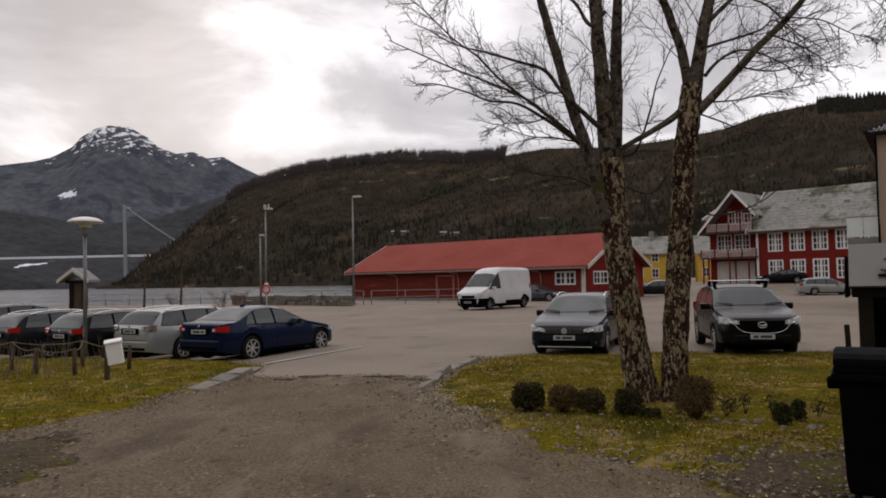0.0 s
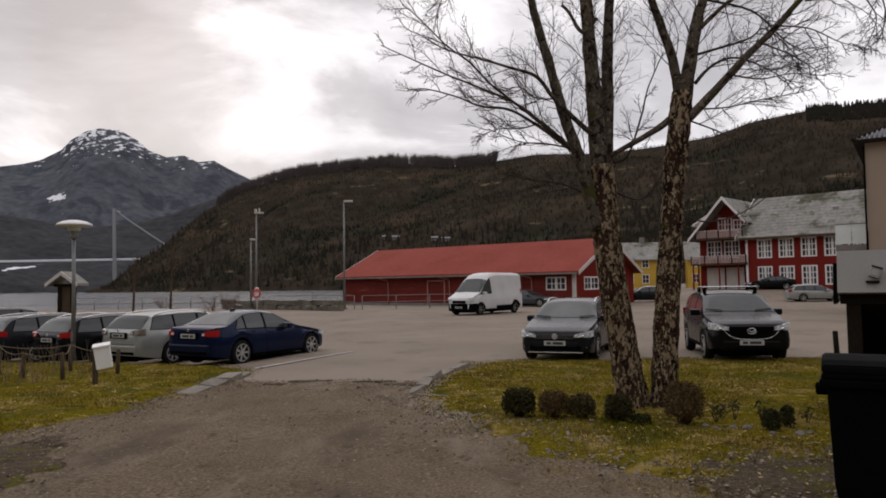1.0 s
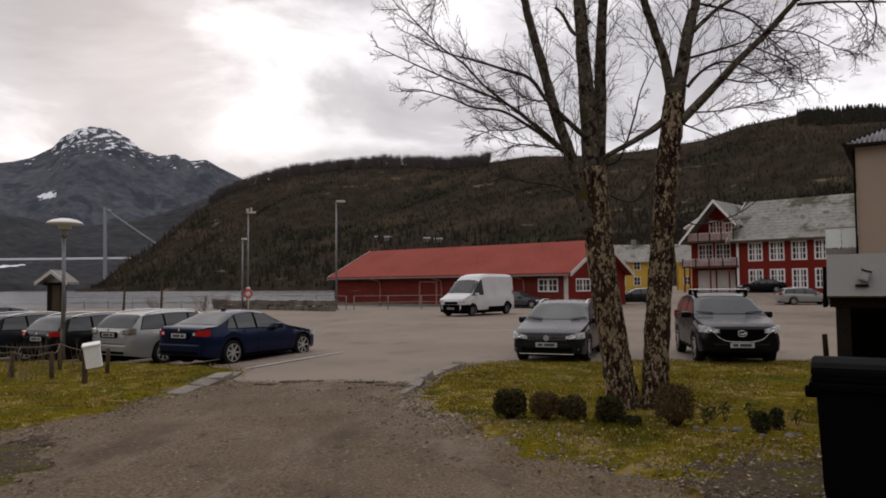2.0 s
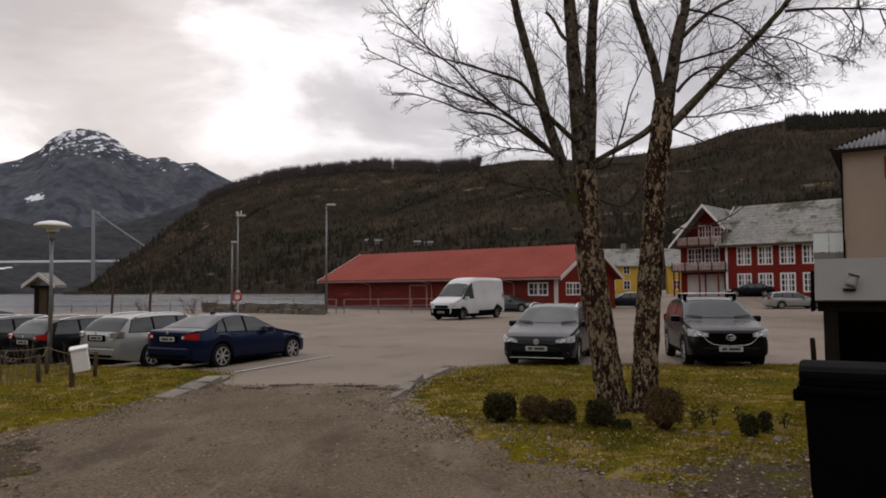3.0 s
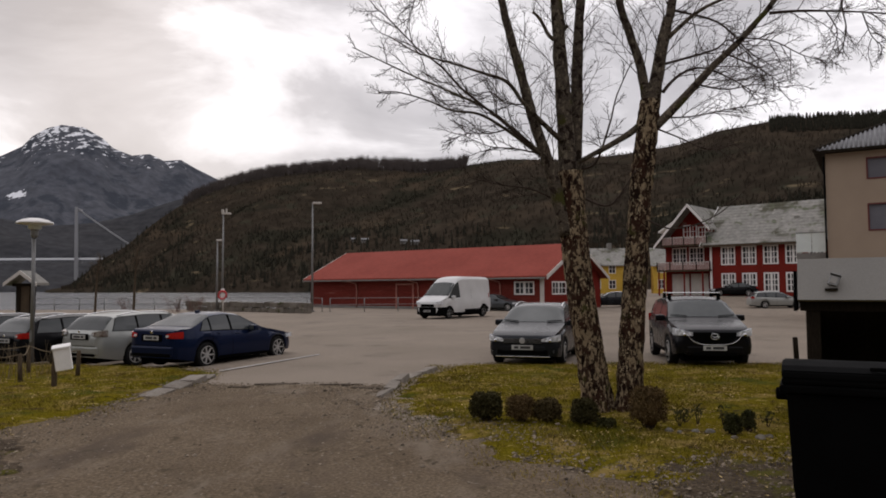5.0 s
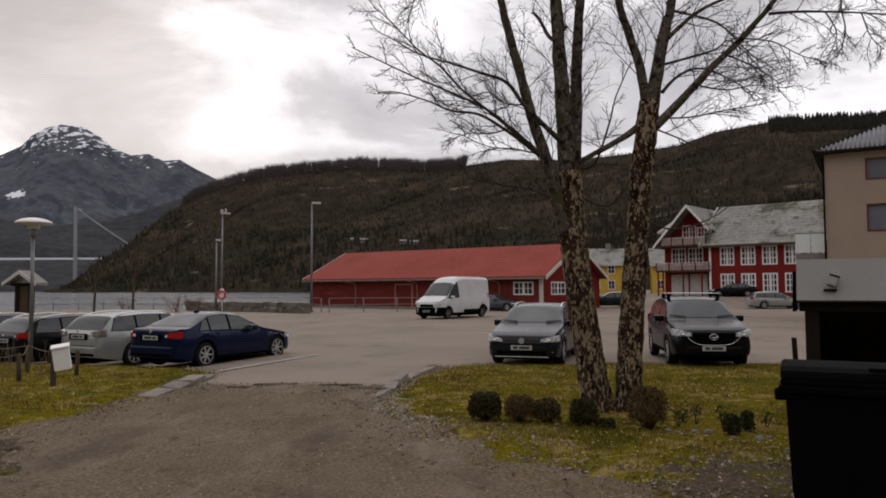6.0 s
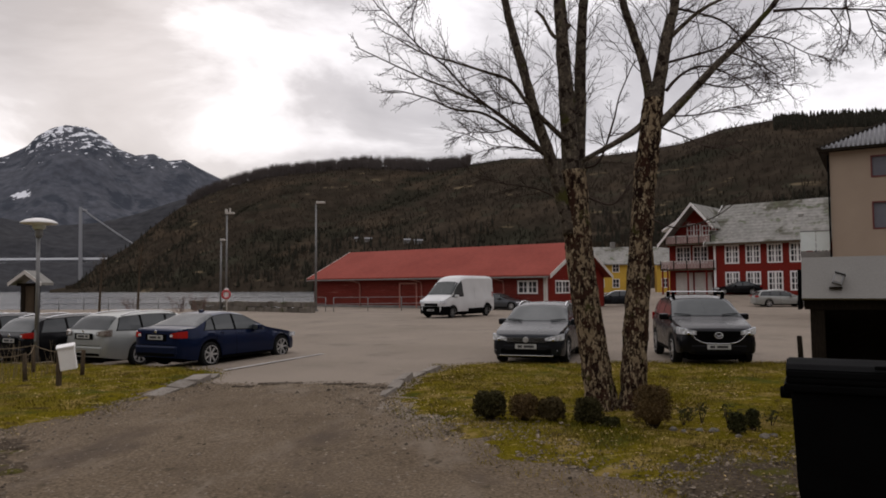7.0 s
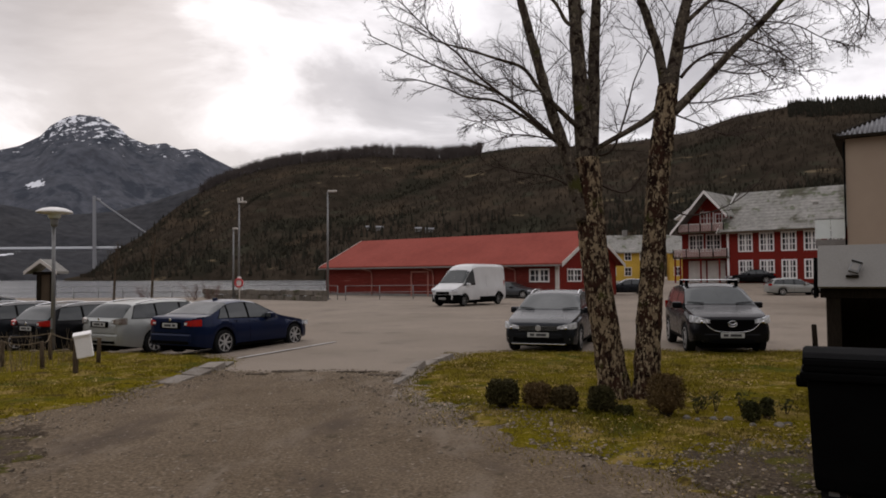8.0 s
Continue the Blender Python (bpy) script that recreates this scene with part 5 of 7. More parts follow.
grow_tree("tree", [(2.80, 10.85, -0.02), (2.80, 10.85, 0.3), (2.85, 10.87, 1.12), (2.96, 10.9, 2.41), (3.05, 10.9, 3.45), (3.15, 10.9, 4.23), (3.21, 10.9, 4.78)],
          [0.24, 0.195, 0.185, 0.175, 0.17, 0.165, 0.15], [
    ([(3.19, 10.9, 4.6), (3.08, 10.9, 5.29), (2.92, 10.9, 5.83), (2.76, 10.9, 6.37), (2.4, 10.8, 7.9)], 0.085, 0.045, 13, 0.9),
    ([(3.23, 10.9, 4.6), (3.37, 10.9, 5.38), (3.5, 10.9, 6.0), (3.59, 10.9, 6.36), (3.8, 11.0, 8.2)], 0.115, 0.055, 16, 0.9),
    ([(3.22, 10.85, 4.3), (3.69, 10.8, 4.78), (4.14, 10.75, 5.26), (4.58, 10.7, 5.69), (5.11, 10.6, 6.31), (5.6, 10.5, 7.0)], 0.075, 0.03, 20, 0.85),
    ([(3.13, 10.95, 4.46), (2.86, 10.95, 4.25), (2.51, 10.95, 4.05), (2.12, 10.98, 3.85)], 0.06, 0.035, 3, 0.5),
    ([(4.98, 10.65, 6.05), (5.38, 10.6, 6.06), (5.81, 10.6, 6.06), (6.33, 10.5, 6.0), (7.0, 10.4, 5.9)], 0.026, 0.010, 10, 0.7),
    ([(3.50, 10.85, 5.75), (3.9, 10.8, 6.1), (4.34, 10.75, 6.32), (5.0, 10.7, 6.5)], 0.04, 0.015, 7, 0.7),
    ([(3.45, 10.9, 5.35), (4.22, 10.9, 5.57), (4.49, 10.9, 5.72), (4.9, 10.85, 5.3)], 0.022, 0.006, 9, 0.6),
    ([(3.4, 10.85, 4.9), (3.7, 11.0, 5.2), (4.1, 11.1, 5.35), (4.6, 11.2, 5.2), (5.0, 11.2, 4.95)], 0.03, 0.006, 12, 0.65),
    ([(4.3, 10.7, 5.45), (4.75, 10.6, 5.2), (5.1, 10.6, 4.95)], 0.016, 0.005, 9, 0.6),
    ([(3.6, 10.9, 6.2), (4.3, 10.9, 6.0), (4.7, 10.9, 5.6), (5.0, 10.9, 5.35)], 0.022, 0.006, 10, 0.6),
    ([(3.2, 10.8, 4.35), (3.6, 10.7, 4.15), (4.0, 10.6, 3.95), (4.4, 10.6, 4.05)], 0.016, 0.005, 8, 0.6),
    ([(3.25, 10.85, 4.5), (3.8, 10.8, 4.5), (4.3, 10.8, 4.6), (4.9, 10.8, 4.7)], 0.016, 0.005, 11, 0.6),
    ([(3.9, 10.8, 5.0), (4.4, 10.9, 4.95), (4.9, 11.0, 5.05), (5.4, 11.0, 5.0)], 0.016, 0.005, 11, 0.6),
    ([(4.58, 10.7, 5.69), (5.0, 10.6, 5.6), (5.4, 10.6, 5.4), (5.7, 10.6, 5.3)], 0.014, 0.005, 10, 0.55),
    ([(3.0, 10.8, 2.98), (3.4, 10.7, 2.78), (3.85, 10.6, 2.86), (4.25, 10.55, 3.1), (4.62, 10.5, 3.5)], 0.015, 0.005, 3, 0.4),
    ([(5.81, 10.6, 6.06), (5.97, 10.6, 5.75), (5.88, 10.6, 5.45), (5.75, 10.6, 5.2)], 0.012, 0.004, 9, 0.45),
    ([(6.3, 10.5, 6.0), (6.42, 10.5, 5.65), (6.62, 10.5, 5.45)], 0.012, 0.004, 8, 0.45),
    ([(6.0, 10.6, 6.5), (6.6, 10.5, 6.3), (7.1, 10.4, 6.1)], 0.02, 0.006, 6, 0.5),
    ([(6.2, 10.5, 6.9), (6.0, 10.5, 6.2), (6.05, 10.5, 5.7), (5.9, 10.5, 5.3)], 0.018, 0.005, 8, 0.55),
], 19, "slender leafless tree with lichen-spotted trunk and spreading limbs")


def sapling(x, y, h, seed):
    rng = random.Random(seed)
    t = tagged(empty("young_tree", Matrix.Translation((x, y, 0))), "thin young leafless tree near the quay", "tree", group="young trees by the quay")
    line = [Vector((0, 0, 0)), Vector((0.05, 0, h * 0.4)), Vector((0.12, 0, h * 0.75)), Vector((0.2, 0, h))]
    lp = smooth_path(line, 4)
    pole("trunk", lp, [0.085 * (1 - 0.65 * i / 12) for i in range(13)], BROWN_WOOD, t, 7)
    out = []
    twigs(rng, lp[5:], 0.03, 1, out, 16, h * 0.22, 0.6)
    V, Fc = join(out)
    c = raw_object("crown", [], [], BROWN_WOOD, t)
    c.data.from_pydata(V, [], Fc)


sapling(-18.1, 42.0, 4.4, 3)
sapling(-20.6, 42.5, 3.8, 4)


# ---------------------------------------------------------------- bushes and bed
def bush(x, y, z, w, h, mat, seed, label, leaves=2600, leaf=0.022):
    """A clipped bush: a lumpy round of small leaves over dark twigs."""
    rng = np.random.default_rng(seed)
    b = tagged(empty("bush", Matrix.Translation((x, y, z))), label, "bush", group="bushes under the trees")
    n = leaves
    d = rng.normal(0, 1, (n, 3)); d /= np.linalg.norm(d, axis=1)[:, None]
    d[:, 2] = np.where(d[:, 2] < -0.55, -d[:, 2], d[:, 2])
    lump = 1 + 0.10 * wobble(d[:, 0] * 3 + seed, d[:, 1] * 3 + d[:, 2] * 2, 1.0, seed) + rng.normal(0, 0.05, n)
    depth = rng.uniform(0.72, 1.0, n)
    d = np.sign(d) * np.abs(d) ** 0.8
    C = d * (lump * depth)[:, None] * np.array([w / 2, w / 2, h / 2]) + np.array([0, 0, h * 0.5])
    C[:, 2] = np.maximum(C[:, 2], 0.01)
    a = rng.normal(0, 1, (n, 3)); a /= np.linalg.norm(a, axis=1)[:, None]
    c = np.cross(a, rng.normal(0, 1, (n, 3))); c /= np.linalg.norm(c, axis=1)[:, None]
    s = leaf * rng.uniform(0.6, 1.3, n)[:, None]
    V = np.stack([C - a * s, C + c * s * 0.5, C + a * s, C - c * s * 0.5], 1).reshape(-1, 3)
    raw_object("foliage", V, np.arange(4 * n).reshape(-1, 4), mat, b)["kind"] = "stuff"
    rr = random.Random(seed)
    chunks = []
    for _ in range(26):
        q = Vector((rr.gauss(0, 1), rr.gauss(0, 1), abs(rr.gauss(0, 1)) + 0.3)).normalized()
        tip = Vector((q.x * w * 0.46, q.y * w * 0.46, h * 0.35 + q.z * h * 0.55))
        chunks.append(tube([Vector((q.x * 0.03, q.y * 0.03, -0.02)), tip * 0.5 + Vector((0, 0, -0.02)), tip], [0.009, 0.006, 0.003], 4))
    V, Fc = join(chunks)
    mesh_object("stems", V, Fc, TWIG, b)["kind"] = "stuff"
    # dense dark heart
    hb = bmesh.new()
    bmesh.ops.create_icosphere(hb, subdivisions=3, radius=1.0)
    for v in hb.verts:
        k = 0.76 + 0.12 * noise.noise(v.co * 2.5 + Vector((seed, 0, 0)))
        v.co = Vector((v.co.x * w / 2 * k, v.co.y * w / 2 * k, max(0.0, v.co.z * h / 2 * k + h * 0.48)))
    part("inner_growth", hb, mat, b)


bush(0.60, 10.1, 0.04, 0.46, 0.42, BOX_LEAF, 1, "dark clipped evergreen bush in the lawn", 3200)
bush(1.07, 10.05, 0.04, 0.42, 0.38, HEATH_LEAF, 2, "rounded brown heather bush in the lawn", 3000, 0.016)
bush(1.44, 10.0, 0.04, 0.40, 0.33, material("bush_leaf_mixed", (0.058, 0.044, 0.02), (0.08, 0.06, 0.027), 5, 0.8, island=0.5, spec=0.1), 3, "low dull-brown bush in the lawn", 2600)
bush(1.90, 9.75, 0.04, 0.38, 0.36, BOX_LEAF, 4, "small dark evergreen bush by the tree trunk", 2600)
bush(2.68, 9.45, 0.04, 0.48, 0.58, HEATH_LEAF, 5, "tall egg-shaped brown bush by the tree trunk", 4200, 0.016)
bush(3.62, 9.05, 0.04, 0.22, 0.28, GREEN_LEAF, 6, "small dark sprouting shrub in the flower bed", 700)
bush(3.92, 9.3, 0.04, 0.18, 0.28, GREEN_LEAF, 7, "small dark sprouting shrub in the flower bed", 420)
bush(2.15, 9.55, 0.04, 0.26, 0.14, GREEN_LEAF, 8, "low green ground plant by the tree trunk", 500)


def sprout(x, y, h, seed):
    rr = random.Random(seed)
    s = tagged(empty("perennial", Matrix.Translation((x, y, 0.04))), "small dead stalk with a few dark leaves", "plant", group="plants in the flower bed")
    ch = []
    for _ in range(4):
        tip = Vector((rr.gauss(0, 0.05), rr.gauss(0, 0.05), h * rr.uniform(0.7, 1.1)))
        ch.append(tube([Vector((0, 0, -0.01)), tip * 0.5, tip], [0.006, 0.005, 0.003], 4))
    V, Fc = join(ch)
    mesh_object("stalk", V, Fc, TWIG, s)
    V, Fc = [], []
    for _ in range(40):
        c = Vector((rr.gauss(0, 0.05), rr.gauss(0, 0.05), h * rr.uniform(0.45, 1.1)))
        a = Vector((rr.gauss(0, 1), rr.gauss(0, 1), rr.gauss(0, 1))).normalized() * 0.03
        b = a.orthogonal().normalized() * 0.014
        k = len(V)
        V += [c - a, c + b, c + a, c - b]; Fc.append((k, k + 1, k + 2, k + 3))
    raw_object("leaves", V, Fc, GREEN_LEAF, s)


for i, (x, y, h) in enumerate(((3.13, 9.6, 0.22), (3.42, 9.75, 0.26), (3.3, 9.9, 0.18), (3.75, 9.7, 0.24), (4.25, 9.5, 0.2))):
    sprout(x, y, h, i)


def rock(name, x, y, z, sx, sy, sz, seed, mat, label, group=""):
    bm = bmesh.new()
    bmesh.ops.create_icosphere(bm, subdivisions=2, radius=1.0)
    for v in bm.verts:
        k = 1 + 0.3 * noise.noise(v.co * 1.4 + Vector((seed * 3.1, 0, 0)))
        v.co = Vector((v.co.x * sx * k, v.co.y * sy * k, v.co.z * sz * k))
    ob = part(name, bm, mat, None)
    ob.matrix_basis = pose(x, y, z, 0, 0, seed * 47 % 360)
    return tagged(ob, label, "stone", group)


PALE_STONE = material("pale_stone", (0.20, 0.185, 0.165), (0.13, 0.12, 0.10), 6, 0.9, bump=0.4)
for i, (x, y, s) in enumerate(((2.90, 9.3, 0.07), (3.0, 9.2, 0.05), (3.22, 9.25, 0.06), (3.38, 9.2, 0.075), (3.55, 8.85, 0.06), (3.85, 8.8, 0.08), (4.0, 8.9, 0.06))):
    rock("stone", x, y, 0.05 + s * 0.2, s * 0.9, s * 0.7, s * 0.55, i + 1, PALE_STONE if i < 4 else STONE, "small bedding stone at the edge of the flower bed", "stones edging the bed")


# ---------------------------------------------------------------- kerbs, line, potholes, posts
rng_kerb = random.Random(77)


def kerb(name, pts, width, label):
    k = tagged(empty(name), label, "kerb", kind="structure")
    for i, (a, b) in enumerate(zip(pts, pts[1:])):
        a, b = Vector((*a, 0)), Vector((*b, 0))
        d = b - a
        m = Matrix.Translation((a + b) / 2) @ pose(0, 0, 0.035 * ((i * 7) % 3 - 1) + 0.01, 2.5 * ((i * 5) % 3 - 1), 3 * ((i * 3) % 3 - 1), math.degrees(math.atan2(d.y, d.x)))
        part("kerb_stone", box(-d.length / 2 + 0.09, d.length / 2 - 0.07, -width / 2, width / 2, -0.12, 0.075, 0.02, None, m @ Matrix.Rotation(rng_kerb.uniform(-0.22, 0.16), 4, "X") @ Matrix.Rotation(rng_kerb.uniform(-0.03, 0.03), 4, "Y") @ Matrix.Rotation(rng_kerb.uniform(-0.05, 0.05), 4, "Z")), KERB, k)


kerb("kerb", [(-5.25, 12.7), (-5.15, 13.55), (-5.10, 14.3), (-5.10, 15.1), (-5.12, 15.8)], 0.36, "sunken grey stone kerb along the lawn")
kerb("kerb", [(-1.16, 12.45), (-1.02, 13.35), (-0.93, 14.25), (-0.80, 15.1), (-0.55, 15.9), (-0.2, 16.7)], 0.22, "tilted grey stone kerb round the lawn island")

line = part("parking_line", box(-0.05, 0.05, 0, 4.35, 0.0, 0.006), PAINT_LINE)
line.matrix_basis = pose(-5.17, 16.75, 0.016, 0, 0, -21.5)
tagged(line, "worn white painted parking line on asphalt", "road marking", kind="structure")


BROKEN = material("dark_broken_asphalt", (0.050, 0.039, 0.029), (0.105, 0.083, 0.062), 6, 0.9, bump=0.8, bscale=40)


def pothole(x, y, sx, sy, seed):
    """A broken edge of asphalt: a flat dark ragged patch with its rim turned down."""
    bm = bmesh.new()
    n = 26
    rings = []
    for r, z in ((1.1, -0.05), (1.0, 0.004), (0.75, 0.006), (0.4, 0.004)):
        ring = []
        for i in range(n):
            a = 6.2832 * i / n
            q = r * (1 + 0.75 * noise.noise(Vector((math.cos(a) * 2.2, math.sin(a) * 2.2, seed))))
            ring.append(bm.verts.new((sx * q * math.cos(a), sy * q * math.sin(a), z)))
        rings.append(ring)
    for a, b in zip(rings, rings[1:]):
        for i in range(n):
            bm.faces.new((a[i], a[(i + 1) % n], b[(i + 1) % n], b[i]))
    bm.faces.new(rings[-1])
    ob = part("pothole", bm, BROKEN)
    ob.matrix_basis = pose(x, y, 0.030)
    return tagged(ob, "dark broken pothole where the asphalt ends", "pothole", kind="structure")


pothole(-3.3, 14.3, 0.34, 0.12, 1.0)
pothole(-2.05, 14.2, 0.36, 0.05, 2.0)
pothole(-3.9, 13.9, 0.2, 0.07, 5.0)
pothole(-1.45, 13.7, 0.26, 0.09, 7.0)


def stake(name, x, y, h, r, lean, mat, label, group=""):
    p = tagged(empty(name, Matrix.Translation((x, y, 0.0))), label, "post", group)
    pole("shaft", [(0, 0, -0.05), (lean * 0.5, 0, h * 0.5), (lean, 0, h - 0.015), (lean, 0, h)], [r, r * 0.97, r * 0.94, r * 0.7], mat, p, 8)
    return p


stake("wooden_post", 8.3, 16.9, 0.72, 0.06, -0.03, DARK_WOOD, "short dark wooden post at the lawn corner")
for i, (x, y, h) in enumerate(((-8.55, 14.6, 0.62), (-9.6, 14.9, 0.6), (-10.6, 15.6, 0.7), (-9.3, 16.2, 0.66), (-7.9, 15.6, 0.6), (-11.8, 15.0, 0.75), (-12.8, 14.2, 0.7))):
    stake("fence_post", x, y, h, 0.045, 0.02 * ((i * 5) % 3 - 1), BROWN_WOOD, "weathered wooden post of a low garden fence", "garden fence posts")


DRY = material("dry_stalk", (0.21, 0.165, 0.11), (0.13, 0.10, 0.065), 4, 0.9)


def garden_rail(a, b, sag):
    pts = [Vector(a).lerp(Vector(b), t) + Vector((0, 0, -sag * 4 * t * (1 - t))) for t in np.linspace(0, 1, 7)]
    r = tagged(empty("rope"), "thin tan sagging rope between garden posts", "rope", "ropes of the garden fence")
    pole("strand", pts, [0.010] * 7, DRY, r, 6)


garden_rail((-8.55, 14.6, 0.62), (-9.6, 14.9, 0.6), 0.08)
garden_rail((-9.6, 14.9, 0.6), (-10.6, 15.6, 0.7), 0.1)
garden_rail((-8.55, 14.6, 0.62), (-9.3, 16.2, 0.66), 0.1)
garden_rail((-9.3, 16.2, 0.66), (-10.6, 15.6, 0.7), 0.08)
garden_rail((-11.8, 15.0, 0.75), (-10.6, 15.6, 0.7), 0.12)
garden_rail((-11.8, 15.0, 0.7), (-12.8, 14.2, 0.7), 0.12)
garden_rail((-7.9, 15.6, 0.6), (-9.3, 16.2, 0.66), 0.1)


def dry_stems(x, y, n, h, seed):
    rr = random.Random(seed)
    ch = []
    for _ in range(n):
        b = Vector((rr.gauss(0, 0.28), rr.gauss(0, 0.28), 0))
        tip = b + Vector((rr.gauss(0, 0.12), rr.gauss(0, 0.12), h * rr.uniform(0.5, 1.1)))
        ch.append(tube([b, b.lerp(tip, 0.5) + Vector((0.02, 0, 0)), tip], [0.006, 0.005, 0.003], 4))
    V, Fc = join(ch)
    s = mesh_object("dry_stems", V, Fc, DRY)
    s.matrix_basis = Matrix.Translation((x, y, 0.03))
    s["kind"] = "stuff"
    tagged(s, "clump of dry leafless garden stems", "plant", "dry stems in the garden")


for i, (x, y) in enumerate(((-9.2, 14.2), (-10.1, 14.8), (-9.0, 15.4), (-11.0, 14.9), (-10.4, 13.6), (-12.0, 14.2))):
    dry_stems(x, y, 26, 0.75, i)


def make_mailbox():
    b = tagged(empty("mailbox", pose(-7.3, 13.95, -0.03)), "tilted white metal mailbox on a wooden post", "mailbox")
    part("post", box(-0.26, -0.18, -0.03, 0.05, -0.05, 0.86, 0.01), BROWN_WOOD, b)
    tilt = pose(0.0, -0.1, 0.62, 0, -9, 24)
    body = part("body", box(-0.145, 0.145, -0.12, 0.12, -0.22, 0.20, 0.015, None, tilt), WHITE, b, "white powder-coated box")
    V = [(-0.16, -0.14, 0.20), (0.16, -0.14, 0.20), (0.16, 0.13, 0.20), (-0.16, 0.13, 0.20), (-0.16, -0.14, 0.23), (0.16, -0.14, 0.23), (0.16, 0.13, 0.275), (-0.16, 0.13, 0.275)]
    mesh_object("lid", [tilt @ Vector(v) for v in V], [(3, 2, 1, 0), (4, 5, 6, 7), (0, 1, 5, 4), (1, 2, 6, 5), (2, 3, 7, 6), (3, 0, 4, 7)], WHITE, body)


make_mailbox()


def make_park_lamp():
    l = tagged(empty("street_lamp", pose(-11.25, 19.7, 0.0)), "grey steel lamp post with a white dome shade", "street lamp")
    pole("post", [(0.0, 0, -0.05), (0, 0, 2.0), (-0.02, 0, 3.45)], [0.065, 0.05, 0.05], STEEL, l, 12)
    part("collar", lathe([(0.07, 3.35), (0.10, 3.42), (0.10, 3.55), (0.12, 3.6)], 16), STEEL, l)
    part("diffuser", lathe([(0.12, 3.58), (0.17, 3.62), (0.17, 3.72), (0.1, 3.74)], 20), FROST, l)
    part("shade", lathe([(0.0, 3.70), (0.30, 3.71), (0.46, 3.735), (0.47, 3.75), (0.44, 3.79), (0.32, 3.85), (0.14, 3.89), (0.0, 3.895)], 28), WHITE, l, "white shallow dome shade", smooth=True)
    part("door_plate", box(-0.03, 0.03, -0.075, -0.05, 0.5, 0.8, 0.005), STEEL, l)


make_park_lamp()


def make_mast(x, y, h, arm, heads, label):
    m = tagged(empty("light_mast", pose(x, y, 0)), label, "street lamp", "masts along the quay")
    pole("mast", [(0, 0, -0.1), (0, 0, h * 0.5), (0, 0, h)], [0.10, 0.08, 0.06], STEEL, m, 10)
    part("base_plate", box(-0.2, 0.2, -0.2, 0.2, 0, 0.12, 0.02), CONCRETE, m)
    for i in range(heads):
        dx = arm if heads == 1 else (-0.1 + 0.55 * i)
        part("lamp_head", box(dx * 0.2 - 0.1, dx + 0.2, -0.15, 0.15, h - 0.02, h + 0.14, 0.03), WHITE_DIRTY, m)
    if heads == 2:
        part("camera_housing", box(-0.16, 0.04, -0.1, 0.1, h + 0.16, h + 0.42, 0.03), WHITE_DIRTY, m)
        part("antenna", box(0.22, 0.34, -0.06, 0.06, h + 0.16, h + 0.5, 0.02), WHITE_DIRTY, m)


make_mast(-10.95, 60.2, 9.1, 0.55, 1, "tall grey quay light mast with one lamp head")
make_mast(-19.5, 63.5, 8.6, 0.5, 2, "tall grey quay mast with lamp heads and sensors")
make_mast(-19.9, 63.2, 6.2, 0.15, 1, "shorter slim grey quay mast")


def make_notice_roof():
    n = tagged(empty("notice_board", pose(-19.75, 34.0, -0.28)), "small roofed wooden notice board with pale roof edges", "notice board")
    part("post", box(-0.42, -0.22, -0.1, 0.1, -0.05, 2.5, 0.01), DARK_WOOD, n)
    part("post", box(0.22, 0.42, -0.1, 0.1, -0.05, 2.5, 0.01), DARK_WOOD, n)
    part("panel", box(-0.22, 0.22, -0.05, 0.0, 0.9, 2.4), BROWN_WOOD, n, "brown notice panel")
    for s in (-1, 1):
        pts = [(0, 2.98), (s * 0.76, 2.42), (s * 0.76, 2.54), (0, 3.12)]
        part("roof_half", prism(pts, -0.5, 0.6), SLATE, n)
        part("roof_edge", prism([(0, 2.94), (s * 0.78, 2.38), (s * 0.78, 2.54), (0, 3.12)], -0.56, -0.5), WHITE_DIRTY, n)
    part("lintel", box(-0.6, 0.6, -0.12, 0.12, 2.38, 2.52), DARK_WOOD, n)


make_notice_roof()


def make_quay():
    w = tagged(empty("stone_wall"), "low mossy stone wall along the quay edge", "wall", kind="structure")
    rr = random.Random(5)
    a, b = Vector((-23.5, 66.5, 0)), Vector((-10.4, 56.3, 0))
    d = (b - a).normalized()
    length = (b - a).length
    m = Matrix.Translation(a) @ Matrix.Rotation(math.atan2(d.y, d.x), 4, "Z")
    for row, (z0, z1) in enumerate(((0, 0.42), (0.42, 0.85))):
        x = -0.2 * row
        while x < length:
            s = rr.uniform(0.5, 1.2)
            part("wall_stone", box(x, min(x + s, length) - 0.03, -rr.uniform(0.2, 0.28), rr.uniform(0.2, 0.3), z0, z1 - 0.03 + rr.uniform(-0.06, 0.05), 0.04, None, m), STONE, w)
            x += s
    r = tagged(empty("railing"), "grey steel tube railing along the quay", "railing", kind="structure")
    for p, q in (((-38, 66), (-15.0, 66)), ((-15.0, 66.0), (-10.0, 59.5)), ((-9.2, 58.6), (-1.0, 60.5))):
        p, q = Vector((*p, 0)), Vector((*q, 0))
        n = max(2, int((q - p).length / 2.2))
        for i in range(n + 1):
            c = p.lerp(q, i / n)
            pole("rail_post", [c, c + Vector((0, 0, 1.15))], [0.035, 0.035], STEEL, r, 6)
        for z in (0.62, 1.15):
            pole("rail", [p + Vector((0, 0, z)), q + Vector((0, 0, z))], [0.022, 0.022], STEEL, r, 6)


make_quay()


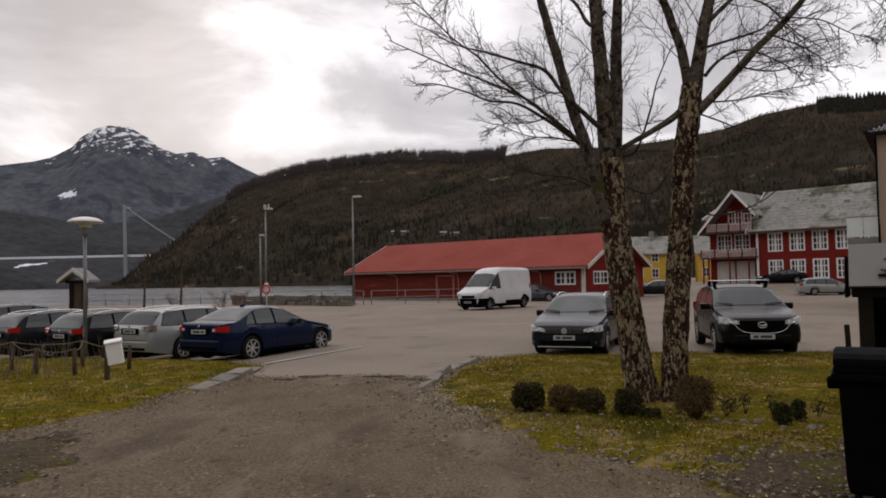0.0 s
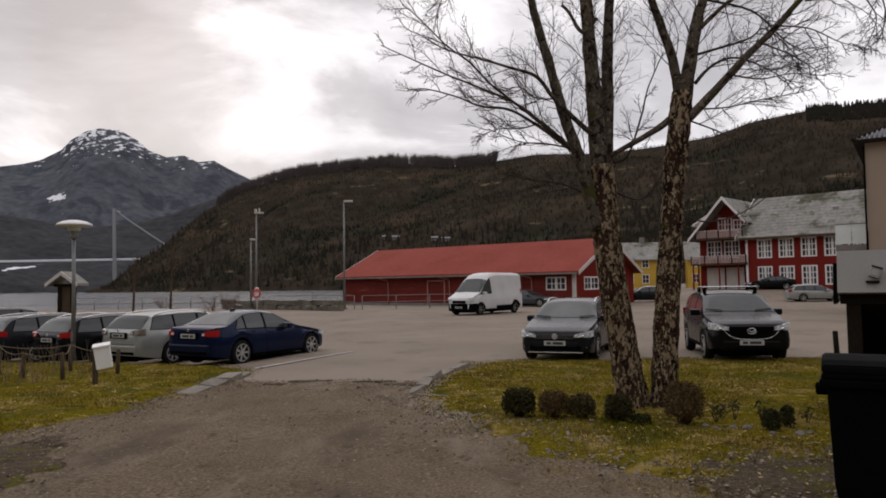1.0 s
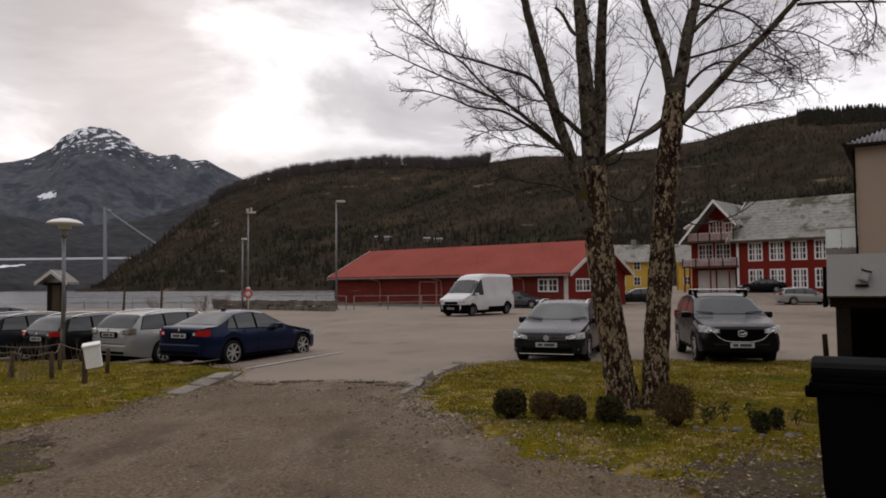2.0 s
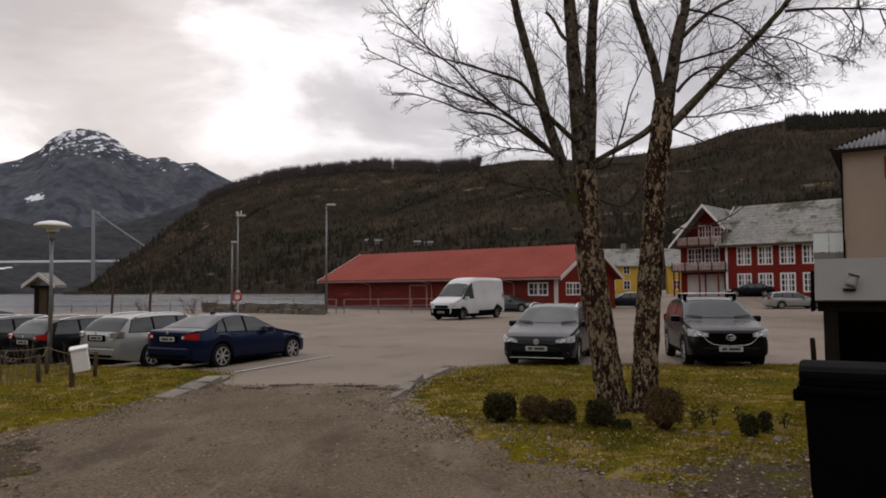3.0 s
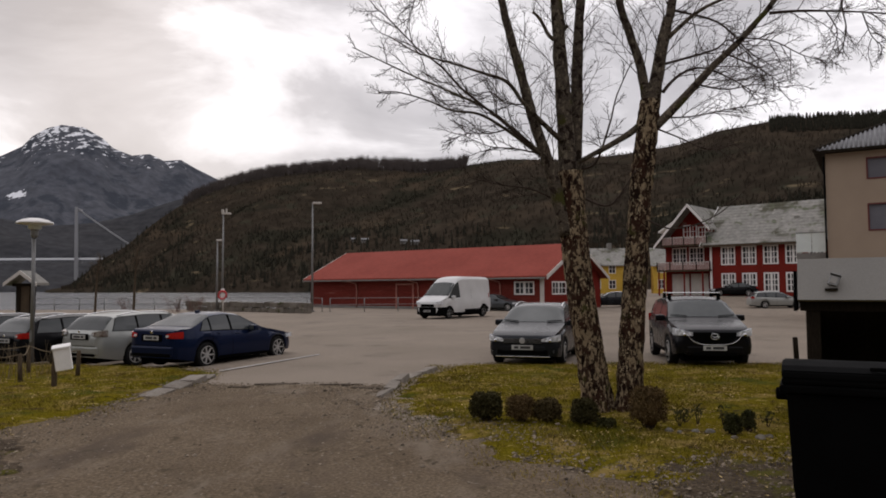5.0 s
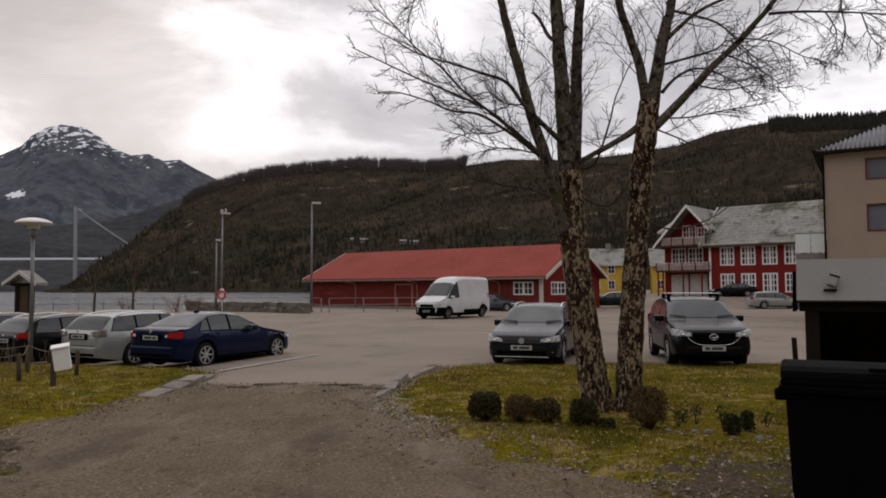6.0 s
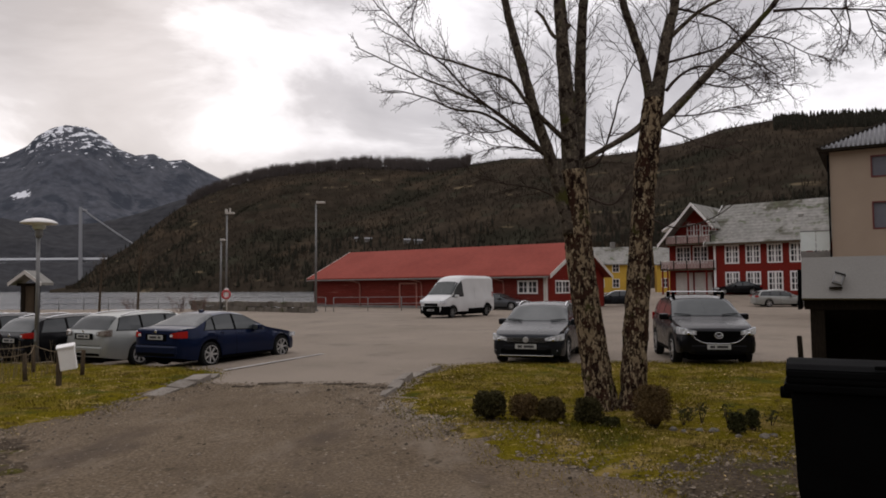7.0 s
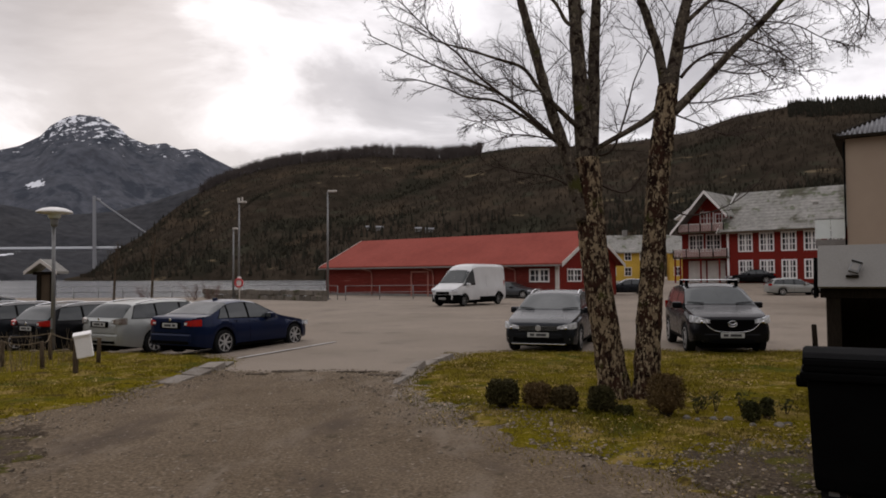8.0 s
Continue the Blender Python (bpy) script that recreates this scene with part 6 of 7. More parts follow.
def make_lifebuoy():
    s = tagged(empty("lifebuoy_stand", pose(-17.0, 55.4, 0)), "red and white lifebuoy on a quay stand", "lifebuoy")
    pole("post", [(0, 0.1, -0.02), (0, 0.1, 2.0)], [0.05, 0.05], WHITE_DIRTY, s, 8)
    part("board", box(-0.16, 0.16, 0.02, 0.06, 1.0, 1.95, 0.03), WHITE, s)
    bm = bmesh.new()
    R0, r0 = 0.30, 0.07
    grid = []
    for i in range(24):
        a = 6.2832 * i / 24
        ring = []
        for k in range(8):
            b = 6.2832 * k / 8
            ring.append(bm.verts.new(((R0 + r0 * math.cos(b)) * math.cos(a), -0.06 + r0 * math.sin(b), 1.48 + (R0 + r0 * math.cos(b)) * math.sin(a))))
        grid.append(ring)
    for i in range(24):
        for k in range(8):
            bm.faces.new((grid[i][k], grid[(i + 1) % 24][k], grid[(i + 1) % 24][(k + 1) % 8], grid[i][(k + 1) % 8]))
    part("ring", bm, RED_PLASTIC, s, "red lifebuoy ring", smooth=True)


make_lifebuoy()


def make_bench(x, y):
    b = tagged(empty("picnic_table", pose(x, y, 0, 0, 0, -30)), "dark wooden picnic table on the quay", "picnic table")
    for i in range(4):
        part("top_plank", box(-0.9, 0.9, -0.38 + i * 0.19, -0.21 + i * 0.19, 0.71, 0.75, 0.006), BROWN_WOOD, b)
    for s in (-1, 1):
        part("seat_plank", box(-0.9, 0.9, s * 0.7 - 0.13, s * 0.7 + 0.13, 0.42, 0.46, 0.006), BROWN_WOOD, b)
        part("cross_beam", box(s * 0.62 - 0.04, s * 0.62 + 0.04, -0.8, 0.8, 0.34, 0.42), BROWN_WOOD, b)
        for t in (-1, 1):
            V, Fc = tube([(s * 0.62, t * 0.7, 0), (s * 0.62, t * 0.25, 0.72)], [0.06, 0.06], 4)
            mesh_object("leg", V, Fc, BROWN_WOOD, b)


make_bench(-16.3, 62.4)


def quay_shrub(x, y, h, seed):
    rng = random.Random(seed)
    out = []
    for _ in range(14):
        b = Vector((rng.gauss(0, 0.25), rng.gauss(0, 0.25), 0))
        tip = b + Vector((rng.gauss(0, 0.5), rng.gauss(0, 0.4), h * rng.uniform(0.6, 1.0)))
        line = [b, b.lerp(tip, 0.5) + Vector((0, 0, 0.1)), tip]
        out.append(tube(line, [0.02, 0.014, 0.008], 4))
        twigs(rng, line, 0.02, 2, out, 5, h * 0.5, 0.3)
    V, Fc = join(out)
    s = raw_object("shrub", [], [], material("shrub_twig", (0.10, 0.05, 0.04), (0.13, 0.07, 0.055), 3, 0.9))
    s.data.from_pydata(V, [], Fc)
    s.matrix_basis = Matrix.Translation((x, y, 0))
    tagged(s, "leafless reddish-brown shrub by the quay wall", "shrub", "shrubs by the quay")


quay_shrub(-22.6, 60.5, 1.5, 1)
quay_shrub(-21.0, 60.2, 1.7, 2)
quay_shrub(-27.0, 61.0, 1.2, 3)


# ---------------------------------------------------------------- wheeled bin
def make_bin():
    b = tagged(empty("waste_container", pose(3.46, 5.93, 0.0, 0, 0, -27) @ Matrix.Diagonal((0.95, 0.95, 1.06, 1))), "large black plastic wheeled waste container with closed lid", "waste container")
    V = []
    for z, hx, hy in ((0.14, 0.55, 0.32), (0.25, 0.57, 0.34), (0.95, 0.60, 0.37), (1.0, 0.60, 0.37)):
        V += [(-hx, -hy, z), (hx, -hy, z), (hx, hy, z), (-hx, hy, z)]
    Fc = [(0, 3, 2, 1)]
    for j in range(3):
        o = 4 * j
        Fc += [(o, o + 1, o + 5, o + 4), (o + 1, o + 2, o + 6, o + 5), (o + 2, o + 3, o + 7, o + 6), (o + 3, o, o + 4, o + 7)]
    Fc.append((12, 13, 14, 15))
    body = mesh_object("body", V, Fc, BLACK_PLASTIC, b)
    bv = body.modifiers.new("edge", "BEVEL"); bv.width = 0.03; bv.segments = 3
    part("rim", box(-0.655, 0.655, -0.415, 0.415, 0.985, 1.045, 0.015), BLACK_PLASTIC, b)
    part("rim", box(-0.635, 0.635, -0.40, 0.40, 1.05, 1.09, 0.012), BLACK_PLASTIC, b)
    lid = bmesh.new()
    prof = [(-0.40, 1.09), (-0.40, 1.15), (-0.30, 1.185), (0.0, 1.20), (0.30, 1.19), (0.40, 1.15), (0.40, 1.09)]
    A = [lid.verts.new((-0.635, y, z)) for y, z in prof]
    B = [lid.verts.new((0.635, y, z)) for y, z in prof]
    lid.faces.new(A); lid.faces.new(list(reversed(B)))
    for i in range(len(prof)):
        j = (i + 1) % len(prof)
        lid.faces.new((A[i], B[i], B[j], A[j]))
    bmesh.ops.bevel(lid, geom=list(lid.edges), offset=0.012, segments=2, affect="EDGES")
    ld = part("lid", lid, BIN_LID, b, "closed dark grey lid")
    part("lid_handle", box(0.02, 0.26, -0.40, -0.36, 1.17, 1.20, 0.01), BLACK_PLASTIC, ld)
    for sx in (-1, 1):
        part("side_trunnion", lathe([(0.05, 0.0), (0.05, 0.09), (0.03, 0.1)], 12, Matrix.Translation((sx * 0.6, 0, 0.93)) @ Matrix.Rotation(sx * math.pi / 2, 4, "Y")), BLACK_PLASTIC, b)
        for sy in (-1, 1):
            w = part("caster", lathe([(0.03, -0.025), (0.10, -0.025), (0.10, 0.025), (0.03, 0.025)], 16, Matrix.Translation((sx * 0.42, sy * 0.22, 0.10)) @ Matrix.Rotation(math.pi / 2, 4, "X")), RUBBER, b)
            part("fork", box(sx * 0.42 - 0.04, sx * 0.42 + 0.04, sy * 0.22 - 0.04, sy * 0.22 + 0.04, 0.1, 0.2), STEEL, w)


make_bin()


# ---------------------------------------------------------------- vehicles
ESTATE = dict(lamp_z=(0.575, 0.70), tail_z=(0.86, 1.0), L=4.77, W=1.82, H=1.50, wb=2.71, front=0.93, r=0.325, sill=0.21, tumble=0.21,
              plan=[(0, 0.74), (0.04, 0.84), (0.14, 0.92), (0.4, 0.97), (0.9, 1), (3.9, 1), (4.4, 0.965), (4.65, 0.90), (4.74, 0.82), (4.77, 0.74)],
              top=[(0, 0.68), (0.05, 0.75), (0.3, 0.83), (1.15, 0.97), (1.3, 1.0), (2.05, 1.42), (2.5, 1.49), (3.2, 1.50), (4.15, 1.44), (4.33, 1.38), (4.66, 0.98), (4.74, 0.9), (4.77, 0.62)],
              belt=[(0, 0.66), (1.2, 0.90), (4.77, 1.0)], cowl=1.32, roof0=2.0, roof1=4.26, back=4.64,
              panes=[(1.62, 2.62), (2.70, 3.50), (3.57, 4.25)], rails=(2.2, 4.1))
SEDAN = dict(lamp_z=(0.55, 0.65), tail_z=(0.78, 0.92), L=4.52, W=1.82, H=1.41, wb=2.76, front=0.76, r=0.325, sill=0.20, tumble=0.24,
             plan=[(0, 0.60), (0.04, 0.74), (0.14, 0.87), (0.4, 0.955), (0.8, 1), (3.7, 1), (4.2, 0.965), (4.42, 0.90), (4.49, 0.82), (4.52, 0.74)],
             top=[(0, 0.56), (0.06, 0.66), (0.3, 0.76), (1.3, 0.93), (1.45, 0.97), (2.15, 1.34), (2.6, 1.41), (3.1, 1.39), (3.3, 1.35), (3.95, 1.05), (4.05, 1.03), (4.42, 1.02), (4.48, 0.96), (4.52, 0.62)],
             belt=[(0, 0.58), (1.4, 0.86), (4.0, 0.945), (4.52, 0.94)], cowl=1.46, roof0=2.1, roof1=3.26, back=3.95,
             panes=[(1.72, 2.58), (2.66, 3.32), (3.38, 3.62)], rails=None)
SUV = dict(lamp_z=(0.735, 0.87), tail_z=(0.95, 1.12), L=4.54, W=1.84, H=1.67, wb=2.70, front=0.94, r=0.355, sill=0.30, tumble=0.20,
           plan=[(0, 0.76), (0.04, 0.85), (0.14, 0.93), (0.4, 0.975), (0.9, 1), (3.7, 1), (4.2, 0.965), (4.42, 0.90), (4.51, 0.82), (4.54, 0.74)],
           top=[(0, 0.84), (0.06, 0.91), (0.3, 0.98), (1.05, 1.09), (1.2, 1.14), (1.95, 1.58), (2.4, 1.66), (3.1, 1.67), (3.95, 1.60), (4.12, 1.54), (4.40, 1.10), (4.5, 0.98), (4.54, 0.7)],
           belt=[(0, 0.74), (1.1, 1.03), (4.54, 1.16)], cowl=1.22, roof0=1.9, roof1=4.05, back=4.38,
           panes=[(1.52, 2.45), (2.53, 3.35), (3.42, 4.0)], rails=None)
VAN = dict(lamp_z=(0.86, 1.04), tail_z=(0.8, 1.5), L=5.99, W=2.05, H=2.70, wb=4.04, front=0.95, r=0.345, sill=0.28, tumble=0.09,
           plan=[(0, 0.66), (0.05, 0.80), (0.18, 0.92), (0.5, 0.985), (0.9, 1), (5.6, 1), (5.9, 0.985), (5.97, 0.95), (5.99, 0.92)],
           top=[(0, 0.95), (0.08, 1.08), (0.3, 1.18), (0.78, 1.36), (0.9, 1.42), (1.75, 2.30), (2.1, 2.55), (2.6, 2.68), (3.4, 2.70), (5.8, 2.69), (5.95, 2.62), (5.99, 2.4)],
           belt=[(0, 0.95), (0.8, 1.28), (5.99, 1.34)], cowl=0.90, roof0=1.72, roof1=5.8, back=5.98,
           panes=[(1.15, 2.15)], rails=None)
NSEC = 10


def car_section(sp, x):
    """Half of the body's cross-section at x metres behind the nose, from the sill up to the roof's middle."""
    w = sp["W"] / 2 * interp(sp["plan"], x)
    near = np.clip(x + np.array([-0.09, -0.045, 0, 0.045, 0.09]), 0, sp["L"])
    zt = float(np.mean(np.interp(near, *zip(*sp["top"])))) if 0.1 < x < sp["L"] - 0.1 else interp(sp["top"], x)
    zb = sp["sill"] + 0.06 * max(0, 1 - x / 0.5) + 0.10 * max(0, 1 - (sp["L"] - x) / 0.6)
    for xw in (sp["front"], sp["front"] + sp["wb"]):
        ra = sp["r"] + 0.055
        if abs(x - xw) < ra:
            zb = max(zb, sp["r"] + math.sqrt(ra * ra - (x - xw) ** 2))
    belt = min(interp(sp["belt"], x), zt - 0.055)
    cab = min(1, max(0, (zt - belt - 0.06) / (sp["H"] - belt)))
    pts = []
    for f, q in ((0, 0.955), (0.12, 0.985), (0.45, 1.0), (0.8, 0.982), (1.0, 0.93)):
        pts.append((w * q, zb + (belt - zb) * f))
    ye = w * (0.93 - sp["tumble"] * cab)
    pts.append((w * (0.93 - 0.46 * sp["tumble"] * cab), belt + (zt - belt) * 0.45))
    pts.append((ye, belt + (zt - belt) * 0.86))
    pts.append((ye * 0.84, belt + (zt - belt) * 0.96))
    pts.append((ye * 0.45, belt + (zt - belt) * 0.99))
    pts.append((0, zt))
    return pts


def car_point(sp, x, u, side):
    s = car_section(sp, x)
    i = min(int(u), NSEC - 2)
    f = u - i
    y = s[i][0] * (1 - f) + s[i + 1][0] * f
    z = s[i][1] * (1 - f) + s[i + 1][1] * f
    return Vector((sp["front"] + sp["wb"] / 2 - x, y * side, z))


def car_patch(sp, x0, x1, u0, u1, side, off, nx=8, nu=4, skew=(0.0, 0.0)):
    """A panel that follows the body, standing proud by off. skew: how far the upper edge's ends move."""
    P = []
    for i in range(nx + 1):
        row = []
        for j in range(nu + 1):
            v = j / nu
            a, b = x0 + skew[0] * v, x1 + skew[1] * v
            x = min(max(a + (b - a) * i / nx, 0.002), sp["L"] - 0.002)
            u = u0 + (u1 - u0) * v
            p = car_point(sp, x, u, side)
            e = 0.02
            dx = car_point(sp, min(x + e, sp["L"] - 0.001), u, side) - car_point(sp, max(x - e, 0.001), u, side)
            du = car_point(sp, x, min(u + 0.05, NSEC - 1.001), side) - car_point(sp, x, max(u - 0.05, 0), side)
            n = dx.cross(du)
            n = n.normalized() if n.length > 1e-9 else Vector((0, 0, 1))
            if n.dot(p - Vector((0, 0, 0.6))) < 0:
                n = -n
            row.append(p + n * off)
        P.append(row)
    V = [p for r in P for p in r]
    Fc = [tuple(q) for q in grid_faces(nx + 1, nu + 1)]
    return V, Fc


def slab(points, z0, z1):
    """An outline in x, y raised from z0 to z1, with softened edges."""
    bm = bmesh.new()
    A = [bm.verts.new((x, y, z0)) for x, y in points]
    B = [bm.verts.new((x, y, z1)) for x, y in points]
    n = len(points)
    bm.faces.new(A); bm.faces.new(list(reversed(B)))
    for i in range(n):
        bm.faces.new((A[i], A[(i + 1) % n], B[(i + 1) % n], B[i]))
    bmesh.ops.bevel(bm, geom=list(bm.edges), offset=0.012, segments=2, affect="EDGES")
    return bm


def wedge(bm, y0, y1, zr, lift):
    """Narrows a lamp towards the middle of the car and sweeps its outer end up."""
    zm = (zr[0] + zr[1]) / 2
    for v in bm.verts:
        f = min(1.0, max(0.0, (abs(v.co.y) - y0) / (y1 - y0)))
        v.co.z = zm + (v.co.z - zm) * (0.6 + 0.7 * f) + lift * f
    return bm


def both(sp, *a, **k):
    return join([car_patch(sp, a[0], a[1], a[2], a[3], s, *a[4:], **k) for s in (1, -1)])


def wheel(car, x, y, r, spokes, side, wheel_mat):
    m = Matrix.Translation((x, y, r)) @ Matrix.Rotation(-side * math.pi / 2, 4, "X")
    t = part("wheel", lathe([(r * 0.70, -0.10), (r * 0.93, -0.105), (r, -0.07), (r, 0.07), (r * 0.93, 0.105), (r * 0.70, 0.10), (r * 0.69, 0.06)], 26, m), RUBBER, car, smooth=False)
    bm = lathe([(0.01, 0.015), (r * 0.69, 0.02), (r * 0.70, 0.10), (r * 0.66, 0.105), (r * 0.62, 0.04), (0.01, 0.03)], 26, m)
    part("brake_disc", bm, BLACK_PLASTIC, t)
    sp = bmesh.new()
    lathe([(r * 0.64, 0.085), (r * 0.70, 0.085), (r * 0.71, 0.112), (r * 0.65, 0.112)], 26, m, sp, cap=False)
    lathe([(0.0001, 0.06), (0.07, 0.06), (0.06, 0.10), (0.0001, 0.105)], 12, m, sp)
    for i in range(spokes):
        box(0.04, r * 0.66, -0.020, 0.020, 0.07, 0.10, 0.0, sp, m @ Matrix.Rotation(2 * math.pi * i / spokes, 4, "Z"))
    part("rim", sp, wheel_mat, t, "bright alloy rim")


def plate(car, x, z, face, parent=None):
    """A white plate with plain dark bars, on the nose (face 1) or the tail (face -1)."""
    p = part("licence_plate", box(x - 0.006, x + 0.006, -0.26, 0.26, z - 0.056, z + 0.056, 0.003), PLATE, parent or car, "white plate with dark bars")
    for a, b in ((-0.2, -0.09), (-0.05, 0.2)):
        part("plate_bar", box(x + face * 0.007 - 0.001, x + face * 0.007 + 0.001, a, b, z - 0.03, z + 0.03), INK, p)


def make_car(name, m, sp, body_mat, label, spokes=10, lamp=None, category="car", wheel_mat=None, trim=None):
    car = tagged(empty(name, m), label, category)
    xs_ = np.unique(np.concatenate([[0, 0.015, 0.04, 0.08], np.linspace(0.13, sp["L"] - 0.12, 84), sp["L"] - np.array([0.08, 0.045, 0.02, 0])]))
    V, Fc = [], []
    x_mid = sp["front"] + sp["wb"] / 2
    for x in xs_:
        s = car_section(sp, x)
        ring = [(x_mid - x, y, z) for y, z in s] + [(x_mid - x, -y, z) for y, z in reversed(s[:-1])]
        V += ring
    n = 2 * NSEC - 1
    for i in range(len(xs_) - 1):
        for k in range(n - 1):
            Fc.append((i * n + k, i * n + k + 1, (i + 1) * n + k + 1, (i + 1) * n + k))
    Fc.append(tuple(range(n))); Fc.append(tuple(reversed(range((len(xs_) - 1) * n, len(xs_) * n))))
    body = mesh_object("body", V, Fc, body_mat, car, smooth=True)
    body.data.set_sharp_from_angle(angle=radians(32))
    xf, xr = x_mid, x_mid - sp["L"]
    hw = sp["W"] / 2
    part("underbody", box(xr + 0.25, xf - 0.25, -hw + 0.24, hw - 0.24, 0.17, 0.62, 0.03), BLACK_PLASTIC, car)
    # glazing
    V, Fc = both(sp, sp["cowl"] + 0.02, sp["roof0"] + 0.03, 6.03, 8.999, 0.006, nx=12, nu=8)
    mesh_object("windscreen", V, Fc, WINDSCREEN, car, "dark windscreen", smooth=True)
    if category != "van":
        V, Fc = both(sp, sp["roof1"], sp["back"] - 0.02, 6.1, 8.999, 0.006, nx=6, nu=6)
        mesh_object("rear_window", V, Fc, GLASS_REAR, car, smooth=True)
    for s in (1, -1):
        for i, (a, b) in enumerate(sp["panes"]):
            last = i == len(sp["panes"]) - 1
            first = i == 0
            V, Fc = car_patch(sp, a - (0.28 if first else 0), b + (0.10 if last else 0), 4.14, 5.95, s, 0.007, skew=(0.42 if first else 0.0, -0.16 if last else 0.0))
            mesh_object("side_window", V, Fc, GLASS_DARK, car, smooth=True)
        a, b = sp["panes"][0][0] - 0.32, sp["panes"][-1][1] + 0.14
        V, Fc = car_patch(sp, a, b, 4.05, 6.04, s, 0.004, nx=16, skew=(0.44, -0.18))
        mesh_object("window_surround", V, Fc, BLACK_PLASTIC, car, "black window surround", smooth=True)
        mx = sp["cowl"] + 0.42
        p = car_point(sp, mx, 4.1, s)
        mir = part("mirror", box(p.x - 0.10, p.x + 0.10, min(p.y, p.y + s * 0.24), max(p.y, p.y + s * 0.24), p.z - 0.02, p.z + 0.14, 0.045), body_mat, car)
        part("mirror_glass", box(p.x - 0.106, p.x - 0.098, p.y + s * 0.13 - 0.08, p.y + s * 0.13 + 0.08, p.z + 0.01, p.z + 0.12), GLASS_DARK, mir)
        for xx, yy in ((sp["wb"] / 2, s * (hw - 0.12)), (-sp["wb"] / 2, s * (hw - 0.12))):
            wheel(car, xx, yy, sp["r"], spokes, s, wheel_mat or ALLOY)
        # door joints, handles and sill
        for a, _ in sp["panes"][1:]:
            V, Fc = car_patch(sp, a - 0.05, a - 0.038, 0.6, 4.0, s, 0.002, nx=1, nu=8)
            mesh_object("door_joint", V, Fc, BLACK_PLASTIC, car)
        for a, b in sp["panes"][:2]:
            q = car_point(sp, b - 0.16, 3.45, s)
            part("door_handle", box(q.x - 0.10, q.x + 0.10, q.y - 0.012, q.y + 0.022 * 1, q.z - 0.016, q.z + 0.016, 0.008), body_mat, car)
        V, Fc = car_patch(sp, sp["front"] + sp["r"] + 0.08, sp["front"] + sp["wb"] - sp["r"] - 0.08, 0.0, 0.9, s, 0.006)
        mesh_object("sill", V, Fc, trim or BLACK_PLASTIC, car)
        V, Fc = car_patch(sp, 0.12, sp["cowl"] - 0.02, 4.25, 4.34, s, 0.003, nx=10, nu=1)
        mesh_object("bonnet_joint", V, Fc, BLACK_PLASTIC, car)
        w0 = car_point(sp, sp["cowl"] + 0.03, 8.0, s)
        w1 = car_point(sp, sp["cowl"] + 0.10, 6.4, s)
        pole("wiper", [w0 + Vector((0.01, 0, 0.02)), w0.lerp(w1, 0.5) + Vector((0.012, 0, 0.025)), w1 + Vector((0.01, 0, 0.02))], [0.009] * 3, BLACK_PLASTIC, car, 5)
        # lamps wrapped round the corners
        zh = sp["lamp_z"]
        q = sp["W"]
        pts = [(xf + 0.010, 0.25), (xf + 0.010, 0.375), (xf - 0.03, 0.425), (xf - 0.12, 0.466), (xf - 0.33, 0.488), (xf - 0.33, 0.40)]
        hl = part("headlight", wedge(slab([(x, s * y * q) for x, y in pts], zh[0], zh[1]), 0.25 * q, 0.488 * q, zh, 0.06), LAMP_CLEAR, car, "clear headlight lens")
        bm = bmesh.new()
        bmesh.ops.create_icosphere(bm, subdivisions=2, radius=0.045)
        bmesh.ops.translate(bm, verts=bm.verts, vec=(xf - 0.01, s * 0.365 * q, (zh[0] + zh[1]) / 2))
        part("projector", bm, CHROME, hl, smooth=True)
        zt = sp["tail_z"]
        pts = [(xr - 0.012, 0.28), (xr - 0.012, 0.375), (xr + 0.03, 0.418), (xr + 0.12, 0.456), (xr + 0.24, 0.478), (xr + 0.24, 0.40)]
        tl = part("tail_light", wedge(slab([(x, s * y * q) for x, y in pts], zt[0], zt[1]), 0.25 * q, 0.478 * q, zt, 0.02), lamp or TAIL_RED, car, "red tail light")
        a, b = sorted((s * 0.285 * q, s * 0.335 * q))
        part("reversing_lamp", box(xr - 0.018, xr - 0.008, a, b, zt[0] + 0.04, zt[1] - 0.04, 0.004), LAMP_CLEAR, tl)
    if sp["rails"]:
        for s in (1, -1):
            a, b = sp["rails"]
            pts = []
            for t in np.linspace(0, 1, 9):
                p = car_point(sp, a + (b - a) * t, 6.5, s)
                pts.append(p + Vector((0, 0, 0.055 * min(1, 6 * t, 6 * (1 - t)) + 0.005)))
            pole("roof_rail", pts, [0.018] * 9, CHROME, car, 6)
    return car, xf, xr


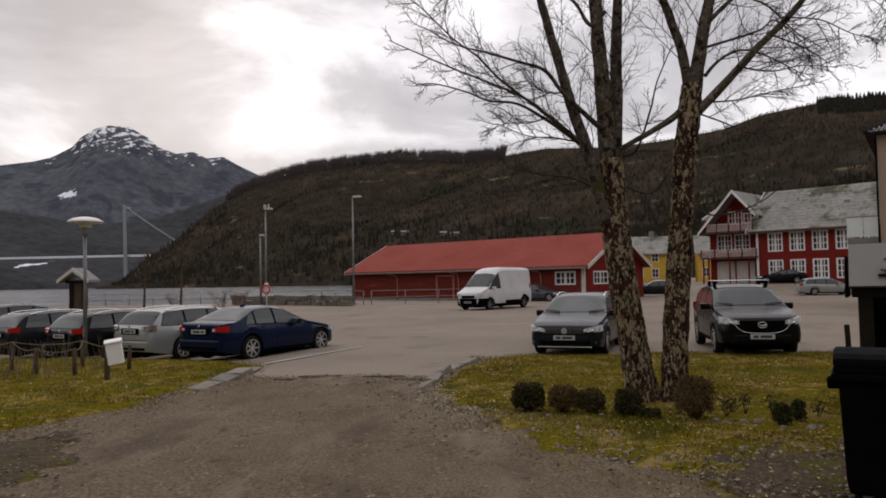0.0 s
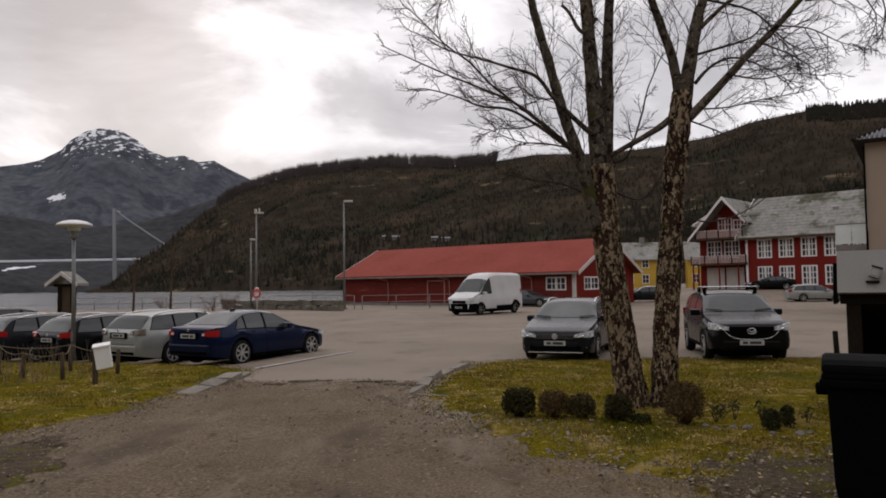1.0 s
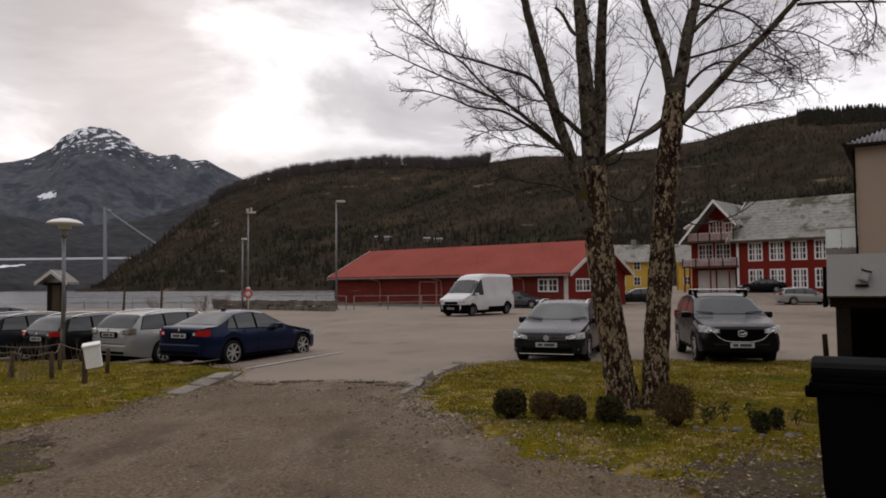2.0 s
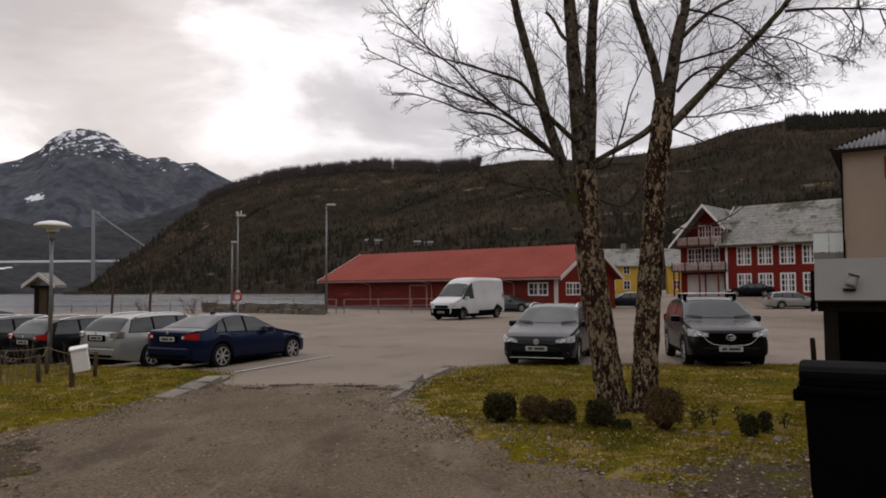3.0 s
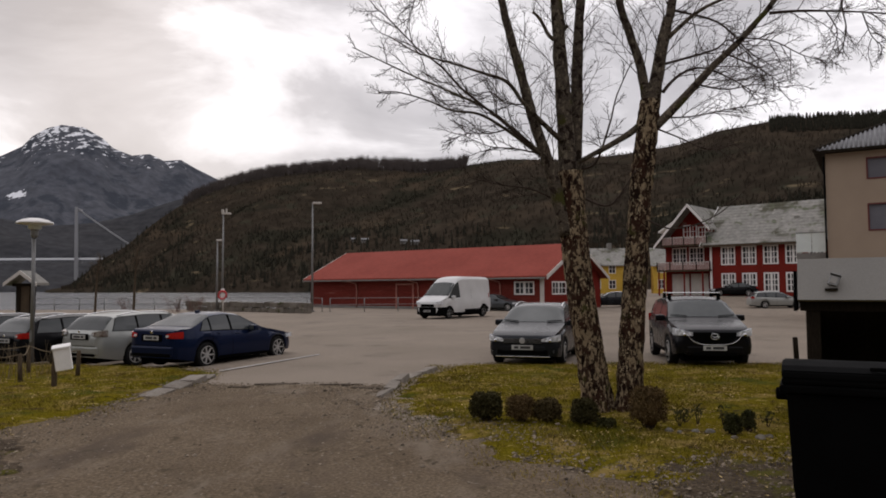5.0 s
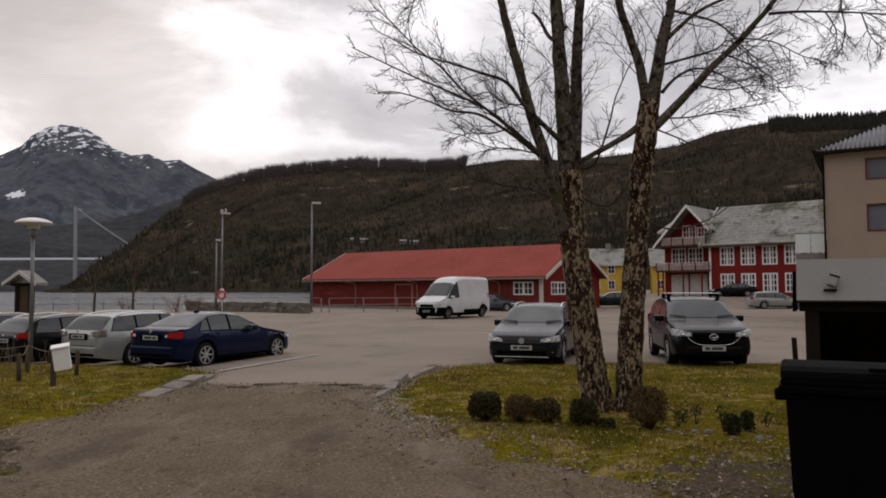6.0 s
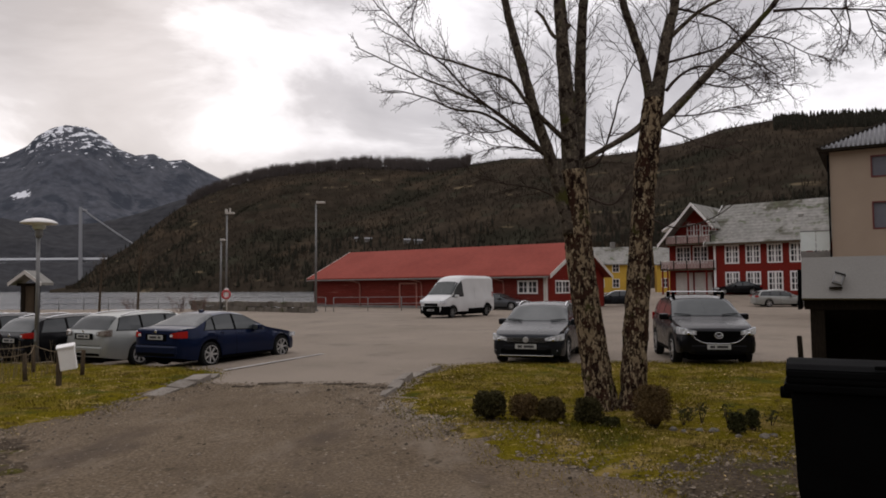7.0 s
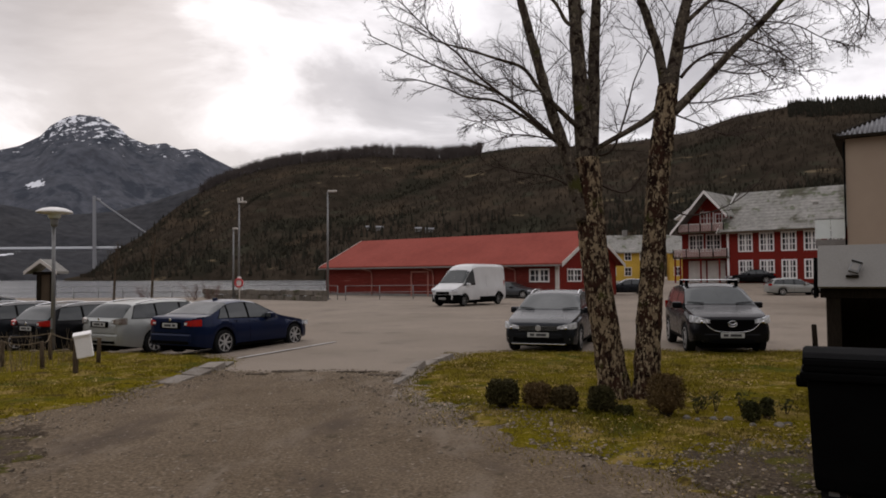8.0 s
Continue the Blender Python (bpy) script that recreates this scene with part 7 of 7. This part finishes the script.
def tail_face(car, sp, xr, body_mat, z_plate, lamp=None, z_lamp=0.88):
    part("bumper", box(xr - 0.015, xr + 0.3, -sp["W"] * 0.40, sp["W"] * 0.40, 0.36, 0.60, 0.05), body_mat, car)
    part("bumper_strip", box(xr - 0.022, xr + 0.1, -sp["W"] * 0.36, sp["W"] * 0.36, 0.34, 0.42, 0.02), BLACK_PLASTIC, car)
    plate(car, xr - 0.012, z_plate, -1)
    # no hollow here: the recess and its shade are one flat black panel
    part("plate_recess_shade", box(xr - 0.008, xr + 0.02, -0.36, 0.36, z_plate - 0.085, z_plate + 0.085, 0.012), BLACK_PLASTIC, car)
    part("boot_joint", box(xr - 0.004, xr + 0.01, -sp["W"] * 0.36, sp["W"] * 0.36, 0.612, 0.622), BLACK_PLASTIC, car)
    part("emblem", lathe([(0.0001, -0.004), (0.04, -0.004), (0.035, 0.006), (0.0001, 0.008)], 14, Matrix.Translation((xr - 0.008, 0, z_plate + 0.14)) @ Matrix.Rotation(-math.pi / 2, 4, "Y")), CHROME, car)


PAINT_BLUE = paint("dark_blue_metallic", (0.005, 0.012, 0.042))
PAINT_SILVER = paint("silver_metallic", (0.36, 0.37, 0.35), 0.5, 0.38)
PAINT_BLACK = paint("black_paint", (0.007, 0.007, 0.008), 0.1, 0.25, 0.08)
PAINT_CHARCOAL = paint("charcoal_metallic", (0.018, 0.020, 0.023), 0.3, 0.25, 0.06)
PAINT_GREY = paint("grey_metallic", (0.085, 0.09, 0.095), 0.5)
PAINT_WHITE = paint("white_van_paint", (0.62, 0.62, 0.61), 0.0, 0.4)
SMOKE_LAMP = material("clear_tail_lamp", (0.30, 0.28, 0.25), (0.14, 0.10, 0.085), 14, 0.12, spread=0.12)

# the row by the lawn, noses towards the lot
car, xf, xr = make_car("car", heading(-6.22, 20.15, 63, -0.10), SEDAN, PAINT_BLUE, "dark blue four-door sedan parked beside the white line", 7)
tail_face(car, SEDAN, xr, PAINT_BLUE, 0.80, z_lamp=0.86)
part("roof_antenna", box(-0.95, -0.8, -0.03, 0.03, 1.38, 1.45, 0.015), PAINT_BLUE, car)
car, xf, xr = make_car("car", heading(-8.75, 21.75, 63, -0.22), ESTATE, PAINT_SILVER, "silver estate car with roof rails parked in the row", 7, SMOKE_LAMP)
tail_face(car, ESTATE, xr, PAINT_SILVER, 0.86, SMOKE_LAMP, 0.95)
car, xf, xr = make_car("car", heading(-11.3, 22.6, 63, -0.32), ESTATE, PAINT_BLACK, "black estate car with red tail lights parked in the row", 7)
tail_face(car, ESTATE, xr, PAINT_BLACK, 0.80, None, 0.95)
car, xf, xr = make_car("car", heading(-13.9, 23.6, 63, -0.33), ESTATE, PAINT_CHARCOAL, "dark grey estate car with roof rails parked in the row", 7)
tail_face(car, ESTATE, xr, PAINT_CHARCOAL, 0.80, None, 0.92)
car, xf, xr = make_car("car", heading(-16.8, 25.6, 63, -0.33), SUV, PAINT_BLACK, "black tall car parked at the far end of the row", 5)
tail_face(car, SUV, xr, PAINT_BLACK, 0.9, None, 1.05)


def nose_estate(car, sp, xf):
    """Wide slatted grille, round badge shape, fog lamps and a bright strip along the chin."""
    g = part("grille", box(xf - 0.06, xf + 0.012, -0.48, 0.48, 0.56, 0.68, 0.02), BLACK_PLASTIC, car)
    for z in (0.582, 0.606, 0.630, 0.654, 0.676):
        part("grille_slat", box(xf + 0.006, xf + 0.018, -0.47, 0.47, z - 0.0035, z + 0.0035), STEEL, g)
    part("emblem", lathe([(0.0001, -0.004), (0.07, -0.004), (0.066, 0.012), (0.0001, 0.016)], 20, Matrix.Translation((xf + 0.022, 0, 0.63)) @ Matrix.Rotation(math.pi / 2, 4, "Y")), ALLOY, car)
    part("lower_grille", box(xf - 0.06, xf + 0.006, -0.56, 0.56, 0.29, 0.40, 0.02), BLACK_PLASTIC, car)
    part("bumper", box(xf - 0.25, xf + 0.004, -0.62, 0.62, 0.24, 0.54, 0.06), PAINT_CHARCOAL, car)
    part("chin_strip", box(xf - 0.10, xf + 0.014, -0.66, 0.66, 0.235, 0.262, 0.008), CHROME, car, "bright chrome chin strip")
    plate(car, xf + 0.018, 0.47, 1)
    for s in (1, -1):
        a, b = sorted((s * 0.56, s * 0.76))
        part("fog_lamp", box(xf - 0.2, xf - 0.03, a, b, 0.33, 0.43, 0.03), LAMP_CLEAR, car)
        a, b = sorted((s * 0.50, s * 0.62))
        part("air_inlet", box(xf - 0.1, xf + 0.008, a, b, 0.30, 0.42, 0.02), BLACK_PLASTIC, car)


car, xf, xr = make_car("car", heading(2.62, 19.55, -108), ESTATE, PAINT_CHARCOAL, "dark grey estate car with chrome roof rails by the lawn", 5)
nose_estate(car, ESTATE, xf)


def nose_suv(car, sp, xf):
    """Five-sided grille with a bright wing along its lower edge."""
    pts = [(-0.48, 0.85), (0.48, 0.85), (0.50, 0.80), (0.34, 0.58), (-0.34, 0.58), (-0.50, 0.80)]
    rot = Matrix.Rotation(radians(90), 4, "Z")
    part("grille", prism(pts, -xf - 0.012, -xf + 0.08, rot), BLACK_PLASTIC, car)
    V, Fc = tube(smooth_path([(xf + 0.006, -0.62, 0.82), (xf + 0.016, -0.52, 0.68), (xf + 0.02, -0.34, 0.585), (xf + 0.022, 0, 0.565), (xf + 0.02, 0.34, 0.585), (xf + 0.016, 0.52, 0.68), (xf + 0.006, 0.62, 0.82)], 3), [0.009] * 19, 6)
    mesh_object("grille_wing", V, Fc, CHROME, car, "bright curved grille trim", smooth=True)
    V, Fc = tube([(xf + 0.03, 0.095 * math.cos(a), 0.755 + 0.065 * math.sin(a)) for a in np.linspace(0, 6.2832, 21)], [0.010] * 21, 5)
    em = mesh_object("emblem", V, Fc, CHROME, car, smooth=True)
    V, Fc = tube([(xf + 0.03, -0.085, 0.775), (xf + 0.03, 0.0, 0.735), (xf + 0.03, 0.085, 0.775)], [0.009] * 3, 5)
    mesh_object("emblem_bar", V, Fc, CHROME, em)
    part("bumper", box(xf - 0.3, xf + 0.006, -0.66, 0.66, 0.32, 0.56, 0.06), PAINT_BLACK, car)
    part("lower_grille", box(xf - 0.1, xf + 0.012, -0.5, 0.5, 0.30, 0.40, 0.02), BLACK_PLASTIC, car)
    plate(car, xf + 0.02, 0.49, 1)
    for s in (1, -1):
        a, b = sorted((s * 0.60, s * 0.74))
        part("fog_lamp", box(xf - 0.16, xf - 0.02, a, b, 0.44, 0.52, 0.03), LAMP_CLEAR, car)
    for x in (0.05, -0.75):
        r = part("roof_bar", box(x - 0.04, x + 0.04, -0.66, 0.66, 1.735, 1.765, 0.012), CHROME, car, "silver roof bar")
        for s in (1, -1):
            part("bar_foot", box(x - 0.05, x + 0.05, s * 0.62 - 0.04, s * 0.62 + 0.04, 1.58, 1.74, 0.015), BLACK_PLASTIC, r)


car, xf, xr = make_car("car", heading(6.62, 18.95, -98), SUV, PAINT_BLACK, "black compact SUV with silver roof bars by the lawn", 5)
nose_suv(car, SUV, xf)

car, xf, xr = make_car("van", heading(0.75, 47.2, -125), VAN, PAINT_WHITE, "white high-roof delivery van on the parking lot", 6, category="van",
                       wheel_mat=STEEL, trim=BLACK_PLASTIC)
part("bumper", slab([(xf - 0.62, -1.03), (xf - 0.30, -1.01), (xf - 0.06, -0.86), (xf + 0.05, -0.5), (xf + 0.05, 0.5), (xf - 0.06, 0.86), (xf - 0.30, 1.01), (xf - 0.62, 1.03)], 0.27, 0.74), BLACK_PLASTIC, car, "unpainted dark bumper")
for s in (1, -1):
    for xx in (VAN["front"], VAN["front"] + VAN["wb"]):
        arc = [car_point(VAN, xx, 1.0, s) + Vector((0.43 * math.cos(a), 0.0, 0.0)) for a in np.linspace(0, math.pi, 13)]
        y_arch = s * (VAN["W"] / 2 + 0.005)
        V, Fc = tube([(p.x, y_arch, VAN["r"] + 0.43 * math.sin(a)) for p, a in zip(arc, np.linspace(0, math.pi, 13))], [0.045] * 13, 6)
        mesh_object("arch_trim", V, Fc, BLACK_PLASTIC, car, smooth=True)
part("grille", box(xf - 0.08, xf + 0.03, -0.50, 0.50, 0.76, 0.92, 0.03), BLACK_PLASTIC, car)
plate(car, xf + 0.06, 0.50, 1)
for s in (1, -1):
    V, Fc = car_patch(VAN, 2.7, 5.6, 0.9, 1.5, s, 0.012)
    mesh_object("rub_strip", V, Fc, BLACK_PLASTIC, car)
    V, Fc = car_patch(VAN, 3.55, 3.57, 0.6, 6.2, s, 0.004, nx=1)
    mesh_object("door_joint", V, Fc, STEEL, car)

car, xf, xr = make_car("car", heading(4.72, 60.9, -34), SEDAN, PAINT_GREY, "old dark grey saloon parked by the barn wall", 8)
car, xf, xr = make_car("car", heading(30.0, 64.3, -6), ESTATE, PAINT_SILVER, "silver estate car parked below the red house", 8)
car, xf, xr = make_car("car", heading(29.4, 72.9, 172, 0.97), SEDAN, PAINT_BLACK, "black saloon parked in front of the red house", 8)
car, xf, xr = make_car("car", heading(16.6, 71.0, 178), ESTATE, PAINT_CHARCOAL, "dark estate car parked beyond the barn", 8)
